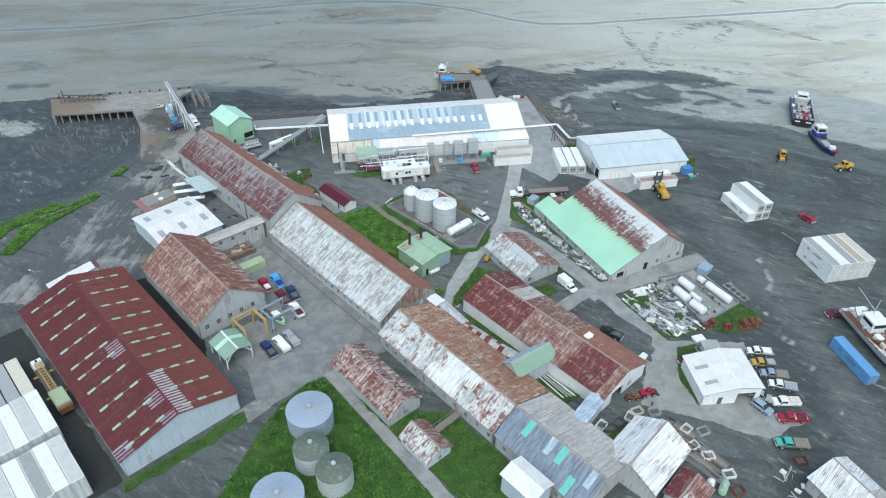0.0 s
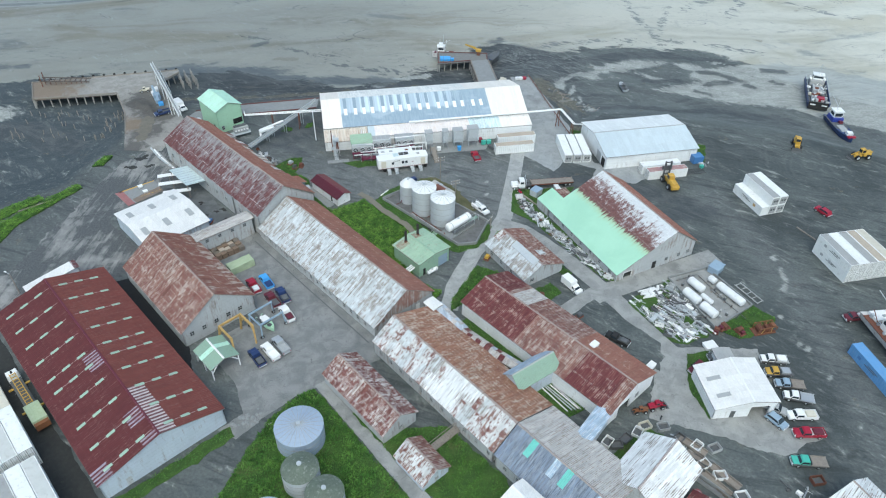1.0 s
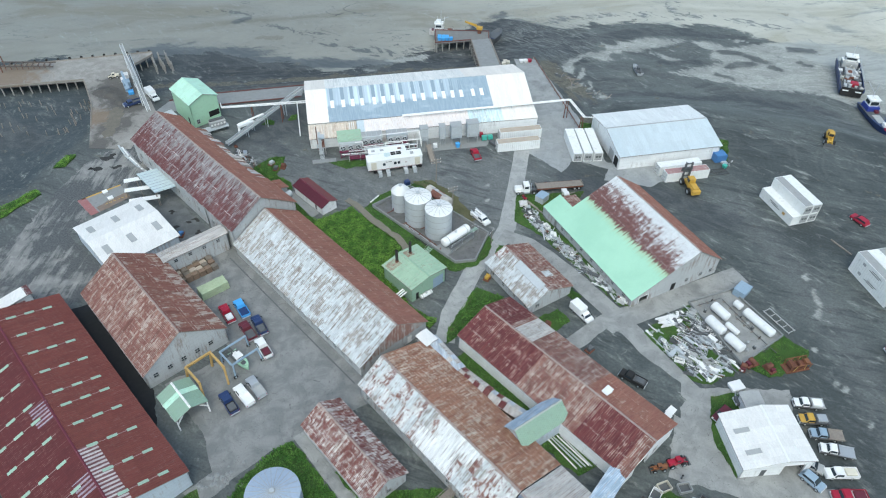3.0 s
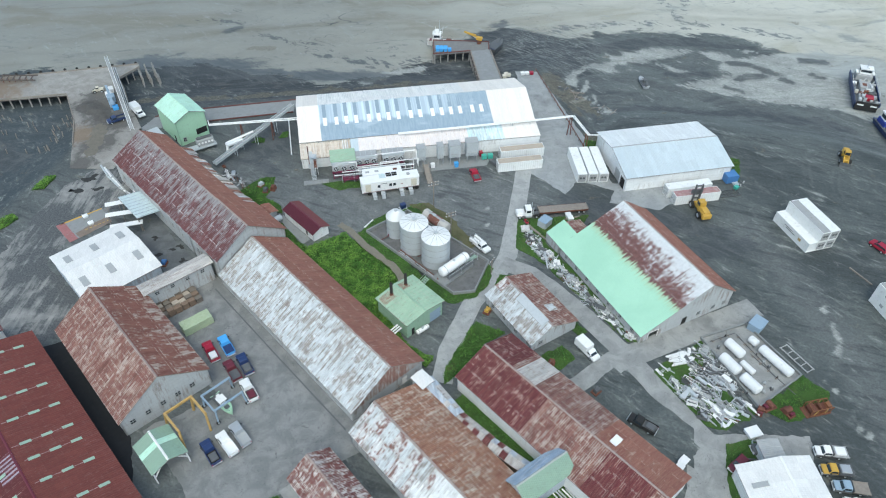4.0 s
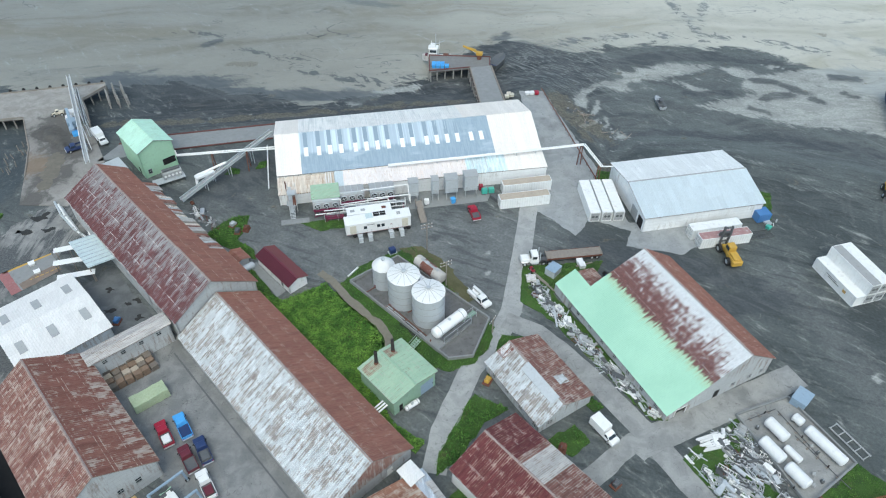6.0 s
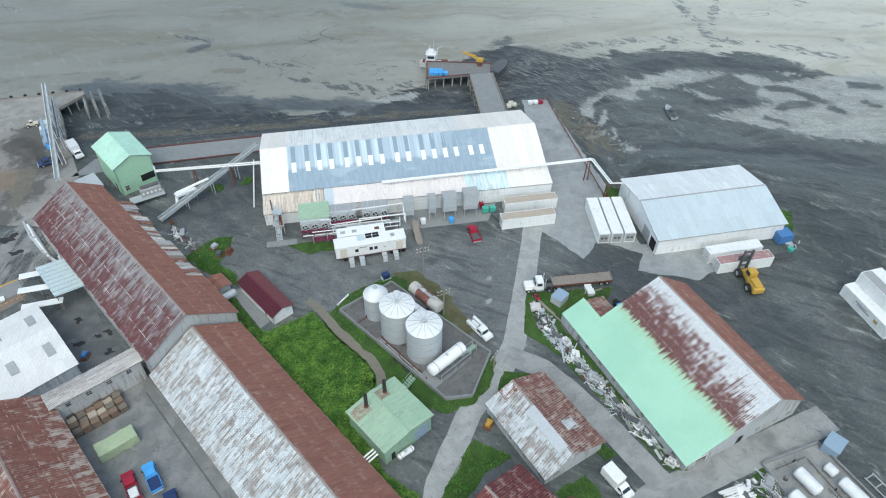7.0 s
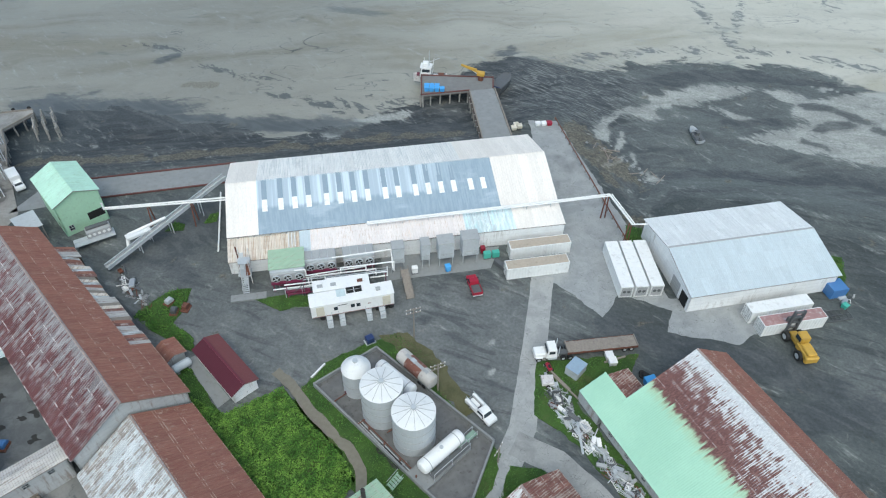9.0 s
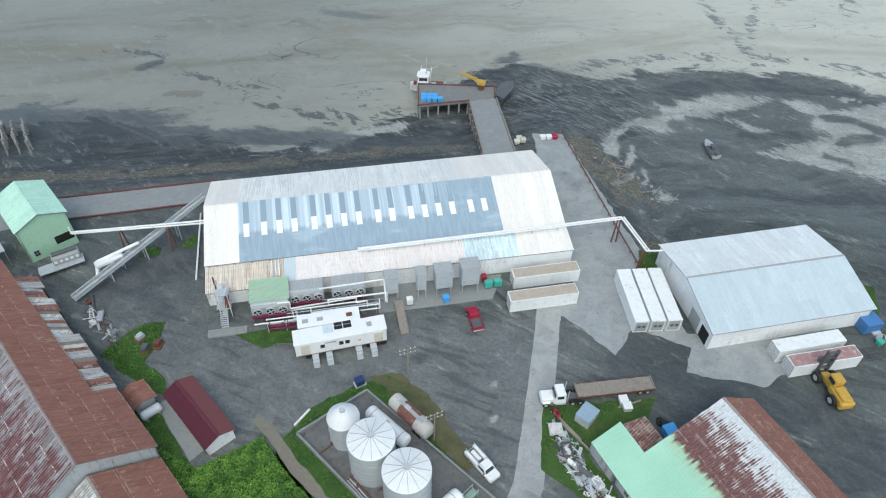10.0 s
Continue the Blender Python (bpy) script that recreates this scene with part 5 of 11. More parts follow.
def blue_pick(i, j, n, m):
    return "teal_panel" if (i, j) in ((3, 1), (9, 1), (12, 0)) else "roof_zinc" if (i, j) in ((7, 1), (14, 1)) else "roof_blue"


LD = rect(29.4, 69.9, 132.7, 21.4, 5.9, 10.6, 3.6, 3.4, 7.52)
building("blue_roofed_warehouse", "warehouse end with ribbed blue-grey roof and a few teal panels", "warehouse", LD, "wall_grey", blue_pick,
                      "roof_grey", (1.3, 3.2), {"L": row(2, 20, 3.2, 0.8, 1.3, 1.0)}, over=0.3)
RD = rect(38.9, 95.8, 133.4, 41.6, 7.8, 7.8, 4.0, 4.0, 7.0)


def d_pick(i, j, n, m):
    f = 1 - i / n
    return "roof_redrust" if f > 0.62 or 0.08 < f < 0.3 else "roof_brown"


def d_pick2(i, j, n, m):
    return "roof_grey" if 24 < i < 29 else "roof_redrust" if i > 29 else "roof_brown" if i > 12 else "roof_plainrust"


building("red_store", "long store with rusted red metal roof and white walls", "warehouse", RD, "wall_white", d_pick, d_pick2, (1.15, 2.8),
         {"0": [(3.0, 7.0, 0, 3.2, "bay"), (9, 10, 1.2, 2.2, "window")], "S": row(3, 40, 5, 0.9, 1.3, 1.0)})
SE = rect(24.4, 132.4, 123.2, 16.3, 5.4, 7.1, 2.6, 2.6, 5.2)
patched = building("patched_shed", "small shed with peeling white and rusty patched roof", "shed", SE, "wall_grey",
                   lambda i, j, n, m: "roof_whiterust" if i < 2 and j else "roof_white", lambda i, j, n, m: "roof_white" if i in (4, 5) and j == 1 else "roof_brown", (1.0, 2.4),
                   {"0": [(2, 3, 1.0, 2.0, "window")], "L": row(2, 15, 4, 0.9, 0.9, 1.0)})
o = patched.matrix_basis.translation
m = axes(SE["R0"] - Vector((o.x, o.y, 0)), SE["R1"] - SE["R0"], SE["L0"] - SE["R0"])
part("ridge_hood", box(1.6, 10.4, -0.2, 1.7, 0.16, 0.36, bevel=0.03), "zinc", patched, "raised pale sheet over the ridge").matrix_basis = m
GF = rect(57.3, 140.1, 117.4, 29.8, 16.8, 8.2, 2.4, 4.4, 10.2)


building("green_roofed_shed", "big timber shed with pale green and rusty white roof", "shed", GF, "wall_grey", "roof_shed", "roof_plainrust", (1.3, 2.9),
         {"0": [(2.2, 4.6, 0, 2.0, "bay"), (11, 12.3, 0, 2.3, "dark"), (15, 15.9, 1.2, 2.2, "window"), (19, 19.9, 1.2, 2.2, "window"), (22, 22.9, 1.2, 2.2, "window")], "L": row(2, 29, 4, 0.8, 0.9, 1.0)})
BG = rect(-1.3, 135.9, 133.6, 10.2, 5.2, 5.2, 4.3, 4.3, 5.1)
boiler = building("boiler_house", "green metal boiler house with two rusty flues", "boiler house", BG, "wall_sage", "roof_sage", "roof_sage", (1.3, 2.8),
                  {"0": [(1.2, 2.0, 0, 2.0, "dark"), (6.2, 9.2, 0, 3.0, "palebluepaint")]}, ridge="wall_sage")
o = boiler.matrix_basis.translation
for fx, fy in ((-8.7, 140.5), (-5.9, 143.3)):
    f = part("flue", rod((fx - o.x, fy - o.y, 4.3), (fx - o.x, fy - o.y, 8.2), 0.32, seg=12), "sooty", boiler, "sooty dark steel flue")
    part("collar", rod((fx - o.x, fy - o.y, 4.4), (fx - o.x, fy - o.y, 5.4), 0.5, seg=12, r2=0.34), "rust", f)
for s, u, v, lu, lv in (("L", 8.4, 3.4, 2.4, 3.2), ("S", 8.6, 1.3, 2.0, 2.0)):
    d = BG[s + "0"] - BG["R0"]
    m = axes(BG["R0"] - Vector((o.x, o.y, 0)), BG["R1"] - BG["R0"], d if s == "L" else -d)
    v = v if s == "L" else -v
    part("rust_stain_sheet", box(u - lu / 2, u + lu / 2, v - lv / 2, v + lv / 2, 0.115, 0.135), "roof_sagerust", boiler, "rust stained green sheet").matrix_basis = m
WA = 11.6


def at_front(u, v):
    """u along the plant's front eave from its west corner, v out from it towards the yard."""
    return along(-37.1, 193.8, WA, u, -v)


MW = {k: Vector((*at_front(u, v), z)) for k, u, v, z in (("L0", 0, -22.9, 5.8), ("L1", 65.3, -22.9, 5.9), ("R0", 0, -11.5, 9.1), ("R1", 65.3, -11.5, 9.3), ("S0", 0, 0, 5.2), ("S1", 65.3, 0, 5.2))}


def plant_pick(i, j, n, m):
    return "roof_plantblue" if 0.085 < (i + 0.5) / n < 0.81 else "roof_plantwhite"


def plant_far(i, j, n, m):
    return "roof_fadedwhite" if 0.28 < (i + 0.5) / n < 0.90 else "roof_plantwhite"


plant = building("processing_plant", "large white processing plant with blue-grey roof and white skylights", "factory", MW, "wall_white", plant_far, plant_pick, (2.0, 12.4), ridge="", holes={"1": [(6, 9, 0, 3.5, "greypaint")]})
strip_me = mesh_of("unfaded_sheet", box(-0.5, 0.5, 0, 4.7, 0, 0.02), "plantdark")
sky_me = mesh_of("skylight", box(-0.52, 0.52, 0, 2.7, 0, 0.06, bevel=0.015), "skylight_white")
o = plant.matrix_basis.translation
for k, u in enumerate((7.4, 10.5, 13.2, 15.9, 19.4, 22.1, 24.8, 27.5, 31.0, 33.6, 37.1, 39.7, 42.3, 44.9, 48.4, 51.0)):
    a, b = Vector((*at_front(u, 0), 5.2)) - o, Vector((*at_front(u, -11.5), 9.15)) - o
    m = axes(a, Vector((math.cos(radians(WA)), math.sin(radians(WA)), 0)), b - a)
    share("skylight", sky_me, m @ pose(0, 4.9, 0.13), plant)
    if k < 14:
        share("unfaded_sheet", strip_me, m @ pose(0, 7.4 + 0.1 * (k % 3), 0.10), plant)
building("plant_front_roof", "low white stained roof along the plant front", "lean-to", {"L0": Vector((*at_front(13.4, -0.5), 5.06)), "L1": Vector((*at_front(65.3, -0.5), 5.06)), "R0": Vector((*at_front(13.4, -0.3), 5.06)), "R1": Vector((*at_front(65.3, -0.3), 5.06)), "S0": Vector((*at_front(13.4, 4.7), 4.0)), "S1": Vector((*at_front(65.3, 5.5), 4.0))},
         "wall_white", "roof_plantwhite", lambda i, j, n, m: "roof_tealstripe" if 0.60 < i / n < 0.80 else "roof_paleblue" if i == 0 else "roof_pinkish" if i / n < 0.6 else "roof_plantwhite", (2.0, 5.2), ridge="", over=0.1, skip="L")
W2 = rect(45.8, 192.8, 12.45, 30.1, 10.35, 10.7, 4.6, 4.3, 6.6)
building("white_store", "wide white metal store with low gable roof", "warehouse", W2, "wall_white", "roof_storewhite", "roof_paleblue", (1.6, 3.6),
         {"0": [(13.5, 16.5, 0, 3.2, "greypaint"), (17.2, 19.6, 0, 3.0, "dark")]}, ridge="greypaint")
TW = rect(-67.7, 201.2, 133.0, 12.3, 4.6, 4.6, 7.6, 7.6, 9.6)
building("mint_tower", "tall mint green house on the dock with pale green roof", "building", TW, "wall_mint", "roof_green", "roof_green", (1.3, 2.7), {"0": [(5.0, 8.2, 1.6, 3.4, "dark"), (1.0, 1.8, 1.0, 2.2, "window")], "L": [(8, 9, 0, 2, "dark")]}, ridge="")
RH = rect(-26.9, 162.5, 134.6, 12.6, 2.5, 2.5, 2.4, 2.4, 3.5)
building("red_hut", "narrow white hut with dark red metal roof", "hut", RH, "wall_white", "hutred", "hutfaded", (1.2, 2.6), {"0": [(1.6, 2.5, 0, 1.8, "white")], "L": [(8.8, 9.5, 0.2, 1.9, "dark")]}, ridge="maroon")
RN = rect(-6.7, 88.2, 132.75, 20.1, 4.4, 4.4, 2.8, 2.8, 5.7)
building("rusty_shed", "rusty red roofed shed with pale end wall", "shed", RN, "wall_grey", "roof_flakerust", "roof_flakerust", (1.0, 2.7),
         {"0": [(3.8, 4.7, 1.1, 2.0, "window")]})
RO = rect(0.4, 77.8, 131.9, 8.6, 3.35, 3.35, 1.9, 1.9, 4.2)
building("small_shed", "small shed with flaking white and rust roof", "shed", RO, "wall_pale", "roof_whiterust", "roof_brown", (1.0, 2.2),
         {"0": [(2.8, 3.5, 0.8, 1.5, "window")]})
KW = rect(-78.57, 143.52, 45.0, 16.8, 8.85, 10.45, 4.3, 4.3, 5.5)
k_house = building("white_workshop", "white metal workshop with grey roof lights", "workshop", KW, "wall_pale", "roof_clean", "roof_clean", (1.9, 2.9), ridge="")
roof_lights(k_house, KW, (('L', 2.6, 0.49), ('L', 8.4, 0.52), ('L', 14.3, 0.52), ('S', 2.5, 0.57), ('S', 8.2, 0.57), ('S', 14.3, 0.56)), 1.4, 3.0)


# ---- roads, concrete and grass ----
M["darkgravel"] = plain("oily_gravel", (0.026, 0.027, 0.026), 0.85, vary=0.45, dirt=(0.060, 0.062, 0.048), dirty=0.5, grain=1.2)
M["drygrass"] = grass_material("dry_trodden_turf", (0.080, 0.082, 0.036), (0.115, 0.110, 0.056), (0.17, 0.15, 0.09))
patch("road", lane([(23, 191), (20.5, 176), (17, 158), (14, 151), (8.5, 143), (3.5, 130), (2.2, 122)], 4.2), 0.05, "palelane", "worn concrete lane between the sheds", "road", 0.1, 1)
patch("road", lane([(15.5, 155.5), (21.8, 152.4), (26.4, 147.6), (30.8, 142.2), (35.4, 135.6), (40.2, 128.6), (48, 114.8), (53, 107), (55, 99)], 4.4), 0.055, "lane", "worn concrete lane between the sheds", "road", 0.1, 2)
patch("road", lane([(26, 119), (37, 128), (52, 135), (70, 143.5)], 5.2), 0.06, "lane", "worn concrete lane between the sheds", "road", 0.1, 3)
patch("pavement", [(21.5, 190.5), (25.5, 189), (33, 181), (37, 187), (46, 183), (44, 178), (56, 175.5), (63, 180), (66, 186), (46, 186), (42, 205), (31, 244), (24, 244), (28, 196)], 0.04, "apron", "pale concrete apron beside the white plant", "pavement", 0.35, 4)
patch("pavement", [(-60, 150), (-47, 149), (-4, 112), (-15, 105), (-24, 99), (-29, 96), (-33, 92), (-38, 86), (-42, 88), (-38, 92), (-42, 100), (-52, 110), (-40, 118), (-62, 138)], 0.04, "road", "grey concrete yard between the warehouses", "pavement", 0.4, 5)
patch("pavement", lane([(-24, 100), (-15, 89.5), (-6, 79), (4, 67), (12, 56)], 2.9), 0.05, "lane", "concrete footpath through the grass", "path", 0.1, 6)
patch("pavement", [(46, 106), (52, 112), (70, 112), (66, 92), (76, 90), (66, 85), (52, 90), (42, 93)], 0.045, "lane", "pale concrete apron before the white garage", "pavement", 0.5, 7)
patch("pavement", [(36.4, 126.4), (29, 120), (47, 105), (49, 113)], 0.07, "ground", "dark gravel triangle beside the lane", "ground", 0.2, 8)
patch("pavement", [(-110, 120), (-104, 132), (-96, 180), (-90, 188), (-70, 196), (-62, 186), (-86, 166), (-88, 152), (-70, 138), (-92, 118)], 0.02, "siltroad", "cracked pale concrete under dark silt by the shore", "pavement", 0.9, 9)
# this patch carries the shade between the two buildings in its colour
patch("alley_ground", [(-50, 99.4), (-78.6, 128.4), (-74.8, 130.2), (-53.6, 108.6)], 0.045, "alleyshade", "dark wet alley ground with its shade in the colour", "ground", 0.3, 25)
patch("alley_ground", jagged([(-57.8, 72.2), (-96.6, 111.4), (-102.5, 105.6), (-64, 66)], 3, 0.6, 4), 0.03, "darkgravel", "dark oily gravel behind the red warehouse", "ground", 0.4, 26)
patch("pavement", [(-39.0, 169.2), (-37.6, 170.4), (-29.7, 162.0), (-31.2, 160.2)], 0.12, "concrete", "concrete strip beside the red hut", "pavement", 0.1, 27)
patch("pavement", [(-72, 162), (-68, 168.5), (-61, 160), (-53.2, 153.0), (-56.4, 150.4), (-61.6, 150.8), (-67, 155)], 0.03, "court", "stained concrete yard between the workshop and the cannery", "pavement", 0.3, 41)
for k, (x, y, r_) in enumerate(((-64.2, 155.4, 0.9), (-61.4, 157.6, 0.6), (-59.4, 158.6, 0.8), (-66.2, 161.2, 0.7), (-57.6, 154.0, 0.7), (-90.2, 183.4, 1.6), (-87.0, 179.0, 1.1), (-92.4, 178.2, 1.3))):
    patch("puddle", [(x + r_ * (1.1 + 0.7 * math.sin(3.1 * a + k * 2)) * math.cos(a), y + r_ * (0.8 + 0.5 * math.sin(2.3 * a + k)) * math.sin(a)) for a in [0.35 * q for q in range(18)]], 0.05, "darkgravel", "shallow dark puddle on the concrete", "puddle", 0.35, 50 + k, 0.02)
patch("drain_channel", lane([(-15.2, 111.2), (-31.6, 128.2), (-48.0, 145.4)], 0.3), 0.06, "darkgrey", "dark drain channel along the warehouse wall", "drain", 0.05, 28, 0.03)
PATH = [(-23.5, 167.6), (-20.4, 165.0), (-16.6, 160.2), (-13.3, 157.0), (-9.6, 153.8), (-7.5, 150.4), (-7.0, 147.0)]
patch("grass_ground", [(-7, 175.6), (-2, 176.4), (2.5, 172.6), (5.4, 167.6), (10.4, 161.4), (8.0, 159.8), (3.4, 165.4), (-3.2, 171.8)], 0.13, "drygrass", "dry yellow turf worn by wheels", "lawn", 0.7, 81, 0.1)
patch("path", lane(PATH, 1.7), 0.14, "dirt", "trodden brown dirt path through the grass", "path", 0.4, 23)

LAWNS = [
    ([(-28, 96.5), (-32.4, 91), (-36, 81), (-39.5, 69), (-42, 52), (12.4, 53), (2.7, 66), (-7.3, 78), (-16.3, 88.4), (-25.2, 98.4)], 1.0, "grass"),
    ([(-36, 162), (-30, 159), (-21.5, 164.2), (-14, 157), (-8, 148.8), (-11.5, 141.5), (-5, 131), (0.4, 127.4), (-1, 125.4), (-22, 147), (-36, 160)], 1.0, "shrub"),
    ([(-19.5, 161), (-18.6, 164.5), (-15.5, 169.5), (-9.5, 173.5), (-4, 176), (2.5, 171), (5, 163), (13.5, 153.5), (12, 148), (9.3, 144.5), (4.6, 142.5), (-6.5, 145.5), (-13.8, 152)], 0.5, "grass"),
    ([(9.2, 137.8), (15.2, 134.6), (10.8, 131.8), (5.8, 124), (2.6, 121.5), (2.9, 125.5)], 0.9, "grass"),
    ([(-51, 178.5), (-48, 183), (-46, 184.8), (-42.6, 185.6), (-42.6, 181), (-43.5, 177), (-39.0, 174), (-38, 171), (-46, 175)], 0.9, "grass"),
    ([(-43.0, 168.6), (-40.2, 170.8), (-39.0, 169.0), (-31.2, 160.0), (-29.6, 158.8), (-33.6, 159.4)], 0.5, "grass"),
    ([(-30.2, 183.2), (-25.2, 180.6), (-19.6, 182.2), (-20, 184.8), (-26.6, 184.2)], 0.4, "grass"),
    ([(14.8, 151.6), (19.4, 151.2), (24.2, 146.6), (28.6, 141.0), (32.4, 135.4), (30.4, 134.4), (26, 141.6), (15.5, 148), (10.5, 138.6)], 0.6, "grass"),
    ([(21.8, 128.6), (26.7, 131.9), (29, 128.4), (25.5, 125.5)], 0.5, "grass"),
    ([(19, 160.5), (20.4, 171), (24, 171.2), (38, 173), (34, 166), (26, 163), (43.4, 133), (40.4, 133.0), (31.6, 146.0), (26.0, 154.4), (21.4, 158.6)], 0.4, "grass"),
    ([(44.2, 125.6), (56, 134), (58, 130), (52, 126), (62, 116.6), (55, 112.8), (51.5, 113.6)], 0.4, "grass"),
    ([(62.6, 117.6), (73.5, 125.5), (77.5, 121.5), (75, 117), (67, 114.8)], 0.6, "grass"),
    ([(7.1, 120.4), (21, 103.5), (31, 95.4), (26.2, 92.8), (14, 104.5), (4.5, 117.5)], 0.5, "grass"),
    ([(-8, 89), (-13.5, 95.6), (-16.6, 92.4), (9, 65), (14, 69), (13, 79), (2, 90)], 0.7, "grass"),
    ([(-127, 136), (-127, 147), (-112, 163), (-109.5, 161), (-119, 149), (-120, 136)], 0.7, "shrub"),
    ([(-116, 138), (-116, 150), (-104, 168.5), (-101.5, 167), (-111, 150), (-112.5, 138)], 0.7, "shrub"),
    ([(-103.5, 178), (-102, 183.5), (-99.6, 184), (-100.4, 178.6)], 0.6, "shrub"),
    ([(-52.4, 200.8), (-51.2, 203.6), (-49.0, 203.0), (-48.8, 201.2)], 0.6, "grass"),
    ([(-45.0, 203.4), (-44.6, 206.4), (-43.0, 206.8), (-42.8, 204.2)], 0.6, "grass"),
    ([(40.5, 199), (41.5, 206), (44.5, 205), (45, 200)], 0.5, "grass"),
    ([(76, 189), (79, 199), (83, 198), (80, 188)], 0.6, "grass"),
    ([(-39.8, 88.8), (-57.6, 71.6), (-56.4, 69.8), (-47, 78.2), (-38.4, 86.6)], 0.5, "grass"),
    ([(40.5, 91), (44, 89), (42, 85), (33, 78), (31, 82)], 0.4, "grass"),
    ([(52, 100.5), (54, 110), (60, 111), (61, 108), (56.5, 105), (54, 93)], 0.4, "grass"),
]


BUND = [(-16.6, 164.8), (-7.1, 172.6), (8.5, 158.8), (12.4, 155.4), (9, 146), (4.4, 145.2)]
HUT = [(-29.4, 160.2), (-38.6, 169.6), (-34.4, 173.6), (-25.2, 164.4)]


def blades(name, pts, height, mat, seed, label):
    """Tufts of leaf over a lawn: crossed, leaning blades of grass, or a lumpy canopy of small leaves."""
    r = random.Random(seed)
    xs, ys = [p[0] for p in pts], [p[1] for p in pts]
    verts, faces = [], []
    area = (max(xs) - min(xs)) * (max(ys) - min(ys))
    arr = np.array([[r.uniform(min(xs), max(xs)), r.uniform(max(min(ys), 58), max(ys))] for _ in range(int(area * (62 if mat == "shrub" else 22)))])
    keep = side_distance(arr[:, 0], arr[:, 1], pts, True) < 0.1
    keep &= np.abs(side_distance(arr[:, 0], arr[:, 1], PATH, False)) > (1.4 if mat == "shrub" else 0.95)
    for solid in (BUND, HUT):
        keep &= side_distance(arr[:, 0], arr[:, 1], solid, True) > 0.15
    for x, y in arr[keep]:
        c = noise.noise((x * 0.35, y * 0.35, seed))
        if mat == "shrub":
            top = height * max(0.15, 0.55 + 0.75 * c + 0.55 * noise.noise((x * 1.1, y * 1.1, seed)))
            p = Vector((x, y, 0.1 + top * r.uniform(0.6, 1.0)))
            q = r.uniform(0.09, 0.21)
            a, tilt = r.uniform(0, 6.28), r.uniform(0, 0.8)
            ex = Vector((math.cos(a), math.sin(a), 0)) * q
            ey = Vector((-math.sin(a) * math.cos(tilt), math.cos(a) * math.cos(tilt), math.sin(tilt))) * q * r.uniform(0.5, 0.9)
            i = len(verts)
            verts += [p - ex, p - ey * 0.8, p + ex, p + ey]
            faces.append((i, i + 1, i + 2, i + 3))
            continue
        h = height * r.uniform(0.3, 0.9) * (1.0 + 0.9 * c)
        w = h * 0.38
        for _ in range(2):
            a = r.uniform(0, 6.28)
            lx, ly = math.cos(a), math.sin(a)
            t = r.uniform(0.2, 1.0) * h
            i = len(verts)
            verts += [(x - ly * w / 2, y + lx * w / 2, 0.1), (x + ly * w / 2, y - lx * w / 2, 0.1), (x + lx * t + ly * w * 0.2, y + ly * t - lx * w * 0.2, 0.1 + h * 0.75), (x + lx * t - ly * w * 0.2, y + ly * t + lx * w * 0.2, 0.1 + h * 0.6)]
            faces.append((i, i + 1, i + 2, i + 3))
    me = bpy.data.meshes.new(name)
    me.from_pydata(verts, [], faces)
    me.materials.append(M["shrub" if mat == "shrub" else "blade"])
    tagged(new(name, me), label, "grass", kind="stuff")


for i, (pts, h, kind) in enumerate(LAWNS):
    patch("grass_ground", pts, 0.1, "grass", "green turf", "lawn", 0.5, 30 + i, 0.1)
    blades("grass" if kind == "grass" else "shrubs", pts, 0.55 * h if kind == "grass" else 1.1 * h, kind, 60 + i, "rough green grass and weeds" if kind == "grass" else "dense green shrubs and tall weeds")


# ---- tanks ----
def upright_tank(name, label, x, y, r, h, dome, body, top, ribs=16, hoops=4, seg=40):
    E = thing(name, x, y, 0, 0, label, "tank", "storage tanks")
    bm = bmesh.new()
    bmesh.ops.create_cone(bm, cap_ends=True, segments=seg, radius1=r, radius2=r, depth=h, matrix=Matrix.Translation((0, 0, h / 2)))
    part("shell", bm, body, E)
    bm = bmesh.new()
    rings = 4
    prev = None
    for i in range(rings + 1):
        f = i / rings
        rr = (r + 0.06) * (1 - f) + 0.25 * f
        z = h + dome * (1 - (1 - f) ** 1.0 if dome < r * 0.4 else math.sin(f * math.pi / 2))
        ring = [bm.verts.new((rr * math.cos(6.2832 * k / seg), rr * math.sin(6.2832 * k / seg), z)) for k in range(seg)]
        if prev:
            for k in range(seg):
                bm.faces.new((prev[k], prev[(k + 1) % seg], ring[(k + 1) % seg], ring[k]))
        prev = ring
    bm.faces.new(prev)
    part("roof", bm, top, E)
    part("hatch", rod((0, 0, h + dome - 0.05), (0, 0, h + dome + 0.28), 0.42, seg=12), "zinc", E)
    bm = bmesh.new()
    for i in range(hoops + 1):
        z = 0.1 + (h - 0.15) * i / hoops
        bmesh.ops.create_cone(bm, cap_ends=True, segments=seg, radius1=r + 0.04, radius2=r + 0.04, depth=0.09, matrix=Matrix.Translation((0, 0, z)))
    part("hoop", bm, "greypaint", E)
    me = mesh_of("rib", beam((0.3, 0, 0), (r, 0, 0), 0.07, 0.07), "greypaint")
    for k in range(ribs):
        sl = -math.degrees(math.atan2(dome, r - 0.25))
        share("rib", me, pose(0, 0, h + dome + 0.09, 0, -sl, 360 * k / ribs), E)
    return E


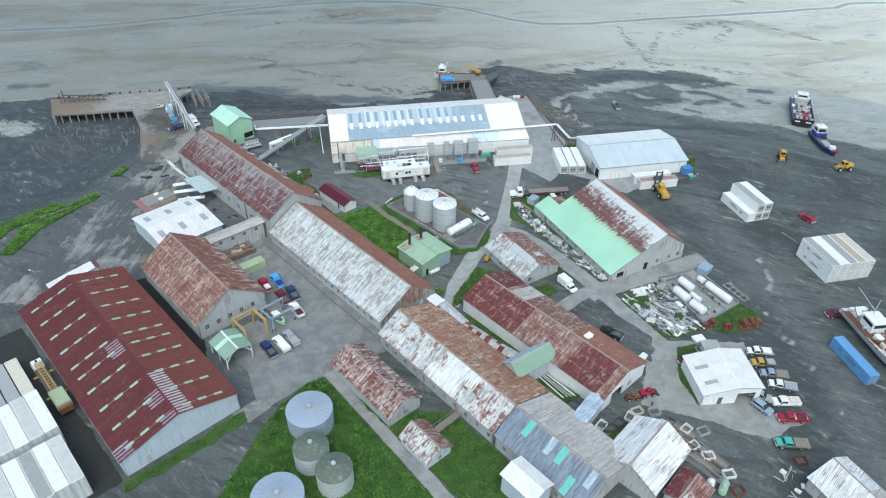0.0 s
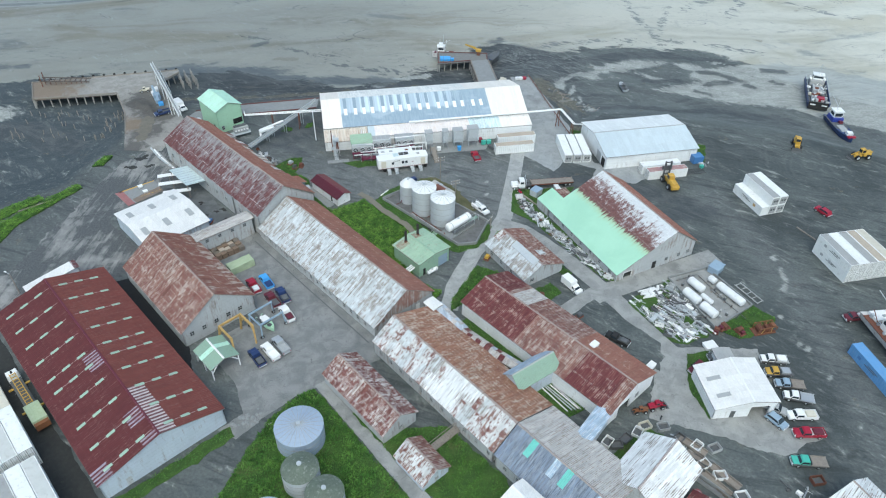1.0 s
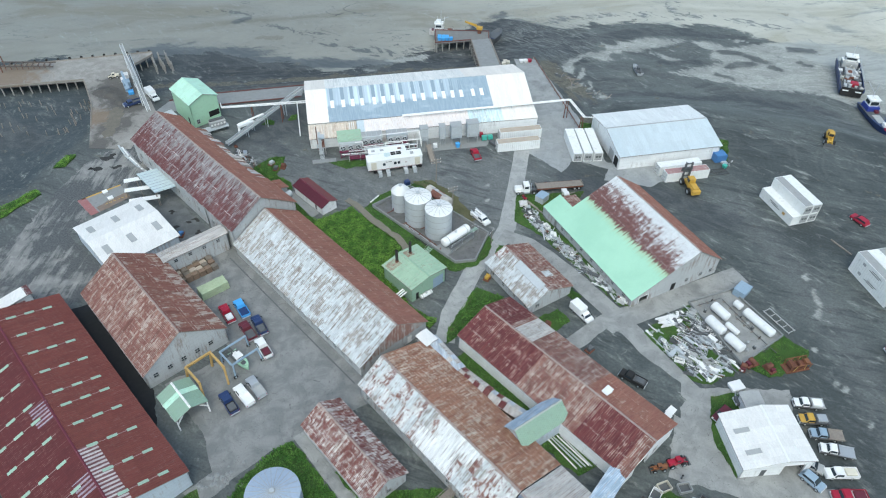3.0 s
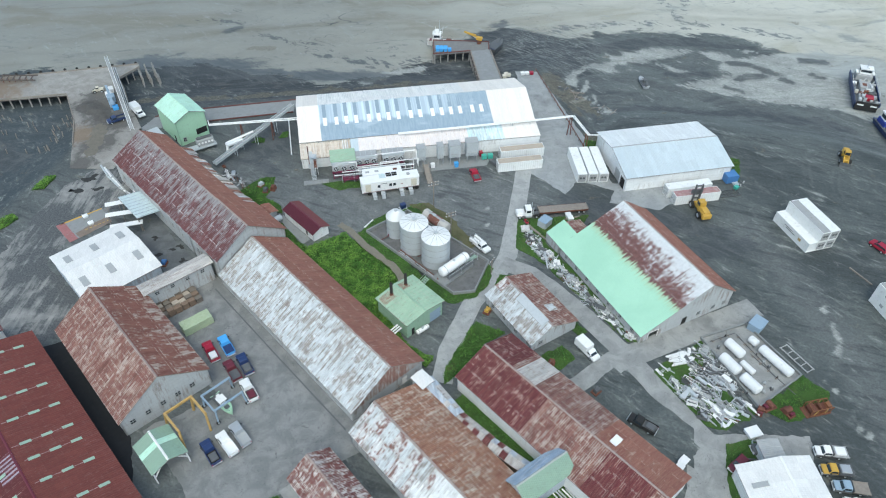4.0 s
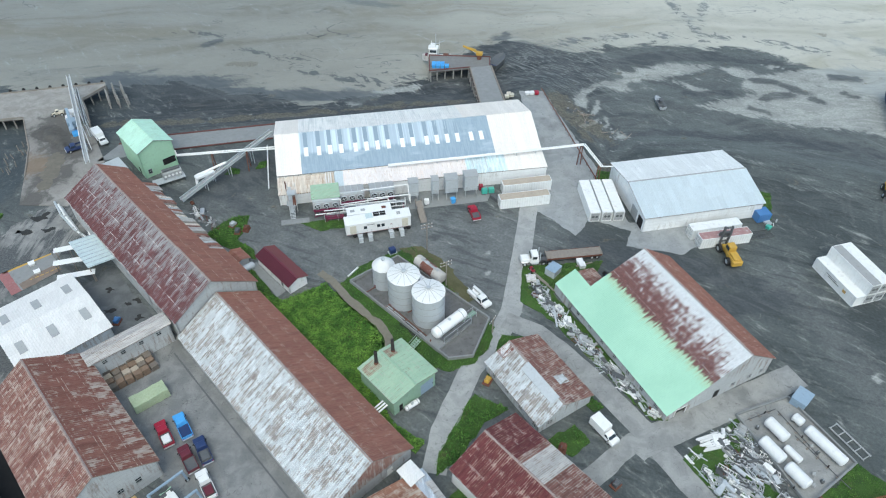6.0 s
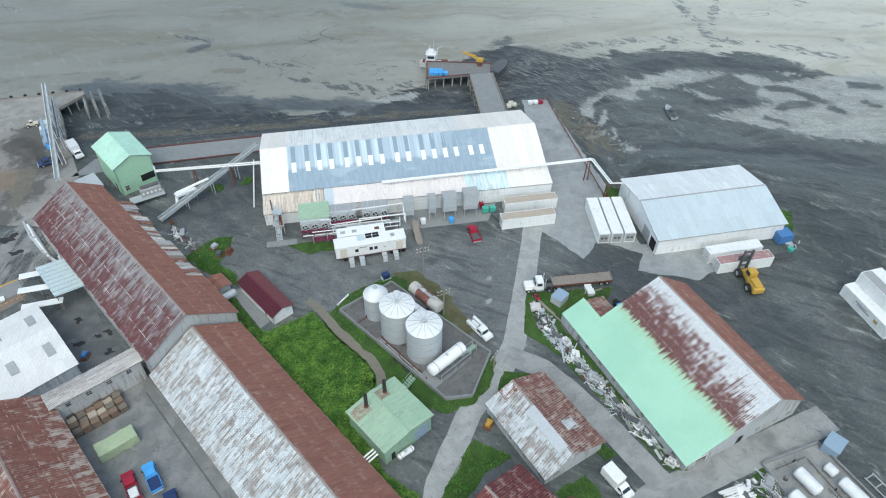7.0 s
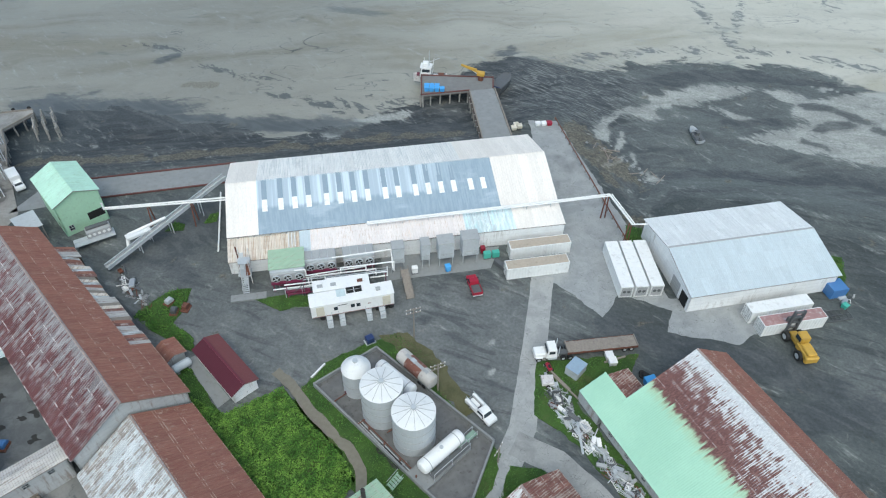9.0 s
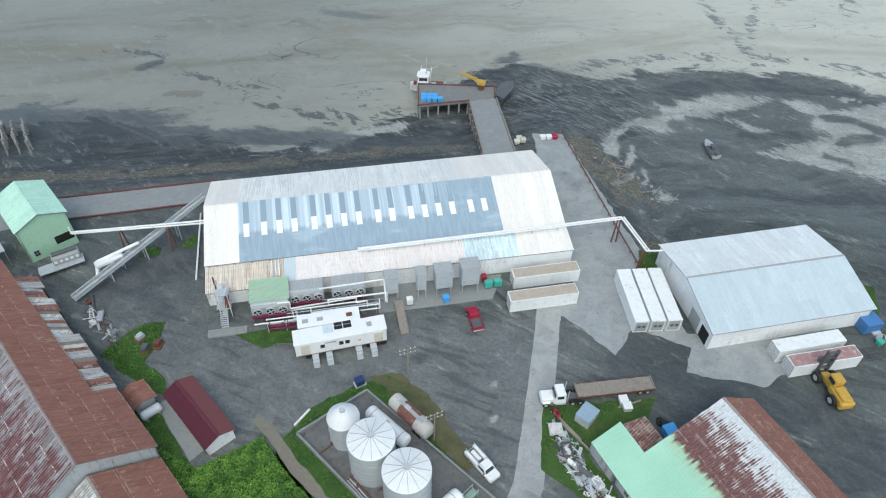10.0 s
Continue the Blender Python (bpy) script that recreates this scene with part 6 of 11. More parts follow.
upright_tank("fuel_tank", "white domed upright fuel tank in a concrete bund", -9.4, 164.8, 2.3, 5.6, 1.6, "tankgrey", "gaswhite", 0, 2)
upright_tank("fuel_tank", "grey ribbed upright fuel tank with conical roof", -4.9, 160.3, 3.25, 7.6, 0.9, "tankgrey", "gaswhite", 13, 4)
upright_tank("fuel_tank", "grey ribbed upright fuel tank with conical roof", 0.2, 155.9, 3.25, 7.6, 0.9, "tankgrey", "gaswhite", 13, 4)
upright_tank("water_tank", "wide blue-grey steel water tank standing in grass", -25.6, 86.3, 4.55, 4.4, 0.7, "tankblue", "tankblue", 24, 3)
upright_tank("water_tank", "mossy domed steel tank standing in grass", -23.8, 77.4, 3.3, 4.6, 1.3, "tankgrey", "tankmoss", 0, 4)
upright_tank("water_tank", "mossy domed steel tank standing in grass", -18.8, 72.9, 3.35, 4.6, 1.3, "tankgrey", "tankmoss", 0, 4)
upright_tank("water_tank", "wide blue-grey steel water tank standing in grass", -27.9, 67.3, 4.6, 4.4, 0.7, "tankblue", "tankblue", 24, 3)

# concrete bund of the fuel tanks
patch("pavement", [(-16.6, 164.8), (-7.1, 172.6), (8.5, 158.8), (12.4, 155.4), (9, 146), (4.4, 145.2), (-1.5, 150.4)], 0.13, "bundfloor", "stained wet concrete bund floor", "pavement", 0.05, 50)
B_PTS = [(-16.6, 164.8), (-7.1, 172.6), (8.5, 158.8), (12.4, 155.4), (9, 146), (4.4, 145.2), (-16.6, 164.8)]
for a, b in zip(B_PTS, B_PTS[1:]):
    tagged(part("bund_wall", beam((*a, 0.45), (*b, 0.45), 0.3, 0.9), "concrete"), "low concrete bund wall round the tanks", "wall", kind="structure")


def lying_tank(name, label, a, b, r, z, mat, legs=True, group="lying tanks", straps=True, dish=1.0):
    """A cylinder on its side from a to b, with rounded ends and saddles."""
    a, b = Vector((*a, 0)), Vector((*b, 0))
    c, length = (a + b) / 2, (b - a).length
    E = thing(name, c.x, c.y, 0, math.degrees(math.atan2(b.y - a.y, b.x - a.x)), label, "tank", group)
    bm = bmesh.new()
    seg = 20
    prof = [(-length / 2 + dish * q * r, f * r) for q, f in ((0, 0.05), (0.05, 0.5), (0.2, 0.85), (0.45, 1.0))]
    prof = prof + [(-x, q) for x, q in prof[::-1]]
    rings = [[bm.verts.new((x, q * math.cos(6.2832 * k / seg), z + q * math.sin(6.2832 * k / seg))) for k in range(seg)] for x, q in prof]
    for p, q in zip(rings, rings[1:]):
        for k in range(seg):
            bm.faces.new((p[k], p[(k + 1) % seg], q[(k + 1) % seg], q[k]))
    bm.faces.new(rings[0][::-1])
    bm.faces.new(rings[-1])
    bmesh.ops.recalc_face_normals(bm, faces=bm.faces)
    part("shell", bm, mat, E)
    if legs:
        for x in (-length * 0.3, length * 0.3):
            part("saddle", box(x - 0.2, x + 0.2, -r * 0.75, r * 0.75, 0, z - r * 0.55), "concrete", E)
    if straps:
        part("manhole", rod((0, 0, z + r * 0.95), (0, 0, z + r + 0.18), 0.3, seg=10), "zinc", E)
    for x in (-length * 0.34, length * 0.34) if straps else ():
        bm = bmesh.new()
        bmesh.ops.create_cone(bm, cap_ends=True, segments=seg, radius1=r + 0.03, radius2=r + 0.03, depth=0.12, matrix=Matrix.Translation((x, 0, z)) @ pose(0, 0, 0, 0, 90, 0))
        part("strap", bm, "greypaint", E)
    return E


lying_tank("fuel_tank", "white lying fuel tank on a steel stand", (1.4, 149.6), (7.4, 155.6), 1.15, 2.1, "white")
lying_tank("fuel_tank", "white lying tank behind the upright tanks", (-6.4, 168.6), (-0.2, 163.2), 1.1, 1.5, "white")
tt = lying_tank("tank_trailer", "rusty white tank trailer beside the bund", (-2.8, 170.4), (3.0, 164.6), 1.25, 2.0, "rusttank", straps=False, dish=0.5)
part("rusted_band", rod((-1.9, 0, 2.0), (1.5, 0, 2.0), 1.275, seg=20), "flakerust", tt, "badly rusted middle of the shell")
part("valve_box", box(-1.2, -0.3, -0.35, 0.35, 3.2, 3.5, bevel=0.05), "zinc", tt)
part("walkway", box(-2.6, 2.6, -0.28, 0.28, 3.22, 3.28), "greypaint", tt)
for q in (-2.2, 1.6, 2.6):
    for v in (-0.9, 0.9):
        part("wheel", rod((q, v - 0.15, 0.45), (q, v + 0.15, 0.45), 0.45, seg=14), "black", tt)
for a, b, r in (((60.2, 133.3), (62.8, 128.8), 1.15), ((58.0, 129.5), (60.8, 124.7), 1.2), ((61.8, 128.2), (63.8, 124.9), 0.75), ((60.7, 124.7), (63.4, 120.3), 1.2), ((65.4, 134.2), (66.7, 132.2), 0.9), ((66.5, 132.0), (71.2, 124.3), 1.1)):
    a, b = [tuple(Vector(a).lerp(Vector(b), f)) for f in (0.07, 0.93)]
    lying_tank("gas_tank", "white lying gas tank on a concrete pad", a, b, r * 0.88, r * 0.88 + 0.3, "gaswhite", straps=False, dish=0.75)
patch("pavement", [(55.7, 134.4), (66.2, 138.4), (73.2, 125.4), (62.4, 117.8)], 0.12, "lane", "concrete pad with low walls round the gas tanks", "pavement", 0.05, 51)
G_PTS = [(55.7, 134.4), (66.2, 138.4), (73.2, 125.4), (62.4, 117.8), (55.7, 134.4)]
for a, b in zip(G_PTS, G_PTS[1:]):
    tagged(part("pad_wall", beam((*a, 0.35), (*b, 0.35), 0.3, 0.7), "concrete"), "low concrete wall round the gas tanks", "wall", kind="structure")


for (ax, ay), (bx, by) in (((57.4, 133.4), (63.2, 135.8)), ((63.4, 135.4), (67.4, 126.6)), ((64.8, 130.4), (70.4, 120.8)), ((59.2, 123.6), (62.2, 118.8))):
    ln = math.hypot(bx - ax, by - ay)
    E = thing("pad_pipe", ax, ay, 0.13, math.degrees(math.atan2(by - ay, bx - ax)), "dark gas pipe run along the concrete pad", "pipe", "pad pipes")
    part("pipe", rod((0, 0, 0.22), (ln, 0, 0.22), 0.07, seg=8), "darkgrey", E)
    for k in range(int(ln / 2)):
        part("foot", box(0.5 + 2 * k, 0.8 + 2 * k, -0.3, 0.3, 0, 0.16), "wood", E)
    part("valve", rod((ln * 0.6, 0, 0.2), (ln * 0.6, 0, 0.75), 0.13, seg=8), "sooty", E)
for k, (x, y) in enumerate(((66.8, 128.4), (67.4, 127.2), (65.2, 123.2), (66.2, 122.0), (64.4, 121.2), (58.6, 131.8))):
    E = thing("meter_box", x, y, 0.13, 30 * k, "small dark gas regulator on the pad", "regulator", "gas regulators")
    part("casing", box(-0.3, 0.3, -0.25, 0.25, 0, 0.6, bevel=0.04), "darkgrey" if k % 2 else "greypaint", E)
    part("stem", rod((0, 0, 0.6), (0, 0, 0.95), 0.07, seg=8), "zinc", E)


# ---- shipping containers ----
def container(label, x, y, z, rz, mat="boxwhite", roof="boxwhite", length=12.2, w=2.44, h=2.75, group="shipping containers", unit=False, bars=""):
    """x, y: the middle of its floor; the long side runs along rz."""
    E = thing("shipping_container", x, y, z, rz, label, "container", group)
    key = ("container", mat, length, h)
    if key not in OPENINGS:
        bm = bmesh.new()
        n = int(length / 0.6)
        for s in (-1, 1):
            lo, hi = [], []
            for i in range(n * 4 + 1):
                u = -length / 2 + 0.1 + (length - 0.2) * i / (n * 4)
                d = 0.0 if i % 4 in (0, 1) else 0.05
                lo.append(bm.verts.new((u, s * (w / 2 - d), 0.15)))
                hi.append(bm.verts.new((u, s * (w / 2 - d), h - 0.1)))
            for i in range(n * 4):
                f = (lo[i], lo[i + 1], hi[i + 1], hi[i])
                bm.faces.new(f if s < 0 else f[::-1])
        box(-length / 2 + 0.1, length / 2 - 0.1, -w / 2 + 0.07, w / 2 - 0.07, 0.1, h - 0.08, bm)
        fr = bmesh.new()
        for sx in (-1, 1):
            for sy in (-1, 1):
                cx, cy = sx * (length / 2 - 0.07), sy * (w / 2 - 0.07)
                box(cx - 0.08, cx + 0.08, cy - 0.08, cy + 0.08, 0, h, fr)
        for zz in (0.08, h - 0.06):
            for sy in (-1, 1):
                box(-length / 2 + 0.1, length / 2 - 0.1, sy * (w / 2 - 0.06) - 0.07, sy * (w / 2 - 0.06) + 0.07, zz - 0.07, zz + 0.07, fr)
            for sx in (-1, 1):
                box(sx * (length / 2 - 0.07) - 0.08, sx * (length / 2 - 0.07) + 0.08, -w / 2 + 0.1, w / 2 - 0.1, zz - 0.07, zz + 0.07, fr)
        dr = box(-length / 2 - 0.01, -length / 2 + 0.09, 0.05, w / 2 - 0.24, 0.26, h - 0.24)
        rd = rod((-length / 2 - 0.04, 0.3, 0.2), (-length / 2 - 0.04, 0.3, h - 0.2), 0.035, seg=6)
        rod((-length / 2 - 0.04, 0.75, 0.2), (-length / 2 - 0.04, 0.75, h - 0.2), 0.035, rd, 6)
        box(-length / 2 - 0.06, -length / 2 - 0.02, 0.22, 0.86, 1.1, 1.18, rd)
        # dark plate added behind the doors so that their gaps read dark
        gap = box(-length / 2 + 0.04, -length / 2 + 0.11, -w / 2 + 0.15, w / 2 - 0.15, 0.15, h - 0.13)
        OPENINGS[key] = (mesh_of("body", bm, mat), mesh_of("frame", fr, mat), mesh_of("door", dr, mat), mesh_of("lock_rod", rd, "greypaint"), mesh_of("door_seal", gap, "sooty"))
    body, fr, dr, rd, gap = OPENINGS[key]
    share("door_seal", gap, Matrix(), E)
    share("body", body, Matrix(), E)
    share("frame", fr, Matrix(), E)
    for m in (Matrix(), pose(0, -w / 2 + 0.19, 0)):
        share("lock_rod", rd, Matrix(), share("door", dr, m, E))
    rk = ("croof", roof, length)
    if rk not in OPENINGS:
        bm = box(-length / 2 + 0.12, length / 2 - 0.12, -w / 2 + 0.1, w / 2 - 0.1, -0.06, 0.0)
        for i in range(int(length / 1.2)):
            u = -length / 2 + 0.8 + i * 1.2
            box(u, u + 0.5, -w / 2 + 0.25, w / 2 - 0.25, 0.0, 0.025, bm)
        OPENINGS[rk] = mesh_of("roof", bm, roof)
    share("roof", OPENINGS[rk], pose(0, 0, h), E)
    if bars:
        for u0, u1, zz, m in ((-2.4, 0.6, 1.75, "darkgrey"), (-1.8, 1.4, 1.35, "darkgrey"), (2.6, 3.5, 1.2, bars)):
            for v in (-w / 2, w / 2):
                part("lettering_bar", box(u0, u1, v - 0.02, v + 0.02, zz, zz + (0.16 if m == "darkgrey" else 0.7)), m, E)
    if unit:
        u = part("cooling_unit", box(length / 2 - 0.05, length / 2 + 0.05, -0.95, 0.95, 0.3, h - 0.3), "greypaint", E)
        for yy in (-0.4, 0.4):
            part("fan", rod((length / 2 + 0.04, yy, 1.5), (length / 2 + 0.09, yy, 1.5), 0.33, seg=16), "darkgrey", u)
    return E


# stacks in the gravel yard
A2 = 103.0
tops = ["boxcream", "tan", "boxgrey", "boxwhite", "boxgrey"]
for lv in range(2):
    for i in range(5):
        cx, cy = along(98.5, 134.3, A2, 6.1, -(i * 2.54 + 1.25))
        container("white shipping container in a stack of ten", cx, cy, lv * 2.79, A2, roof=("boxwhite" if lv == 0 else tops[4 - i]), bars="greypaint" if i == 0 else "")
A3 = 107.5
for i in range(3):
    for lv in range(1 if i == 0 else 2):
        cx, cy = along(87.3, 161.0, A3, 6.1, -(i * 2.5 + 1.25))
        container("white refrigerated container in a small stack", cx, cy, lv * 2.79, A3 + 180, roof=("boxgrey" if i == 1 else "boxwhite"), unit=(i > 0), bars="oldyellow" if i == 0 else "")
for i in range(3):
    cx, cy = along(36.6, 185.9, 95.5, 6.1, -(i * 2.85 + 1.25))
    container("white refrigerated container beside the white store", cx, cy, 0.05, 95.5 + 180, unit=True)
for u, v in ((57.3, 13.5), (59.3, 8.3)):
    container("white container with dusty tan roof at the plant wall", *at_front(u, v), 0.05, WA, roof="tan")
container("white container at the store wall", 64.6, 183.0, 0.05, 13)
container("white container with worn pink and white roof", 65.9, 179.9, 0.05, 12, roof="wornpink")
for j, (ax, ay) in enumerate(((-62.2, 69.6), (-71.8, 80.1))):
    for i in range(8):
        for lv in range(2):
            cx, cy = along(ax, ay, 134.0, 6.1 + 0.12 * math.sin(2.1 * i + j), i * 2.56 + 1.24)
            container("white and grey containers stacked two high", cx, cy, lv * 2.64, 134.0, roof=((("boxpale", "boxwhite", "boxgrey", "boxwhite"), ("boxwhite", "boxpale", "boxwhite", "boxpale"))[j][i % 4]), h=2.6)
for i in range(3):
    cx, cy = along(-82.4, 91.0, 134.0, 6.1, i * 2.7 + 1.3)
    container("weathered grey container behind the stacks", cx, cy, 0, 134.0, mat="cream" if i == 0 else "greypaint", roof="cream" if i == 0 else "greypaint", h=2.6)
container("bright blue container beside the stored boat", 92.0, 105.9, 0, 102, mat="boxblue", roof="boxblue", length=12.2, bars="blue")

# pipes and catwalk inside the bund
E = thing("bund_pipes", -2.0, 152.6, 0.13, 135, "grey fuel pipes along the tank feet", "pipe")
for k in range(3):
    part("pipe", rod((-6.5, 0.4 * k, 0.35), (8.5, 0.4 * k, 0.35), 0.09, seg=8), "zinc" if k else "rust", E)
for k in range(4):
    part("stand", box(-6.0 + 4.4 * k, -5.8 + 4.4 * k, -0.3, 1.1, 0, 0.26), "concrete", E)
    part("valve", rod((-4.4 + 3.6 * k, 0.4, 0.35), (-4.4 + 3.6 * k, 0.4, 0.9), 0.14, seg=8), "rust", E)
E = thing("catwalk", 5.6, 151.4, 0.13, 45, "grey steel catwalk beside the lying tank", "walkway")
part("grating", box(-3.6, 4.2, -0.5, 0.5, 1.2, 1.28), "darkgrey", E)
for u in (-3.4, 0.2, 4.0):
    for v in (-0.45, 0.45):
        part("post", beam((u, v, 0), (u, v, 2.2), 0.07, 0.07), "zinc", E)
for v in (-0.45, 0.45):
    part("hand_rail", rod((-3.5, v, 2.2), (4.1, v, 2.2), 0.04, seg=6), "zinc", E)

pts = [along(-3.4, 152.6, 135, 2.6 * math.cos(a), 0.9 * math.sin(a) + 0.3 * math.sin(3 * a)) for a in [0.4 * q for q in range(16)]]
patch("puddle", pts, 0.15, "darkgravel", "dark oily puddle on the bund floor", "puddle", 0.2, 71, 0.02)
E = thing("tank_plinth", 4.4, 152.0, 0.13, 46, "low concrete plinth under the lying fuel tank", "plinth")
part("slab", box(-5.2, 4.6, -1.9, 2.1, 0, 0.5, bevel=0.04), "concrete", E)
E = thing("bund_step", -1.7, 148.9, 0.1, 45, "green steel steps over the bund wall", "steps")
for k in range(5):
    part("tread", box(-1.8 + 0.42 * k, -1.45 + 0.42 * k, -0.55, 0.55, 0.22 + 0.2 * k, 0.27 + 0.2 * k), "wall_sage", E)
for v in (-0.6, 0.6):
    part("stringer", beam((-1.9, v, 0.1), (0.4, v, 1.15), 0.07, 0.2), "wall_sage", E)
    part("hand_rail", rod((-1.8, v, 1.1), (0.4, v, 2.1), 0.035, seg=6), "zinc", E)
E = thing("bund_crossing", 8.2, 155.2, 0.13, 46, "grey green steel gangway over the bund wall", "walkway")
part("grating", box(-1.9, 1.9, -0.5, 0.5, 0.95, 1.03), "roof_linkgreen", E)
for u in (-1.8, 0, 1.8):
    for v in (-0.55, 0.55):
        part("post", beam((u, v, 0), (u, v, 1.95), 0.07, 0.07), "zinc", E)
for v in (-0.55, 0.55):
    part("hand_rail", rod((-1.9, v, 1.95), (1.9, v, 1.95), 0.04, seg=6), "zinc", E)
for (ax, ay), (bx, by) in (((-13.0, 161.6), (-8.6, 165.6)), ((-8.8, 157.6), (-5.6, 160.4)), ((-4.0, 156.4), (-1.6, 158.2))):
    E = thing("branch_pipe", ax, ay, 0.13, math.degrees(math.atan2(by - ay, bx - ax)), "rusty pipe from the manifold to a tank foot", "pipe", "branch pipes")
    ln = math.hypot(bx - ax, by - ay)
    part("pipe", rod((0, 0, 0.4), (ln, 0, 0.4), 0.1, seg=8), "rust", E)
    part("valve", rod((ln * 0.4, 0, 0.3), (ln * 0.4, 0, 1.0), 0.13, seg=8), "maroon", E)
    part("foot", box(ln * 0.4 - 0.2, ln * 0.4 + 0.2, -0.2, 0.2, 0, 0.32), "concrete", E)

# ---- docks and piers ----
M["greypile"] = plain("weathered_grey_pile", (0.30, 0.29, 0.27), 0.9, vary=0.3, dirty=0.4)
PILE = mesh_of("timber_post", rod((0, 0, -7), (0, 0, 0), 0.22, seg=8), "greypile")


def dock(name, label, pts, edges, kerb="kerbred", top=0.12, step=2.6, deck="deck"):
    """A timber deck on piles. edges: which sides carry piles and a kerb beam."""
    E = thing(name, pts[0][0], pts[0][1], 0, 0, label, "dock")
    o = Vector((*pts[0], 0))
    loc = [(x - o.x, y - o.y) for x, y in pts]
    bm = prism(loc, top - 0.4, top)
    bmesh.ops.triangulate(bm, faces=[f for f in bm.faces if len(f.verts) > 4])
    part("deck", bm, deck, E)
    n = len(loc)
    for i in edges:
        a, b = Vector((*loc[i], 0)), Vector((*loc[(i + 1) % n], 0))
        k = max(1, int((b - a).length / step))
        inw = (b - a).normalized().cross(Vector((0, 0, -1))) * 0.5
        part("kerb", beam(a + inw * 0.4 + Vector((0, 0, top + 0.14)), b + inw * 0.4 + Vector((0, 0, top + 0.14)), 0.3, 0.28), kerb, E)
        part("cap_beam", beam(a + inw + Vector((0, 0, top - 0.62)), b + inw + Vector((0, 0, top - 0.62)), 0.35, 0.4), "pile", E)
        for j in range(k + 1):
            p = a.lerp(b, j / k) + inw
            share("timber_post", PILE, pose(p.x, p.y, top - 0.4, rng.uniform(-2, 2), rng.uniform(-2, 2)), E)
    return E


M["pinkpaint"] = plain("faded_red_paint", (0.30, 0.13, 0.13), 0.8, vary=0.25, dirt=(0.3, 0.28, 0.26), dirty=0.6)
M["deck"] = plain("worn_grey_deck", (0.185, 0.185, 0.182), 0.9, vary=0.2, dirty=0.35, grain=0.8)
M["deckpale"] = plain("pale_concrete_deck", (0.235, 0.245, 0.248), 0.9, vary=0.2, dirty=0.3, grain=0.8)
dock("old_dock", "old grey dock on timber piles with tyre fenders", [(-146.7, 230.8), (-140.5, 218.3), (-113.9, 224.0), (-105.9, 210), (-101.3, 198), (-97.5, 187.5), (-86, 187.5), (-84, 205), (-93.8, 221), (-97.8, 228.6), (-101.4, 234.3), (-97.6, 241.5), (-98.6, 243.6)], (0, 1, 2, 3, 8, 9, 10, 12), "wood", deck="dockdeck")
part_me = mesh_of("fender", rod((0, -0.15, 0), (0, 0.15, 0), 0.42, seg=14), "black")
for i in range(14):
    f = i / 13
    E = share("fender", part_me, pose(-144.5 + 45 * f, 232.3 + 11.4 * f, 0.35, 0, 0, 14))
    tagged(E, "black tyre fender on the dock edge", "fender", "tyre fenders")
for k in range(3):
    for i in range(8):
        f = i / 7
        x, y = -99.6 + 2.4 * k + 5.0 * f + rng.uniform(-0.3, 0.3), 243.6 - 8.2 * f + 0.5 * k + rng.uniform(-0.3, 0.3)
        tagged(share("timber_post", PILE, pose(x, y, 0.5 - rng.uniform(0, 1.0), rng.uniform(-5, 5), rng.uniform(-5, 5))), "bare timber pile of the broken dock end", "pile", "broken dock piles")
    tagged(part("cap_timber", beam((-99.6 + 2.4 * k, 243.6 + 0.5 * k, -0.5), (-94.6 + 2.4 * k, 235.4 + 0.5 * k, -0.5), 0.3, 0.3), "greypile"), "bare grey cap timber of the broken dock end", "timber", "broken dock timbers")
STUB = mesh_of("stump", rod((0, 0, -1.5), (0, 0, 1.6), 0.16, seg=7, r2=0.13), "wood")
for i in range(46):
    x, y = rng.uniform(-140, -104), rng.uniform(196, 216)
    if side_distance(np.array([x]), np.array([y]), LAND, True)[0] > 4:
        z = float(ground_z(np.array([x]), np.array([y]))[0])
        tagged(share("stump", STUB, pose(x, y, z, rng.uniform(-8, 8), rng.uniform(-8, 8))), "rotted timber pile stump in the mud", "stump", "pile stumps")
# frame wreck on the old dock's far end, dark bars standing for deck gaps
E = thing("fish_elevator", -141.5, 227.5, 0.12, 10, "rusted frame with dark bars standing for broken deck gaps", "machine")
for k in range(2):
    part("rail", beam((0, k * 3.0, 2.2), (16, k * 3.0, 1.0), 0.25, 0.3), "pile", E)
    part("post", beam((0.4, k * 3.0, 0), (0.4, k * 3.0, 4.2), 0.22, 0.22), "rust", E)
for k in range(9):
    part("rung", beam((1 + k * 1.7, 0, 2.05 - k * 0.12), (1 + k * 1.7, 3, 2.05 - k * 0.12), 0.35, 0.15), "pile", E)
    part("leg", beam((1 + k * 1.7, 1.5, 0), (1 + k * 1.7, 1.5, 2.0 - k * 0.12), 0.15, 0.15), "rust", E)

dock("wharf", "narrow grey wharf with red kerbs along the beach", [(-86, 205), (-83, 212.5), (-74, 216.6), (-43.5, 223.6), (-43.5, 217.0), (-71, 210.3)], (1, 2, 4), "kerbred", deck="deckpale")
dock("pier_bridge", "grey pier bridge with timber kerbs", [(13.0, 233.5), (9.8, 257), (16.0, 258.6), (19.6, 235.5)], (0, 2), "wood", deck="deckpale")
dock("pier", "timber pier head with red kerb on timber piles", [(-3.4, 264.5), (-3.0, 254.2), (9.8, 257), (16.0, 258.6), (16.2, 264.2)], (0, 1, 3, 4), "kerbred")
rail = thing("dock_rail", 30.6, 244.5, 0, 0, "low rusty timber rail along the dock edge", "railing")
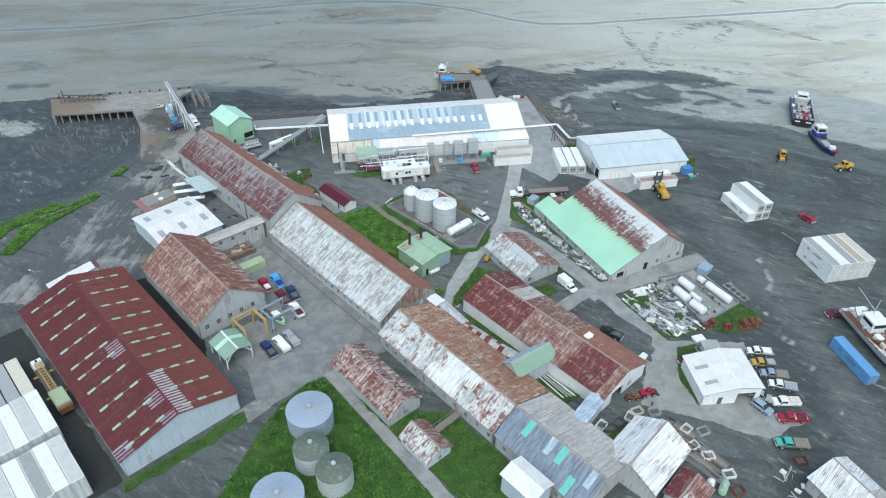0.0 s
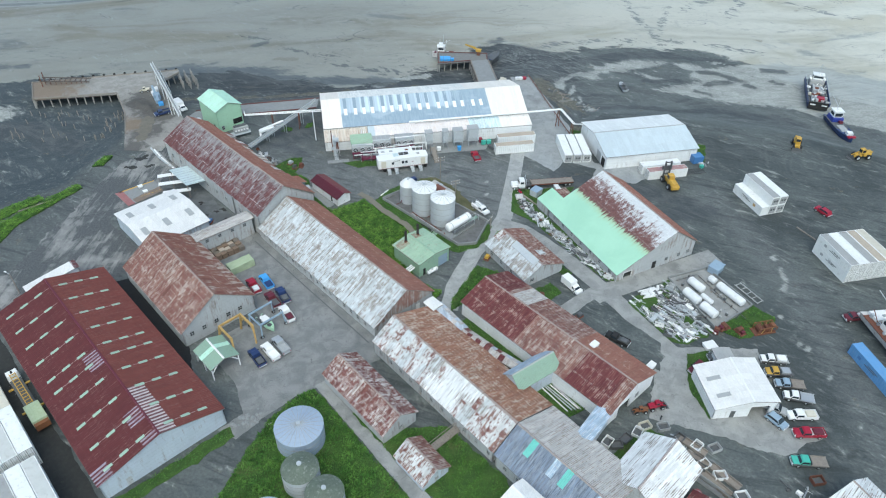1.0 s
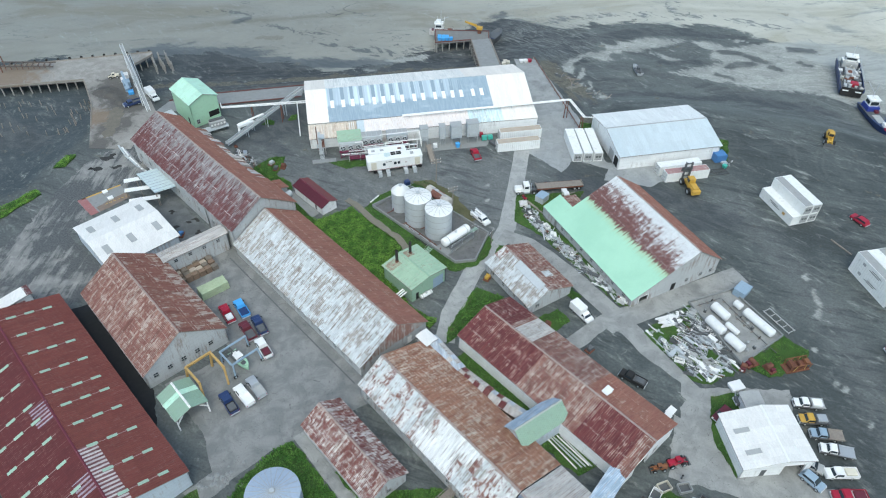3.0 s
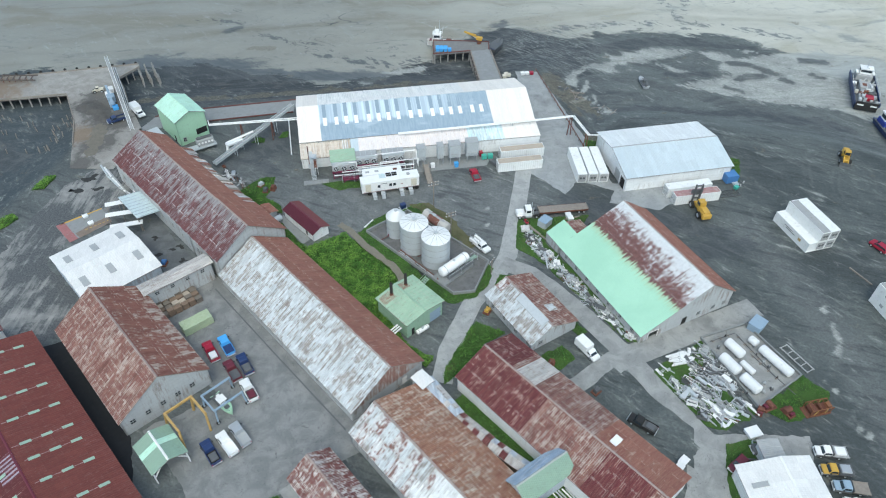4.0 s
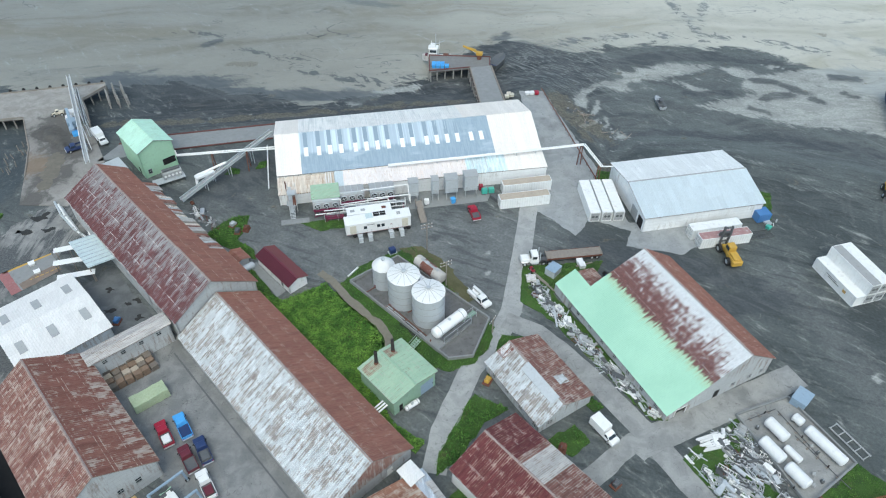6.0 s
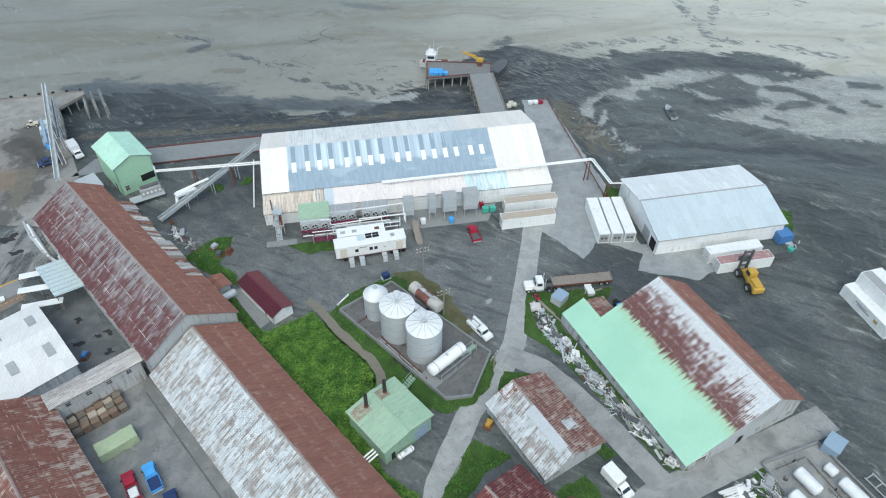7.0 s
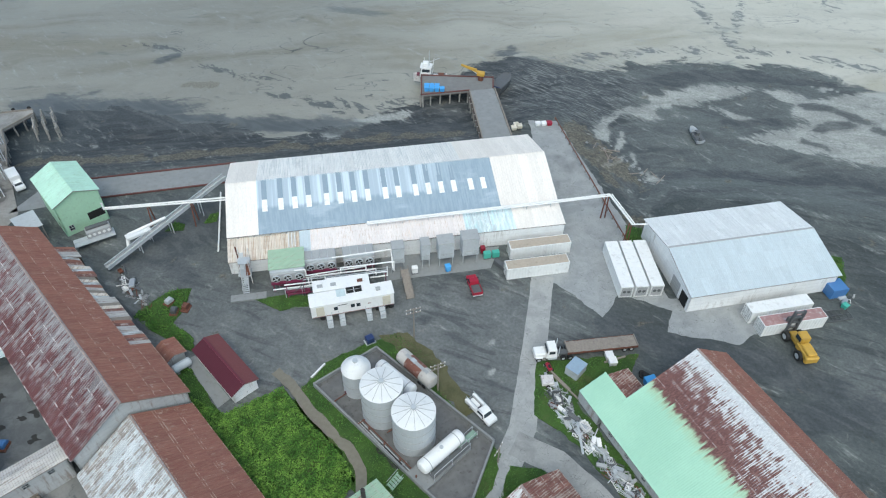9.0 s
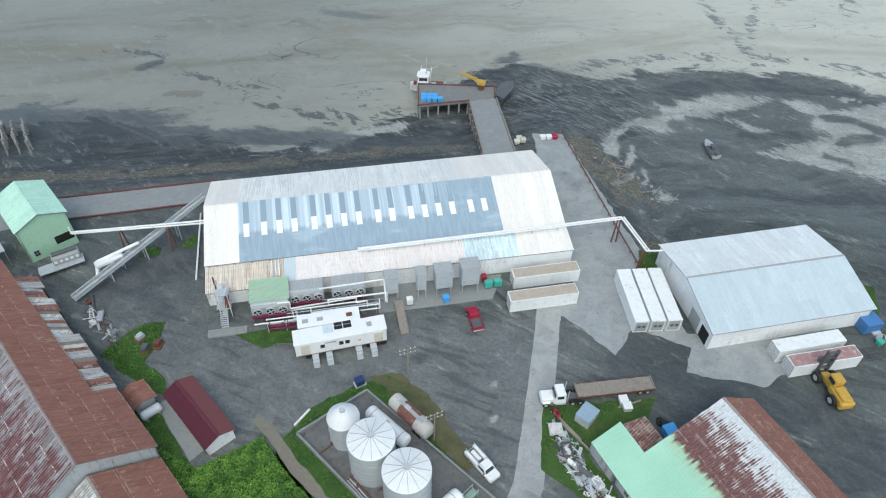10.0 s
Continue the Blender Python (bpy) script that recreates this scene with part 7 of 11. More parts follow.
for i in range(17):
    f0, f1 = i / 17, (i + 1) / 17
    p0, p1 = Vector((10.2 * f0, -44.5 * f0, 0)), Vector((10.2 * f1, -44.5 * f1, 0))
    part("post", beam(p0, p0 + Vector((0, 0, 0.9)), 0.2, 0.2), "wood", rail)
    part("beam", beam(p0 + Vector((0, 0, 0.85)), p1 + Vector((0, 0, 0.85)), 0.18, 0.2), "rust", rail)


def tub(x, y, z, rz, mat="skyblue", label="blue plastic fish tub", size=1.2, h=1.0):
    E = thing("fish_tub", x, y, z, rz, label, "tub", "fish tubs")
    s = size / 2
    bm = bmesh.new()
    hexa(bm, [(-s * 0.9, -s * 0.9, 0.12), (s * 0.9, -s * 0.9, 0.12), (s * 0.9, s * 0.9, 0.12), (-s * 0.9, s * 0.9, 0.12), (-s, -s, h), (s, -s, h), (s, s, h), (-s, s, h)])
    part("body", bm, mat, E)
    part("lid", box(-s - 0.04, s + 0.04, -s - 0.04, s + 0.04, h, h + 0.07, bevel=0.02), mat, E)
    for k in (-1, 1):
        part("foot", box(-s * 0.8, s * 0.8, k * s * 0.6 - 0.1, k * s * 0.6 + 0.1, 0, 0.14), mat, E)
    return E


for i in range(7):
    tub(-1.6 + (i % 4) * 1.35, 256.6 + (i // 4) * 1.4, 0.12, rng.uniform(-8, 8))
for i, (x, y, m) in enumerate(((26.2, 241.8, "white"), (27.6, 242.0, "white"), (29.0, 242.2, "red"), (20.2, 239.8, "cream"), (21.6, 240.6, "cream"), (20.8, 241.2, "cream"))):
    tub(x, y, 0.12, 10, m, "stacked fish box on the dock" if m != "red" else "red fish box on the dock", 1.2, 0.8)


# ---- boats ----
def hull(length, beam_w, depth, bow=0.55, z0=0.0, n=12):
    """An open hull with its bow along +x."""
    bm = bmesh.new()
    rings = []
    for i in range(n + 1):
        f = i / n
        w = beam_w / 2 * (1 if f < 0.55 else max(0.03, math.cos((f - 0.55) / 0.45 * math.pi / 2) ** bow))
        x = -length / 2 + length * f
        sheer = depth * (1 + 0.35 * max(0, f - 0.4) ** 1.5)
        rings.append([bm.verts.new(p) for p in ((x, 0, z0), (x, w * 0.75, z0 + depth * 0.2), (x, w, z0 + sheer), (x, w - 0.12 if w > 0.2 else 0.01, z0 + sheer), (x, 0, z0 + sheer - 0.35), (x, -w + 0.12 if w > 0.2 else -0.01, z0 + sheer), (x, -w, z0 + sheer), (x, -w * 0.75, z0 + depth * 0.2))])
    for p, q in zip(rings, rings[1:]):
        for k in range(8):
            bm.faces.new((p[k], q[k], q[(k + 1) % 8], p[(k + 1) % 8]))
    bm.faces.new(rings[0])
    bm.faces.new(rings[-1][::-1])
    bmesh.ops.recalc_face_normals(bm, faces=bm.faces)
    return bm


def boat(name, label, x, y, z, rz, length, w, depth, mat, house=None, mast=True, bits=(), deck=None):
    E = thing(name, x, y, z, rz, label, "boat")
    part("hull", hull(length, w, depth), mat, E)
    part("stripe", beam((-length * 0.45, 0, depth * 0.98), (length * 0.1, 0, depth * 0.98), w * 1.01, 0.12), deck or ("white" if mat == "white" else "darkgrey"), E)
    if house:
        hx, hl, hw, hh, hm = house
        c = part("wheelhouse", box(hx - hl / 2, hx + hl / 2, -hw / 2, hw / 2, depth - 0.3, depth + hh, bevel=0.12), hm, E)
        for s in (-1, 1):
            part("window", box(hx - hl * 0.4, hx + hl * 0.4, s * hw / 2 - 0.02, s * hw / 2 + 0.02, depth + hh * 0.55, depth + hh * 0.85), "glass", c)
        part("window", box(hx + hl / 2 - 0.02, hx + hl / 2 + 0.03, -hw * 0.42, hw * 0.42, depth + hh * 0.5, depth + hh * 0.85), "glass", c)
        part("roof", box(hx - hl / 2 - 0.2, hx + hl / 2 + 0.3, -hw / 2 - 0.2, hw / 2 + 0.2, depth + hh, depth + hh + 0.12, bevel=0.04), hm, c)
        if mast:
            part("mast", rod((hx - hl * 0.3, 0, depth + hh), (hx - hl * 0.3, 0, depth + hh + 4.5), 0.09), "zinc", E)
            part("boom", rod((hx - hl * 0.3, 0, depth + hh + 1.2), (hx - hl * 0.3 - length * 0.3, 0, depth + hh + 2.4), 0.08), "zinc", E)
            part("radar", rod((hx + 0.3, 0, depth + hh + 0.1), (hx + 0.3, 0, depth + hh + 0.6), 0.35, seg=12), "white", E)
    for bx, by, bz, sx, sy, sz, m in bits:
        part("gear", box(bx - sx / 2, bx + sx / 2, by - sy / 2, by + sy / 2, bz, bz + sz, bevel=0.05), m, E)
    return E


def clutter(E, x0, x1, half, z, count, seed):
    """Deck gear: winches, hatches, coils and boxes."""
    r = random.Random(seed)
    for k in range(count):
        x, y, sx, sy, sz = r.uniform(x0, x1), r.uniform(-half, half), r.uniform(0.5, 1.8), r.uniform(0.5, 1.4), r.uniform(0.3, 1.2)
        m = r.choice(("white", "greypaint", "zinc", "rust", "darkgrey", "silver", "cream"))
        if k % 4 == 0:
            part("drum", rod((x, y - sy / 2, z + 0.4), (x, y + sy / 2, z + 0.4), 0.4, seg=10), m, E)
        elif k % 4 == 1:
            part("boom", rod((x, y, z + 0.2), (x + r.uniform(-4, 4), y + r.uniform(-1, 1), z + r.uniform(0.6, 2.4)), 0.09, seg=6), m, E)
        else:
            part("gear", box(x - sx / 2, x + sx / 2, y - sy / 2, y + sy / 2, z, z + sz, bevel=0.05), m, E)


PB = boat("pier_boat", "white and red fishing boat lying at the pier head", -1.0, 265.6, -2.6, 176, 9, 3.4, 2.0, "rustwhite", (1.0, 2.6, 2.4, 2.8, "white"), True, ((-3, 0, 1.8, 1.6, 2.0, 0.7, "rust"), (-1.6, 0.8, 1.8, 1.2, 1.0, 1.0, "white"), (3.2, 0, 1.8, 0.8, 1.6, 0.6, "maroon")))
for x in (-0.6, 2.0):
    part("stay", rod((x, 0.9, 2.0), (x - 0.5, 0, 7.2), 0.05, seg=6), "white", PB)
    part("flying_rail", rod((x, -1.2, 4.9), (x, 1.2, 4.9), 0.05, seg=6), "white", PB)
part("top_house", box(0.4, 1.9, -0.9, 0.9, 4.8, 5.9, bevel=0.08), "white", PB)
boat("scow", "dark steel scow at the pier corner", 18.6, 264.5, -3.4, 60, 8.5, 3.6, 2.6, "darkgrey", None, False, ((-2.5, 0, 2.3, 3.0, 2.6, 0.3, "navy"),))
boat("skiff", "aluminium skiff lying on the mud", 66.0, 243.4, -3.2, 97, 6.6, 2.3, 1.0, "silver", (-0.6, 1.0, 0.8, 0.9, "darkgrey"), False, ((-2.7, 0, 0.6, 0.6, 0.5, 0.9, "darkgrey"), (1.2, 0.2, 0.7, 0.8, 0.7, 0.4, "greypaint")))
LC = thing("landing_craft", 135.7, 239.2, -3.5, 251, "dark blue square-bowed landing craft beached on the mud", "boat")
bm = bmesh.new()
hexa(bm, [(-10, -3.0, 0), (8.6, -3.0, 0), (8.6, 3.0, 0), (-10, 3.0, 0), (-10.4, -3.7, 2.2), (10.2, -3.7, 2.6), (10.2, 3.7, 2.6), (-10.4, 3.7, 2.2)])
part("hull", bm, "navy", LC)
part("deck", box(-10.1, 9.8, -3.4, 3.4, 2.3, 2.64), "darkgrey", LC)
for s_ in (-1, 1):
    part("bulwark", box(-10.4, 10.2, s_ * 3.6 - 0.1, s_ * 3.6 + 0.1, 2.2, 3.3, bevel=0.03), "navy", LC)
    part("rail", beam((-10, s_ * 3.6, 4.3), (6, s_ * 3.6, 4.3), 0.08, 0.08), "zinc", LC)
    for k in range(7):
        part("stanchion", rod((-10 + k * 2.6, s_ * 3.6, 3.7), (-10 + k * 2.6, s_ * 3.6, 4.3), 0.05, seg=6), "zinc", LC)
    part("ramp_mark", box(10.52, 10.56, s_ * 1.9 - 0.9, s_ * 1.9 + 0.9, 2.2, 2.6), "white", LC)
part("bow_ramp", box(10.2, 10.5, -3.2, 3.2, 0.6, 3.3, bevel=0.05), "black", LC)
house = part("deck_house", box(-9.4, -5.4, -2.4, 2.4, 2.6, 4.5, bevel=0.1), "greypaint", LC)
bridge = part("wheelhouse", box(-8.6, -6.2, -1.8, 1.8, 4.5, 6.3, bevel=0.1), "white", LC)
part("window", box(-6.22, -6.16, -1.6, 1.6, 5.2, 5.9), "glass", bridge)
for s_ in (-1, 1):
    part("window", box(-8.3, -6.5, s_ * 1.8 - 0.03, s_ * 1.8 + 0.03, 5.2, 5.9), "glass", bridge)
    part("lifeboat", box(-8.2, -6.2, s_ * 2.4 - 0.4, s_ * 2.4 + 0.4, 4.5, 5.1, bevel=0.15), "white", house)
part("roof", box(-8.9, -5.9, -2.0, 2.0, 6.3, 6.42, bevel=0.03), "white", bridge)
part("mast", rod((-7.4, 0, 6.4), (-7.4, 0, 10.2), 0.1), "zinc", LC)
part("crosstree", rod((-7.4, -1.4, 9.2), (-7.4, 1.4, 9.2), 0.06), "zinc", LC)
part("radar", rod((-6.6, 0.6, 6.4), (-6.6, 0.6, 6.9), 0.35, seg=12), "white", LC)
part("cargo", box(-3.0, 1.4, -1.7, 1.7, 2.64, 3.8, bevel=0.08), "greypaint", LC, "long grey hatch box")
part("crane_boom", beam((-4.2, 1.6, 3.0), (3.6, 1.0, 5.4), 0.3, 0.35), "white", LC)
part("winch", box(6.0, 8.0, -0.6, 1.8, 2.64, 3.9, bevel=0.1), "red", LC, "red winch")
part("drum", rod((4.6, -2.2, 3.2), (4.6, -0.4, 3.2), 0.6, seg=14), "rust", LC)
clutter(LC, -4.5, 9.0, 3.0, 2.7, 44, 5)
boat("tug", "dark work boat with white and blue wheelhouse on the mud", 133.9, 214.6, -3.5, 270, 17.0, 4.6, 2.2, "navy", (-5.2, 3.0, 3.0, 3.4, "white"), True, ((-5.0, 0, 2.0, 4.2, 3.7, 1.6, "royal"), (-2.4, 0.8, 2.0, 1.2, 1.2, 0.9, "maroon"), (1.4, 0, 2.0, 4.6, 2.4, 0.3, "greypaint"), (5.4, 0.2, 2.2, 1.6, 1.9, 1.0, "white"), (7.6, 0, 2.3, 1.0, 2.6, 0.5, "red")))
SB = boat("stored_boat", "old white fishing boat on the hard with rusty deck", 100.2, 110.2, 0.6, 278, 23, 6.4, 2.6, "rustwhite", (-4.6, 4.0, 3.6, 2.8, "white"), True,
     ((3.0, 0, 2.4, 6.0, 3.6, 0.7, "rust"), (7.0, 0.6, 2.6, 2.4, 2.2, 0.9, "darkgrey"), (-0.6, -1.2, 2.4, 1.6, 1.6, 1.2, "white"), (0.6, 1.6, 2.4, 1.4, 1.2, 1.0, "rust"), (-9.3, 0, 2.5, 3, 3.6, 0.9, "white")), deck="rust")
clutter(SB, -9.5, 8.5, 2.2, 2.6, 30, 9)
for k in range(5):
    tagged(part("timber_block", box(-0.3, 0.3, -2.4, 2.4, 0, 0.62, bevel=0.04), "wood"), "timber block under the stored boat", "block", "keel blocks").matrix_basis = pose(99.0 + k * 0.62, 119.0 - k * 4.3, 0, 0, 0, 8)


# ---- conveyors, pipes and the stuff on the plant wall ----
def truss(name, label, a, b, w=1.3, h=0.9, mat="white", legs=(), cover=None):
    """A conveyor bridge: two trusses with a belt between, from a to b."""
    a, b = Vector(a), Vector(b)
    E = thing(name, a.x, a.y, 0, 0, label, "conveyor")
    a, b = a - Vector((a.x, a.y, 0)) * 1, b - Vector((E.matrix_basis.translation.x, E.matrix_basis.translation.y, 0))
    d = (b - a).normalized()
    s = Vector((-d.y, d.x, 0)).normalized() * w / 2
    up = Vector((0, 0, h))
    n = max(3, int((b - a).length / 1.8))
    part("belt", beam(a + up * 0.35, b + up * 0.35, w * 0.6, 0.1), cover or "greypaint", E)
    for q in (s, -s):
        part("chord", beam(a + q, b + q, 0.14, 0.16), mat, E)
        part("chord", beam(a + q + up, b + q + up, 0.14, 0.16), mat, E)
        bm = bmesh.new()
        for i in range(n):
            beam(a.lerp(b, i / n) + q + (up if i % 2 else Vector()), a.lerp(b, (i + 1) / n) + q + (Vector() if i % 2 else up), 0.08, 0.08, bm)
        part("lattice", bm, mat, E)
        part("side_sheet", beam(a + q * 0.9 + up * 0.42, b + q * 0.9 + up * 0.42, 0.04, h * 0.5), mat, E)
    for f in legs:
        p = a.lerp(b, f)
        for q in (s, -s):
            part("leg", beam(p + q, Vector((p.x + q.x, p.y + q.y, 0)), 0.16, 0.16), mat, E)
    return E


truss("ship_conveyor", "long pale blue and grey conveyor reaching out over the dock", (-79.0, 190.8, 10.4), (-105.8, 238.8, 4.4), 0.85, 0.8, "gaswhite", (0.40, 0.62, 0.85), "greypaint")
truss("conveyor_walkway", "narrow steel walkway beside the dock conveyor", (-90.2, 213.2, 5.5), (-100.4, 231.6, 4.6), 0.5, 0.8, "zinc", (0.15, 0.5, 0.85), "darkgrey")
C1 = thing("loading_hopper", -98.6, 220.8, 0.12, 118, "pale blue loading machine under the conveyor", "machine")
for k, (ux, uy, sx, sy, sz, m) in enumerate(((0, 0, 2.4, 2.2, 2.0, "palebluepaint"), (3.0, 0.4, 2.2, 1.8, 1.4, "white"), (-2.8, 0.2, 2.0, 1.6, 1.2, "palebluepaint"), (5.4, -0.3, 2.2, 2.0, 1.6, "white"), (-5.0, -0.4, 1.8, 1.6, 1.0, "skyblue"))):
    part("housing", box(ux - sx / 2, ux + sx / 2, uy - sy / 2, uy + sy / 2, 0.3 * (k % 2), sz, bevel=0.1), m, C1)
part("chute", beam((-5, 0, 1.6), (5.5, 0.4, 2.4), 0.7, 0.5), "palebluepaint", C1)
truss("fish_conveyor", "pale fish conveyor trough climbing to the plant roof", (-59.4, 189.2, 1.0), (-42.0, 212.0, 5.4), 1.15, 0.6, "zinc", (0.25, 0.5, 0.75), "greypaint")
def low_mound(name, label, category, pts, height, mat, seed):
    """A low heap over an outline: highest in the middle, lumpy, thinning out at the edge."""
    xs, ys = [p[0] for p in pts], [p[1] for p in pts]
    gx, gy = np.meshgrid(np.arange(min(xs) - 1, max(xs) + 1.4, 0.4), np.arange(min(ys) - 1, max(ys) + 1.4, 0.4))
    d = -side_distance(gx, gy, pts, True)
    lump = np.array([noise.noise((a * 0.5, b * 0.5, seed)) + 0.5 * noise.noise((a * 1.4, b * 1.4, seed)) for a, b in zip(gx.ravel(), gy.ravel())]).reshape(gx.shape)
    d = d + lump * 1.1
    z = height * smooth(d, 0.0, 2.8) * (1 + 0.35 * lump)
    ny, nx = gx.shape
    idx = np.arange(nx * ny).reshape(ny, nx)
    live = (d[:-1, :-1] > 0) | (d[1:, 1:] > 0) | (d[:-1, 1:] > 0) | (d[1:, :-1] > 0)
    faces = np.stack([idx[:-1, :-1][live], idx[:-1, 1:][live], idx[1:, 1:][live], idx[1:, :-1][live]], 1)
    me = bpy.data.meshes.new(name)
    me.from_pydata([(a, b, 0.13 + c) for a, b, c in zip(gx.ravel(), gy.ravel(), z.ravel())], [], faces.tolist())
    bm = bmesh.new()
    bm.from_mesh(me)
    bmesh.ops.delete(bm, geom=[v for v in bm.verts if not v.link_faces], context="VERTS")
    bm.to_mesh(me)
    bm.free()
    for p in me.polygons:
        p.use_smooth = True
    me.materials.append(M[mat])
    tagged(new(name, me), label, category, kind="stuff")


M["wetsilt"] = plain("wet_brown_silt", (0.082, 0.077, 0.070), 0.8, vary=0.35, dirt=(0.15, 0.135, 0.11), dirty=0.5, grain=0.8)
M["drysilt"] = plain("dried_brown_silt", (0.150, 0.136, 0.112), 0.85, vary=0.3, dirt=(0.085, 0.080, 0.072), dirty=0.6, grain=0.6)
low_mound("silt_pile", "low dark pile of wet silt dumped on the dock", "silt", [(-108.2, 216.6), (-106.6, 220.4), (-102.9, 220.2), (-98.8, 217.4), (-95.8, 213.5), (-95.2, 209.4), (-97.6, 209.2), (-102.8, 213.3)], 0.6, "wetsilt", 4)
low_mound("silt_smear", "thin brown smear of silt across the concrete", "silt", [(-97.8, 208.7), (-94.6, 205.1), (-93.6, 199.8), (-93.4, 193.8), (-95.5, 192.9), (-97.5, 201.4), (-98.6, 206.8)], 0.05, "drysilt", 7)
E = thing("wall_pipe", -44.1, 212.9, 0, 0, "long white pipe lying beside the plant wall", "pipe")
part("pipe", rod((0, 0, 0.5), (4.1, -17.9, 0.5), 0.16), "white", E)
for f in (0.05, 0.35, 0.65, 0.95):
    part("foot", box(4.1 * f - 0.2, 4.1 * f + 0.2, -17.9 * f - 0.12, -17.9 * f + 0.12, 0, 0.36), "concrete", E)
E = thing("trough_hood", -55.6, 197.0, 0, 38, "pale sheet metal hood over the fish trough", "hood")
part("hood", box(-2.4, 2.4, -0.75, 0.75, 2.6, 3.3, bevel=0.12), "gaswhite", E)
for u in (-2.0, 2.0):
    for v in (-0.6, 0.6):
        part("leg", beam((u, v, 0), (u, v, 2.65), 0.1, 0.1), "zinc", E)
E = thing("low_canopy", -78.4, 199.6, 0, 0, "low grey sheet canopy between tower and cannery", "canopy")
bm = bmesh.new()
hexa(bm, [(-3.4, 0.0, 3.3), (0.4, -3.6, 3.3), (4.2, -1.8, 3.7), (0.2, 2.6, 3.7), (-3.4, 0.0, 3.42), (0.4, -3.6, 3.42), (4.2, -1.8, 3.82), (0.2, 2.6, 3.82)])
part("canopy_sheet", bm, "zinc", E)
for a, b in ((-3.0, 0.0), (0.4, -3.2), (3.8, -1.7), (0.2, 2.2)):
    part("post", beam((a, b, 0), (a, b, 3.4), 0.14, 0.14), "wood", E)
cv = thing("fish_chute", -57.5, 196.4, 0, 0, "white bent pipe over the conveyor", "pipe")
part("pipe", rod((0, 0, 3.0), (6.5, 4.0, 4.2), 0.3, seg=10), "white", cv)
part("elbow", rod((0, 0, 3.1), (0.6, -2.6, 1.0), 0.3, seg=10), "white", cv)
part("post", rod((3, 1.9, 0), (3, 1.9, 3.5), 0.1), "zinc", cv)
pp = thing("pipe_bridge", -63.0, 201.0, 0, 0, "white pipe bridge from tower to plant", "pipe")
for k, dz in enumerate((0, 0.35)):
    part("pipe", rod((0, 0, 5.4 + dz), (23.5, 3.6 + k * 0.3, 5.6 + dz), 0.17), "white", pp)
for f in (0.35, 0.7):
    for s in (-1, 1):
        part("post", beam((23.5 * f, 3.6 * f + s, 0), (23.5 * f, 3.6 * f + s * 0.3, 5.4), 0.2, 0.2), "rust", pp)
part("riser", rod((0, 0, 7.0), (0, 0, 5.4), 0.17), "white", pp)
px_, py_ = at_front(26.5, 0.6)
pr = thing("pipe_bridge", px_, py_, 0, WA, "white pipe run from plant to the store", "pipe")
for k, (r_, dv) in enumerate(((0.2, 0.0), (0.14, 0.5))):
    part("pipe", rod((0, -dv, 5.9), (38.0, -dv, 6.1), r_), "white", pr)
    part("pipe", rod((38.0, -dv, 6.1), (49.4, -dv, 6.2), r_), "white", pr)
    part("pipe", rod((49.4 + dv, 0, 6.2), (51.2 + dv, -8.4, 5.2), r_), "white", pr)
part("pipe", rod((51.2, -8.4, 5.2), (55.6, -8.6, 4.8), 0.16), "white", pr)
for u, v, z in ((49.0, -0.2, 6.2), (51.0, -8.0, 5.2)):
    for q in (-0.5, 0.5):
        part("post", beam((u + q, v, 0), (u + q * 0.5, v, z), 0.2, 0.2), "rust", pr)
for k in range(19):
    part("hanger", rod((2.6 * k, 0.1, 5.72), (2.6 * k, -0.6, 5.72), 0.05, seg=6), "zinc", pr)
for k in range(8):
    part("bearer", beam((2.0 + 5.0 * k, -0.25, 4.7), (2.0 + 5.0 * k, -0.25, 5.7), 0.1, 0.1), "zinc", pr)

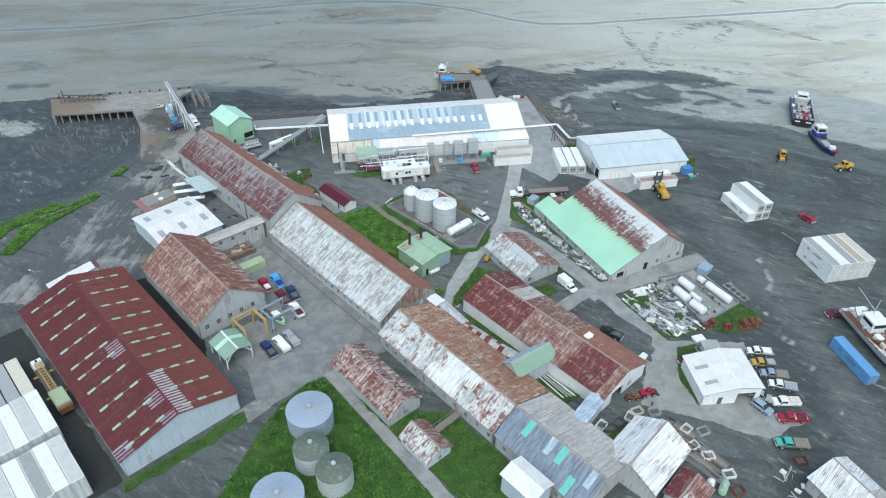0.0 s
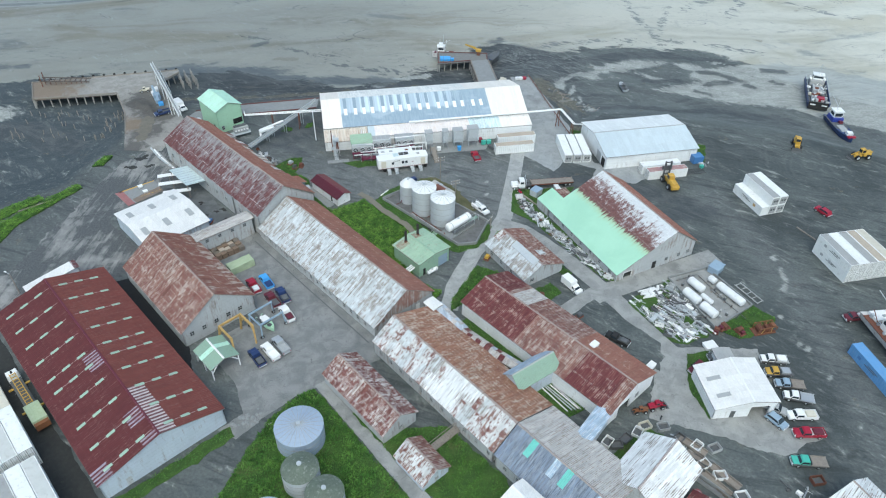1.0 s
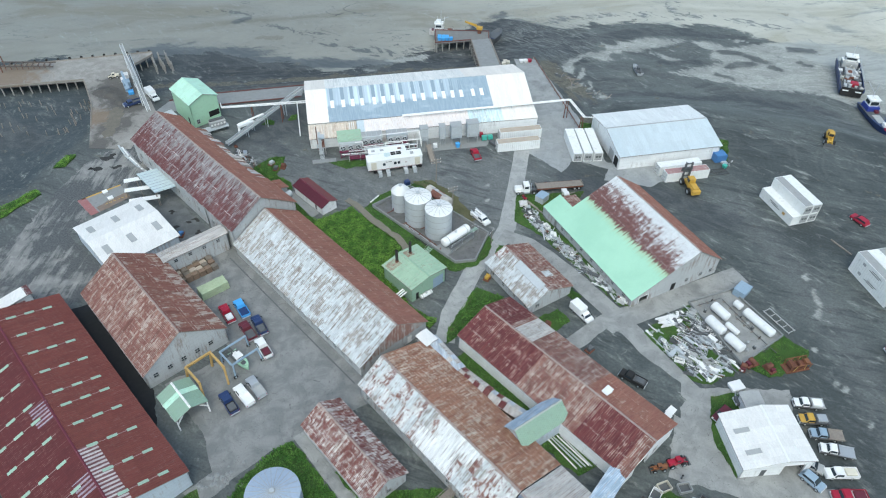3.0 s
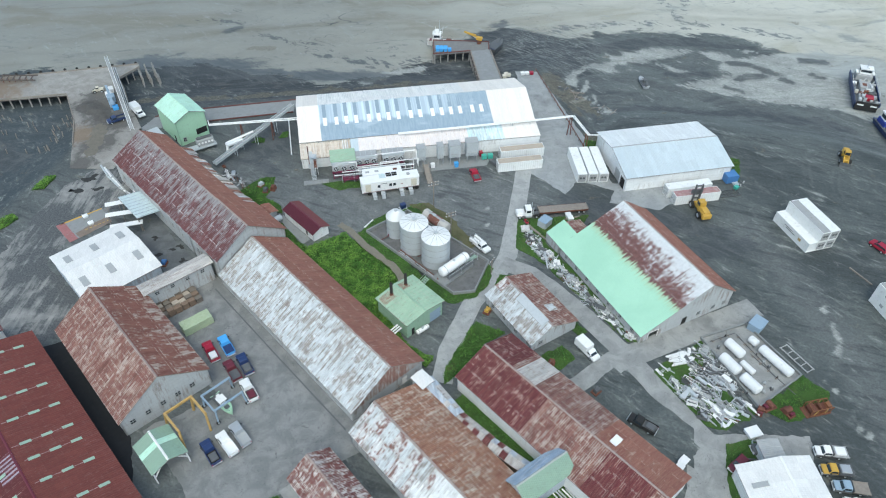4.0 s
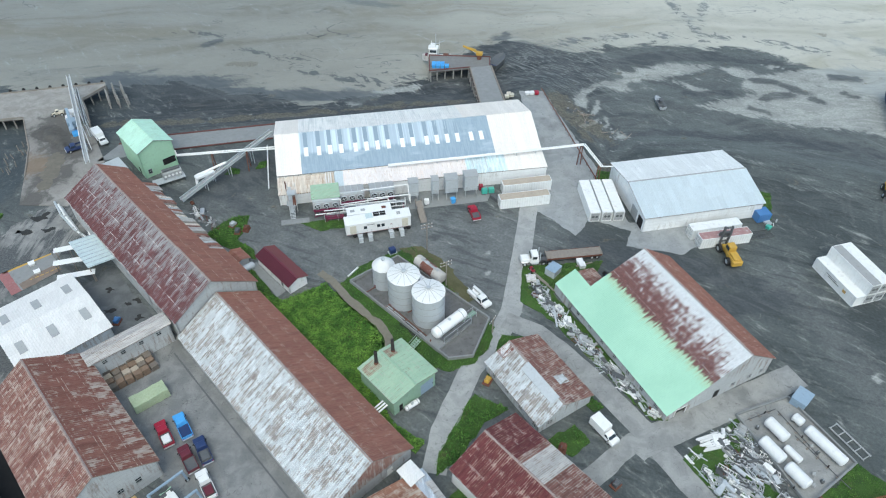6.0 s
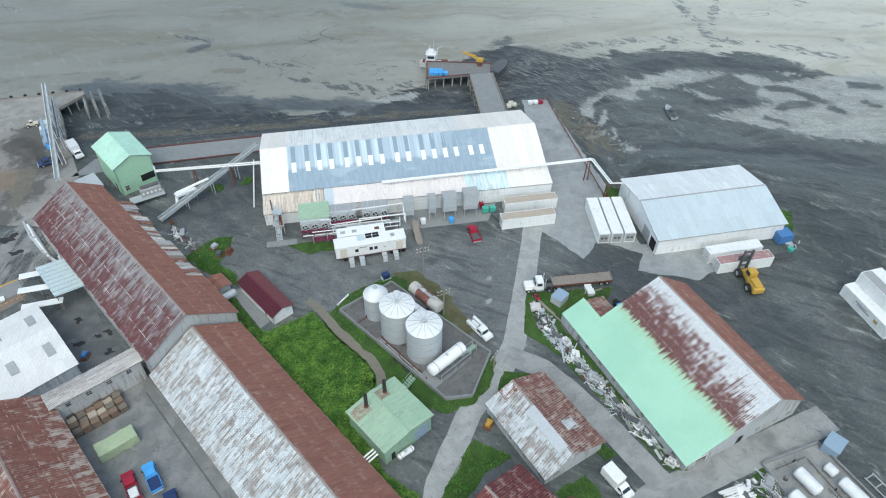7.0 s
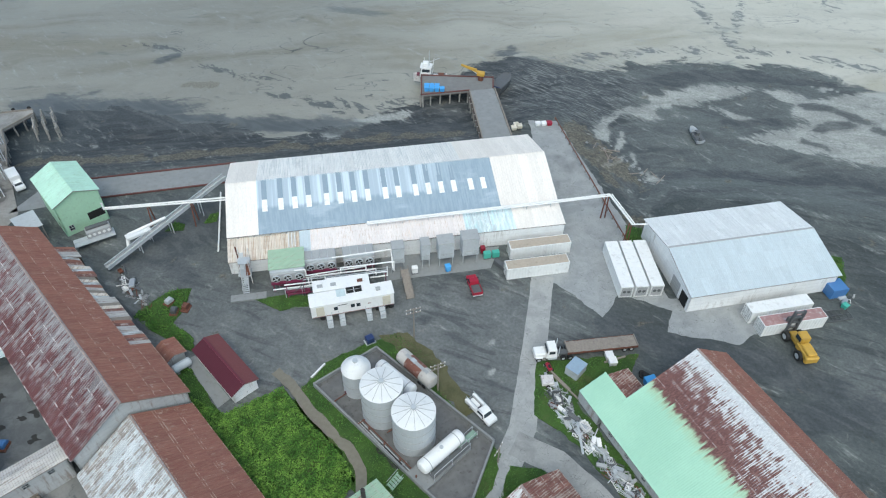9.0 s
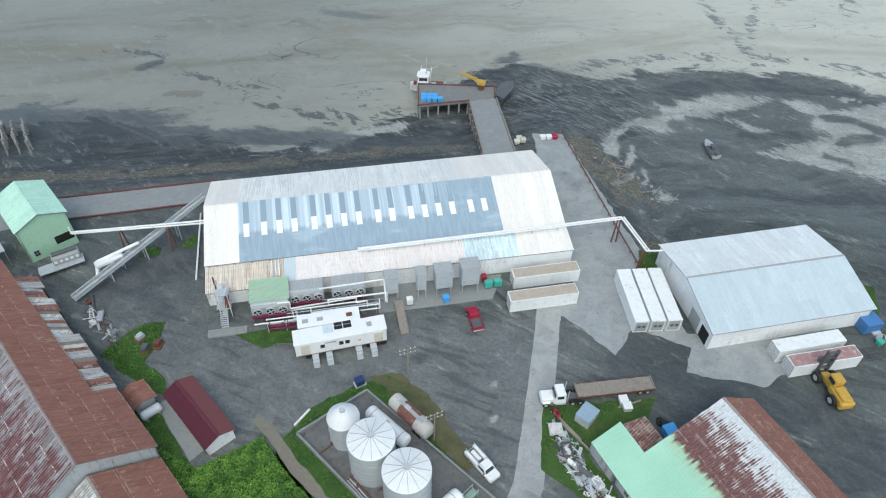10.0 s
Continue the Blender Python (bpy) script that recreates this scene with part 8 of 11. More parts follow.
# lean-to and machines at the plant front
building("plant_lean_to", "low lean-to with a rust-stained tan metal roof on the plant front", "lean-to", {"L0": Vector((*at_front(0.0, -0.5), 4.6)), "L1": Vector((*at_front(13.3, -0.5), 4.6)), "R0": Vector((*at_front(0.0, -0.2), 4.6)), "R1": Vector((*at_front(13.3, -0.2), 4.6)), "S0": Vector((*at_front(0.0, 4.6), 3.1)), "S1": Vector((*at_front(13.3, 4.6), 3.1))},
         "wall_white", "roof_clean", "roof_tanstain", (1.1, 2.6), ridge="", over=0.1, skip="L", holes={"0": [(1.4, 3.2, 0, 2.2, "bay")]})
for u, v_, w, mat, green in ((10.9, 8.9, 6.2, "zinc", True), (17.0, 7.0, 5.8, "zinc", False), (24.1, 7.0, 5.8, "zinc", False)):
    x, y = at_front(u, v_)
    E = thing("condenser", x, y, 0, WA, "grey refrigeration condenser with three fans on a steel frame", "condenser", "condensers")
    for sx in (-1, 1):
        for sy in (-1, 1):
            part("leg", box(sx * w * 0.45 - 0.1, sx * w * 0.45 + 0.1, sy * 1.3 - 0.1, sy * 1.3 + 0.1, 0, 2.2), "purple", E)
    part("tray", box(-w / 2, w / 2, -1.6, 1.6, 1.9, 2.2), "purple", E)
    part("coil_house", box(-w / 2, w / 2, -0.9, 1.9, 2.2, 4.5, bevel=0.06), mat, E)
    if green:
        hexa_ = bmesh.new()
        hexa(hexa_, [(-w / 2 - 0.2, -0.4, 4.6), (w / 2 + 0.2, -0.4, 4.6), (w / 2 + 0.2, 4.2, 5.2), (-w / 2 - 0.2, 4.2, 5.2), (-w / 2 - 0.2, -0.4, 4.72), (w / 2 + 0.2, -0.4, 4.72), (w / 2 + 0.2, 4.2, 5.32), (-w / 2 - 0.2, 4.2, 5.32)])
        part("shelter_roof", hexa_, "roof_sage", E, "pale green sheet metal shelter roof")
        for sx in (-1, 1):
            part("shelter_post", box(sx * w * 0.48 - 0.07, sx * w * 0.48 + 0.07, 3.9, 4.05, 0, 5.1), "greypaint", E)
    else:
        for k in range(4):
            part("top_panel", box(-w / 2 + k * w / 4 + 0.06, -w / 2 + (k + 1) * w / 4 - 0.06, -0.5, 1.7, 4.5, 4.62, bevel=0.03), "greypaint", E)
    fr = part("fan_panel", box(-w / 2, w / 2, -1.15, -0.9, 2.3, 3.9), "greypaint", E)
    for k in range(3):
        fx = -w / 3 + k * w / 3
        f = part("fan_ring", rod((fx, -1.15, 3.1), (fx, -1.4, 3.1), 0.78, seg=20), "zinc", E)
        part("fan_throat", rod((fx, -1.38, 3.1), (fx, -1.42, 3.1), 0.64, seg=20), "dark", f)
        bl = bmesh.new()
        for a in range(4):
            beam((fx, -1.45, 3.1), (fx + 0.58 * math.cos(a * 1.571 + 0.4), -1.45, 3.1 + 0.58 * math.sin(a * 1.571 + 0.4)), 0.04, 0.2, bl)
        part("propeller", bl, "zinc", f)
    for k in range(2):
        part("brace", beam((-w * 0.45, -1.35, 0.2 + 1.6 * k), (w * 0.45, -1.35, 1.8 - 1.6 * k), 0.1, 0.1), "purple", E)
x, y = at_front(18.2, 10.9)
E = thing("refrigeration_skid", x, y, 0, WA, "dark magenta refrigeration vessels and white pipes on the ground", "machine")
for k in range(3):
    part("vessel", rod((-8 + k * 5.4, -0.6 + 0.5 * k, 1.0), (-3.6 + k * 5.4, -0.6 + 0.5 * k, 1.0), 0.55, seg=14), "purple", E)
    part("foot", box(-7.5 + k * 5.4, -7.1 + k * 5.4, -1.0 + 0.5 * k, -0.2 + 0.5 * k, 0, 0.6), "purple", E)
    part("foot", box(-4.5 + k * 5.4, -4.1 + k * 5.4, -1.0 + 0.5 * k, -0.2 + 0.5 * k, 0, 0.6), "purple", E)
for pts in (((-10, -1.4, 2.6), (-2.6, -1.4, 2.6)), ((-2.6, -1.4, 2.6), (-2.6, -1.4, 0.6)), ((-4, 0.8, 3.0), (7, 1.4, 3.0)), ((7, 1.4, 3.0), (7, 0.2, 3.0)), ((7, 0.2, 3.0), (8.6, 0.4, 3.0)), ((-4, 0.8, 3.0), (-4, 0.8, 4.6)), ((-4, 0.8, 4.6), (-6, 0.9, 4.6)), ((1, 2.4, 5.2), (12, 2.8, 5.2)), ((12, 2.8, 5.2), (12, 0.2, 2.4))):
    part("pipe", rod(pts[0], pts[1], 0.13), "white", E)
for k in range(6):
    part("stand", beam((-8 + k * 3, -1.4, 0), (-8 + k * 3, -1.4, 2.6), 0.1, 0.1), "zinc", E)
for i, (u, w, d, h) in enumerate(((31.5, 2.2, 2.2, 6.0), (36.7, 1.6, 2.2, 6.0), (40.6, 3.0, 2.6, 6.0), (45.3, 3.2, 2.6, 6.4))):
    x, y = at_front(u, 7.9)
    E = thing("evaporative_cooler", x, y, 0, WA, "tall grey sheet metal cooling tower on legs", "cooling tower", "cooling towers")
    part("casing", box(-w / 2, w / 2, -d / 2, d / 2, 2.2, h, bevel=0.06), "zinc", E)
    part("cap", box(-w / 2 - 0.1, w / 2 + 0.1, -d / 2 - 0.1, d / 2 + 0.1, h, h + 0.1, bevel=0.03), "greypaint", E)
    for sx in (-1, 1):
        for sy in (-1, 1):
            part("leg", box(sx * w * 0.42 - 0.09, sx * w * 0.42 + 0.09, sy * d * 0.42 - 0.09, sy * d * 0.42 + 0.09, 0, 2.25), "greypaint", E)
    part("louvre", box(-w * 0.4, w * 0.4, -d / 2 - 0.06, -d / 2, 2.4, 3.4), "greypaint", E)
    for k in range(5):
        part("slat", box(-w * 0.4, w * 0.4, -d / 2 - 0.1, -d / 2 - 0.06, 2.5 + k * 0.18, 2.58 + k * 0.18), "zinc", E)
patch("pavement", [at_front(28.4, 11.2), at_front(49, 11.2), at_front(52, 5.6), at_front(28.4, 4.8)], 0.1, "concrete", "concrete slab under the cooling towers", "pavement", 0.05, 52)
for u, m, s in ((34.4, "white", 1.1), (48.9, "tealpaint", 1.4), (50.6, "tealpaint", 1.4), (48.4, "red", 0.9)):
    x, y = at_front(u, 9.8 if m == "white" else 6.6 if m == "red" else 8.2)
    E = thing("machine_box", x, y, 0.1, WA, "small painted machine cabinet by the plant wall", "cabinet")
    part("cabinet", box(-s / 2, s / 2, -0.5, 0.5, 0, 1.4, bevel=0.05), m, E)
    part("plinth", box(-s / 2 - 0.05, s / 2 + 0.05, -0.55, 0.55, 0, 0.15), "darkgrey", E)
x, y = at_front(40.7, 10.4)
tub(x, y, 0.1, 20, "skyblue", "round blue drum by the cooling towers", 1.0, 1.3)
x, y = at_front(50.2, 11.0)
E = thing("discharge_hose", x, y, 0, WA, "thick dark hose stretched on the ground", "hose")
part("hose", beam((0, 1.2, 0.6), (1.6, -1.6, 0.5), 0.9, 0.9), "darkgrey", E)
part("flange", rod((1.6, -1.6, 0.5), (1.75, -1.9, 0.5), 0.6, seg=12), "zinc", E)
x, y = at_front(3.0, 7.2)
E = thing("steel_stair", x, y, 0, WA, "steel stair and landing at the plant corner", "stair")
part("landing", box(-1.2, 1.2, -0.2, 1.6, 2.0, 2.1), "zinc", E)
for k in range(9):
    part("tread", box(-0.5, 0.5, -0.4 - k * 0.3, -0.15 - k * 0.3, 1.75 - k * 0.2, 1.8 - k * 0.2), "zinc", E)
for s in (-0.55, 0.55):
    part("stringer", beam((s, -0.2, 1.95), (s, -3.0, 0.0), 0.08, 0.25), "greypaint", E)
    part("handrail", rod((s, -0.2, 2.95), (s, -3.0, 1.0), 0.04, seg=6), "zinc", E)
    part("post", beam((s, 1.4, 0), (s, 1.4, 3.4), 0.1, 0.1), "greypaint", E)
part("platform", box(-2.8, 3.6, -4.6, -3.0, 0, 0.25), "concrete", E)

x, y = at_front(19.6, 11.9)
E = thing("pipe_rack", x, y, 0, WA, "steel rack of white refrigerant pipes before the condensers", "pipe rack")
for k in range(7):
    for v in (-0.5, 0.5):
        part("post", beam((-9 + 3 * k, v, 0), (-9 + 3 * k, v, 3.4), 0.12, 0.12), "darkgrey" if k % 2 else "purple", E)
    part("cross_bar", beam((-9 + 3 * k, -0.6, 2.0), (-9 + 3 * k, 0.6, 2.0), 0.1, 0.1), "darkgrey", E)
    part("cross_bar", beam((-9 + 3 * k, -0.6, 3.3), (-9 + 3 * k, 0.6, 3.3), 0.1, 0.1), "darkgrey", E)
for v, z, a, b, r_, m in ((-0.4, 3.45, -9.4, 3.0, 0.12, "white"), (-0.05, 3.45, -2.0, 9.4, 0.12, "white"), (0.35, 3.45, -6.0, 9.2, 0.09, "zinc"), (-0.3, 2.12, -9.2, 1.0, 0.1, "zinc"), (0.2, 2.12, -5.0, 9.4, 0.14, "white"), (-0.5, 1.0, -9.0, 9.0, 0.16, "purple")):
    part("pipe", rod((a, v, z), (b, v, z), r_), m, E)
for u, v, z0, z1 in ((3.0, -0.4, 3.45, 1.0), (-2.0, -0.05, 3.45, 4.6), (1.0, -0.3, 2.12, 0.3), (9.4, 0.2, 2.12, 4.4), (-5.0, 0.2, 2.12, 3.9)):
    part("riser", rod((u, v, z0), (u, v, z1), 0.11), "white", E)
for k in range(3):
    part("brace", beam((-9 + 6 * k, -0.5, 0.2), (-6 + 6 * k, -0.5, 3.2), 0.08, 0.08), "darkgrey", E)
x, y = at_front(3.2, 6.0)
E = thing("stair_tower", x, y, 0, WA, "rust stained steel stair tower against the plant lean-to", "stair")
for a in (-0.9, 0.9):
    for b in (-1.6, 1.6):
        part("post", beam((a, b, 0), (a, b, 6.2), 0.12, 0.12), "rustwhite", E)
for k, z in enumerate((2.1, 3.9, 5.4)):
    part("landing", box(-0.95, 0.95, -1.65 + 1.6 * (k % 2), 0.05 + 1.6 * (k % 2), z, z + 0.07), "zinc", E)
    part("guard_rail", beam((-0.9, -1.6, z + 0.9), (-0.9, 1.6, z + 0.9), 0.06, 0.06), "rustwhite", E)
    part("guard_rail", beam((0.9, -1.6, z + 0.9), (0.9, 1.6, z + 0.9), 0.06, 0.06), "rustwhite", E)
for x0, z0, z1 in ((-0.4, 0.0, 2.1), (0.4, 2.1, 3.9), (-0.4, 3.9, 5.4)):
    part("flight", beam((x0, -1.5, z0), (x0, 1.4, z1), 0.7, 0.1), "rust" if x0 > 0 else "zinc", E)
part("vent_pipe", rod((-1.1, 1.0, 0), (-1.1, 1.0, 7.4), 0.14), "rust", E)

# two white office trailers joined with stairs
E = thing("office_trailer", -12.2, 181.6, 0, 15.4, "white office trailer on wheels with steel steps", "trailer")
part("body", box(-7.4, 7.4, -1.5, 1.5, 1.0, 4.0, bevel=0.08), "white", E)
part("roof", box(-7.5, 7.5, -1.6, 1.6, 4.0, 4.1, bevel=0.03), "white", E)
# black block: the shade within the roof opening is in its colour
part("roof_opening", box(-0.8, 2.0, 0.2, 1.62, 3.4, 4.16), "dark", E)
part("opening_bar", beam((0.6, 0.2, 4.2), (0.6, 1.6, 4.2), 0.1, 0.08), "white", E)
part("opening_bar", beam((-0.8, 0.9, 4.2), (2.0, 0.9, 4.2), 0.06, 0.06), "greypaint", E)
part("roof_hatch", box(-2.6, -1.0, -0.2, 1.5, 4.1, 4.16, bevel=0.02), "paleteal", E)
part("roof_vent", box(4.4, 5.2, -0.4, 0.4, 4.1, 4.4, bevel=0.05), "greypaint", E)
part("lettering_bar", box(2.6, 3.1, -1.585, -1.56, 2.5, 2.7), "wornpink", E)
part("skirt_stripe", box(-7.3, 7.3, -1.53, -1.50, 1.1, 1.22), "wornpink", E)
for u, w in ((-5.8, 1.4), (6.0, 1.4)):
    part("end_cabinet", box(u - w / 2, u + w / 2, -1.62, -1.48, 1.4, 3.6), "cream", E)
for u, w, m in ((-2.6, 2.4, "white"), (1.2, 2.0, "white"), (3.8, 1.6, "white")):
    part("side_panel", box(u - w / 2, u + w / 2, -1.56, -1.48, 1.4, 3.7), m, E)
for u in (-3.4, -0.4, 0.6):
    part("window", box(u, u + 0.7, -1.6, -1.54, 2.3, 3.1), "glass", E)
part("lettering_bar", box(-2.6, -0.9, -1.585, -1.56, 3.3, 3.45), "darkgrey", E)
for u in (-4.4, -2.2, 2.6, 5.0):
    st = part("step", box(u - 0.5, u + 0.5, -2.5, -1.5, 0.7, 1.0), "zinc", E)
    for v in (u - 0.48, u + 0.48):
        part("rail", rod((v, -1.6, 2.0), (v, -3.5, 1.0), 0.035, seg=6), "zinc", st)
        part("rail_post", rod((v, -3.4, 0), (v, -3.4, 1.05), 0.035, seg=6), "zinc", st)
    for k in range(3):
        part("tread", box(u - 0.45, u + 0.45, -3.1 - 0.28 * k, -2.5 - 0.28 * k, 0.62 - 0.24 * k, 0.7 - 0.24 * k), "zinc", st)
for u in (-5.5, 4.4, 5.6, 6.8):
    for s in (-1.3, 1.3):
        part("wheel", rod((u, s - 0.15, 0.5), (u, s + 0.15, 0.5), 0.5, seg=14), "black", E)
part("chassis", box(-7.2, 7.2, -1.0, 1.0, 0.6, 1.0), "darkgrey", E)
E = thing("office_trailer", -14.4, 184.3, 0, 14, "second white trailer with stained roof behind the first", "trailer")
part("body", box(-5.0, 5.0, -1.4, 1.2, 0.8, 4.0, bevel=0.08), "white", E)
part("roof", box(-5.1, 5.1, -1.5, 1.3, 4.0, 4.1, bevel=0.03), "white", E)
for u in (-3.8, -1.4, 3.4):
    part("stain_plate", box(u - 0.5, u + 0.5, -0.6, 0.2, 4.1, 4.14), "rust" if u > 2 else "greypaint", E)
part("chassis", box(-4.8, 4.8, -1.0, 1.0, 0.4, 0.8), "darkgrey", E)
for u in (-3, 3):
    part("wheel", rod((u, -1.3, 0.45), (u, 1.3, 0.45), 0.45, seg=12), "black", E)
E = thing("timber_ramp", -2.6, 187.0, 0, 105, "sloping timber ramp with handrails", "ramp")
part("ramp_deck", beam((-2.8, 0, 0.15), (3.0, 0, 2.0), 1.4, 0.12), "wood", E)
for s in (-0.7, 0.7):
    part("handrail", beam((-2.8, s, 1.0), (3.0, s, 2.9), 0.08, 0.1), "wood", E)
    for k in range(4):
        part("post", beam((-2.6 + k * 1.8, s, 0), (-2.6 + k * 1.8, s, 1.1 + k * 0.6), 0.1, 0.1), "wood", E)

# ---- smaller roofs and sheds ----
building("link_hut", "small green-roofed link between the two long buildings", "hut", rect(14.6, 97.6, 36.0, 11.0, 2.7, 2.7, 4.2, 4.2, 6.6), "wall_pale", "roof_zinc", "roof_linkgreen", (1.3, 3.0), ridge="greypaint")
building("blue_link", "blue metal roofed link at the end of the red store", "shed", rect(27.2, 85.2, 52.2, 9.6, 1.6, 1.6, 3.9, 3.7, 4.2), "wall_pale", "roof_zinc", "roof_zinc", (0.9, 2.6), ridge="")
building("white_annex", "white metal annex with low gable against the blue roof", "annex", rect(18.6, 68.2, 133, 8.0, 2.9, 2.9, 5.0, 5.0, 6.0), "wall_pale", "roof_clean", "roof_clean", (1.4, 3.0), ridge="white")
building("white_barn", "old barn with peeling white metal roof", "barn", rect(34.4, 73.4, 47.4, 13.6, 5.9, 5.9, 3.4, 3.4, 6.8), "wall_grey", "roof_peel", "roof_peel", (1.1, 3.2))
building("rust_annex", "low shed with rusty patched roof beside the barn", "shed", rect(42.6, 68.6, 47, 7.5, 3.0, 3.6, 2.6, 2.4, 3.6), "wall_grey", "roof_redrust", lambda i, j, n, m: "roof_whiterust" if i < 3 else "roof_brown", (1.0, 2.2))
building("corner_shed", "shed with flaking white roof at the yard edge", "shed", rect(78.8, 64.0, 116, 14.0, 5.6, 5.0, 3.2, 3.2, 5.8), "wall_grey", "roof_peel", lambda i, j, n, m: "roof_grey" if i < n // 2 else "roof_peel", (1.1, 2.8))
GM = rect(61.6, 93.6, 96.5, 11.4, 7.6, 5.6, 3.3, 4.3, 5.0)
garage = building("white_garage", "white metal garage with an open vehicle door", "garage", GM, "wall_white", "roof_clean", "roof_clean", (1.5, 2.8), ridge="white", holes={"0": [(3.5, 4.5, 0, 2.1, "darkgrey"), (7.4, 11.4, 0, 3.0, "bay")]})
roof_lights(garage, GM, (("L", 7.2, 0.34), ("L", 2.9, 0.38)), 0.95, 2.7)
building("garage_annex", "small white annex behind the garage", "annex", rect(60.6, 105.2, 95, 4.2, 2.0, 2.0, 2.9, 2.9, 3.2), "wall_white", "greypaint", "greypaint", (1.3, 2.0), ridge="")
def on_shed(a, d):
    """A corner of the green roof's plane: a along the ridge, d down the slope in plan."""
    return Vector((*along(57.3, 140.1, 117.4, a, d), 10.2 - 0.4643 * d))


building("green_end_bay", "projecting end bay of the green-roofed shed", "shed", {"L0": on_shed(29.85, 16.8), "L1": on_shed(35.2, 16.8), "R0": on_shed(29.85, 12.3), "R1": on_shed(35.2, 12.3), "S0": on_shed(29.85, 12.1), "S1": on_shed(35.2, 12.1)}, "wall_grey", "roof_shed", "roof_shed", (1.3, 2.6), ridge="", over=0.05)
building("rust_porch", "low rusty roof in the notch of the green shed", "lean-to", {c + e: Vector((*along(57.3, 140.1, 117.4, a, d), z)) for c, d, z in (("L", 12.05, 4.0), ("R", 11.95, 4.05), ("S", 7.6, 3.2)) for e, a in (("0", 29.9), ("1", 34.9))}, "wall_grey", "roof_brown", "roof_brown", (1.2, 2.4), ridge="", over=0.05)
# long pipes lying beside the cannery wall
for k, (dx, zz, m) in enumerate(((0.0, 0.35, "zinc"), (1.3, 0.35, "white"), (2.4, 0.35, "greypaint"))):
    E = thing("long_pipe", -89.6 + dx, 188.6 - 0.9 * k, 0, 0, "long pale pipe lying along the cannery wall", "pipe", "long pipes")
    pts = [(0, 0, zz), (3.6, -4.6 + 0.3 * k, zz), (8.4, -9.2, zz), (13.0, -12.4 - 0.4 * k, zz)]
    for a, b in zip(pts, pts[1:]):
        part("pipe_length", rod(a, b, 0.26, seg=10), m, E)
    for a in pts[1:-1]:
        part("flange", rod((a[0] - 0.15, a[1] + 0.18, zz), (a[0] + 0.15, a[1] - 0.18, zz), 0.36, seg=12), "greypaint", E)
    for a in (pts[0], pts[-1]):
        part("bearer", box(a[0] - 0.6, a[0] + 0.6, a[1] - 0.12, a[1] + 0.12, 0, 0.12), "wood", E)
# covered walk in the court
cwp = [(-0.6, 120.4), (5.4, 112.6), (11.0, 107.6), (17.0, 103.0)]
for i, (a, b) in enumerate(zip(cwp, cwp[1:])):
    ang, ln = math.degrees(math.atan2(a[1] - b[1], a[0] - b[0])), math.hypot(a[0] - b[0], a[1] - b[1])
    building("covered_walk", "narrow covered walk with patched metal roof", "passage", rect(b[0], b[1], ang, ln, 1.3, 1.3, 3.2 - 0.3 * i, 3.2 - 0.3 * i, 3.8 - 0.3 * i), "wall_wood", choose(("roof_steel", 3), ("roof_grey", 1), seed=50) if i == 0 else choose(("roof_redrust", 2), ("roof_grey", 2), seed=51 + i), choose(("roof_steel", 2), ("roof_grey", 2), ("roof_redrust", i), seed=55 + i), (1.3, 1.6), ridge="")
building("entry_box", "small white entry porch at the corner", "porch", rect(-0.2, 118.6, 133, 3.6, 1.5, 1.5, 3.9, 3.9, 4.1), "wall_white", "roof_clean", "roof_clean", (1.6, 1.6), ridge="")
for i in range(9):
    tagged(part("pipe_length", rod((-4.2, 0, 0), (4.2, 0, 0), 0.16, seg=10), "zinc"), "long grey pipe lying in the court", "pipe", "stored pipes").matrix_basis = pose(26.2 + (i % 5) * 0.36, 99.0 + (i % 5) * 0.36, 0.3 + 0.33 * (i // 5), 0, 0, 133.4)
# bridge between the white workshop and the cannery
building("covered_bridge", "long grey covered bridge on walls between two buildings", "passage", rect(-61.0, 139.4, 41.8, 15.6, 1.9, 1.9, 5.2, 5.2, 5.6), "wall_grey", "roof_grey", "roof_grey", (1.4, 2.0), ridge="", holes={"S": row(2.0, 14, 3.4, 0.8, 3.6, 0.8)})
# awning and frames west of the cannery
E = thing("blue_awning", -71.4, 169.2, 0, 134, "pale blue sheet metal awning on a timber frame", "awning")
bm = bmesh.new()
hexa(bm, [(-5.2, -3.2, 3.4), (5.2, -3.2, 3.4), (5.2, 3.2, 4.3), (-5.2, 3.2, 4.3), (-5.2, -3.2, 3.5), (5.2, -3.2, 3.5), (5.2, 3.2, 4.4), (-5.2, 3.2, 4.4)])
part("roof", bm, "paleteal", E)
for k in range(9):
    part("batten", beam((-5.0 + k * 1.25, -3.2, 3.55), (-5.0 + k * 1.25, 3.2, 4.45), 0.1, 0.08), "roof_steel", E)
for sx in (-1, 1):
    for sy in (-1, 1):
        part("post", beam((sx * 4.9, sy * 2.9, 0), (sx * 4.9, sy * 2.9, 3.8 + sy * 0.35), 0.2, 0.2), "wood", E)
for i, (a, b) in enumerate((((-80.6, 169.6), (-75.0, 171.6)), ((-79.0, 165.8), (-71.6, 168.0)), ((-76.4, 161.7), (-69.4, 163.9)))):
    E = thing("white_trough", a[0], a[1], 0, math.degrees(math.atan2(b[1] - a[1], b[0] - a[0])), "white sheet metal trough on posts", "trough", "white troughs")
    ln = math.hypot(b[0] - a[0], b[1] - a[1])
    part("cover", box(0, ln, -0.75, 0.75, 2.7, 2.9, bevel=0.04), "white", E)
    for k in range(3):
        part("post", beam((0.3 + k * ln * 0.45, 0, 0), (0.3 + k * ln * 0.45, 0, 2.7), 0.15, 0.15), "wood", E)
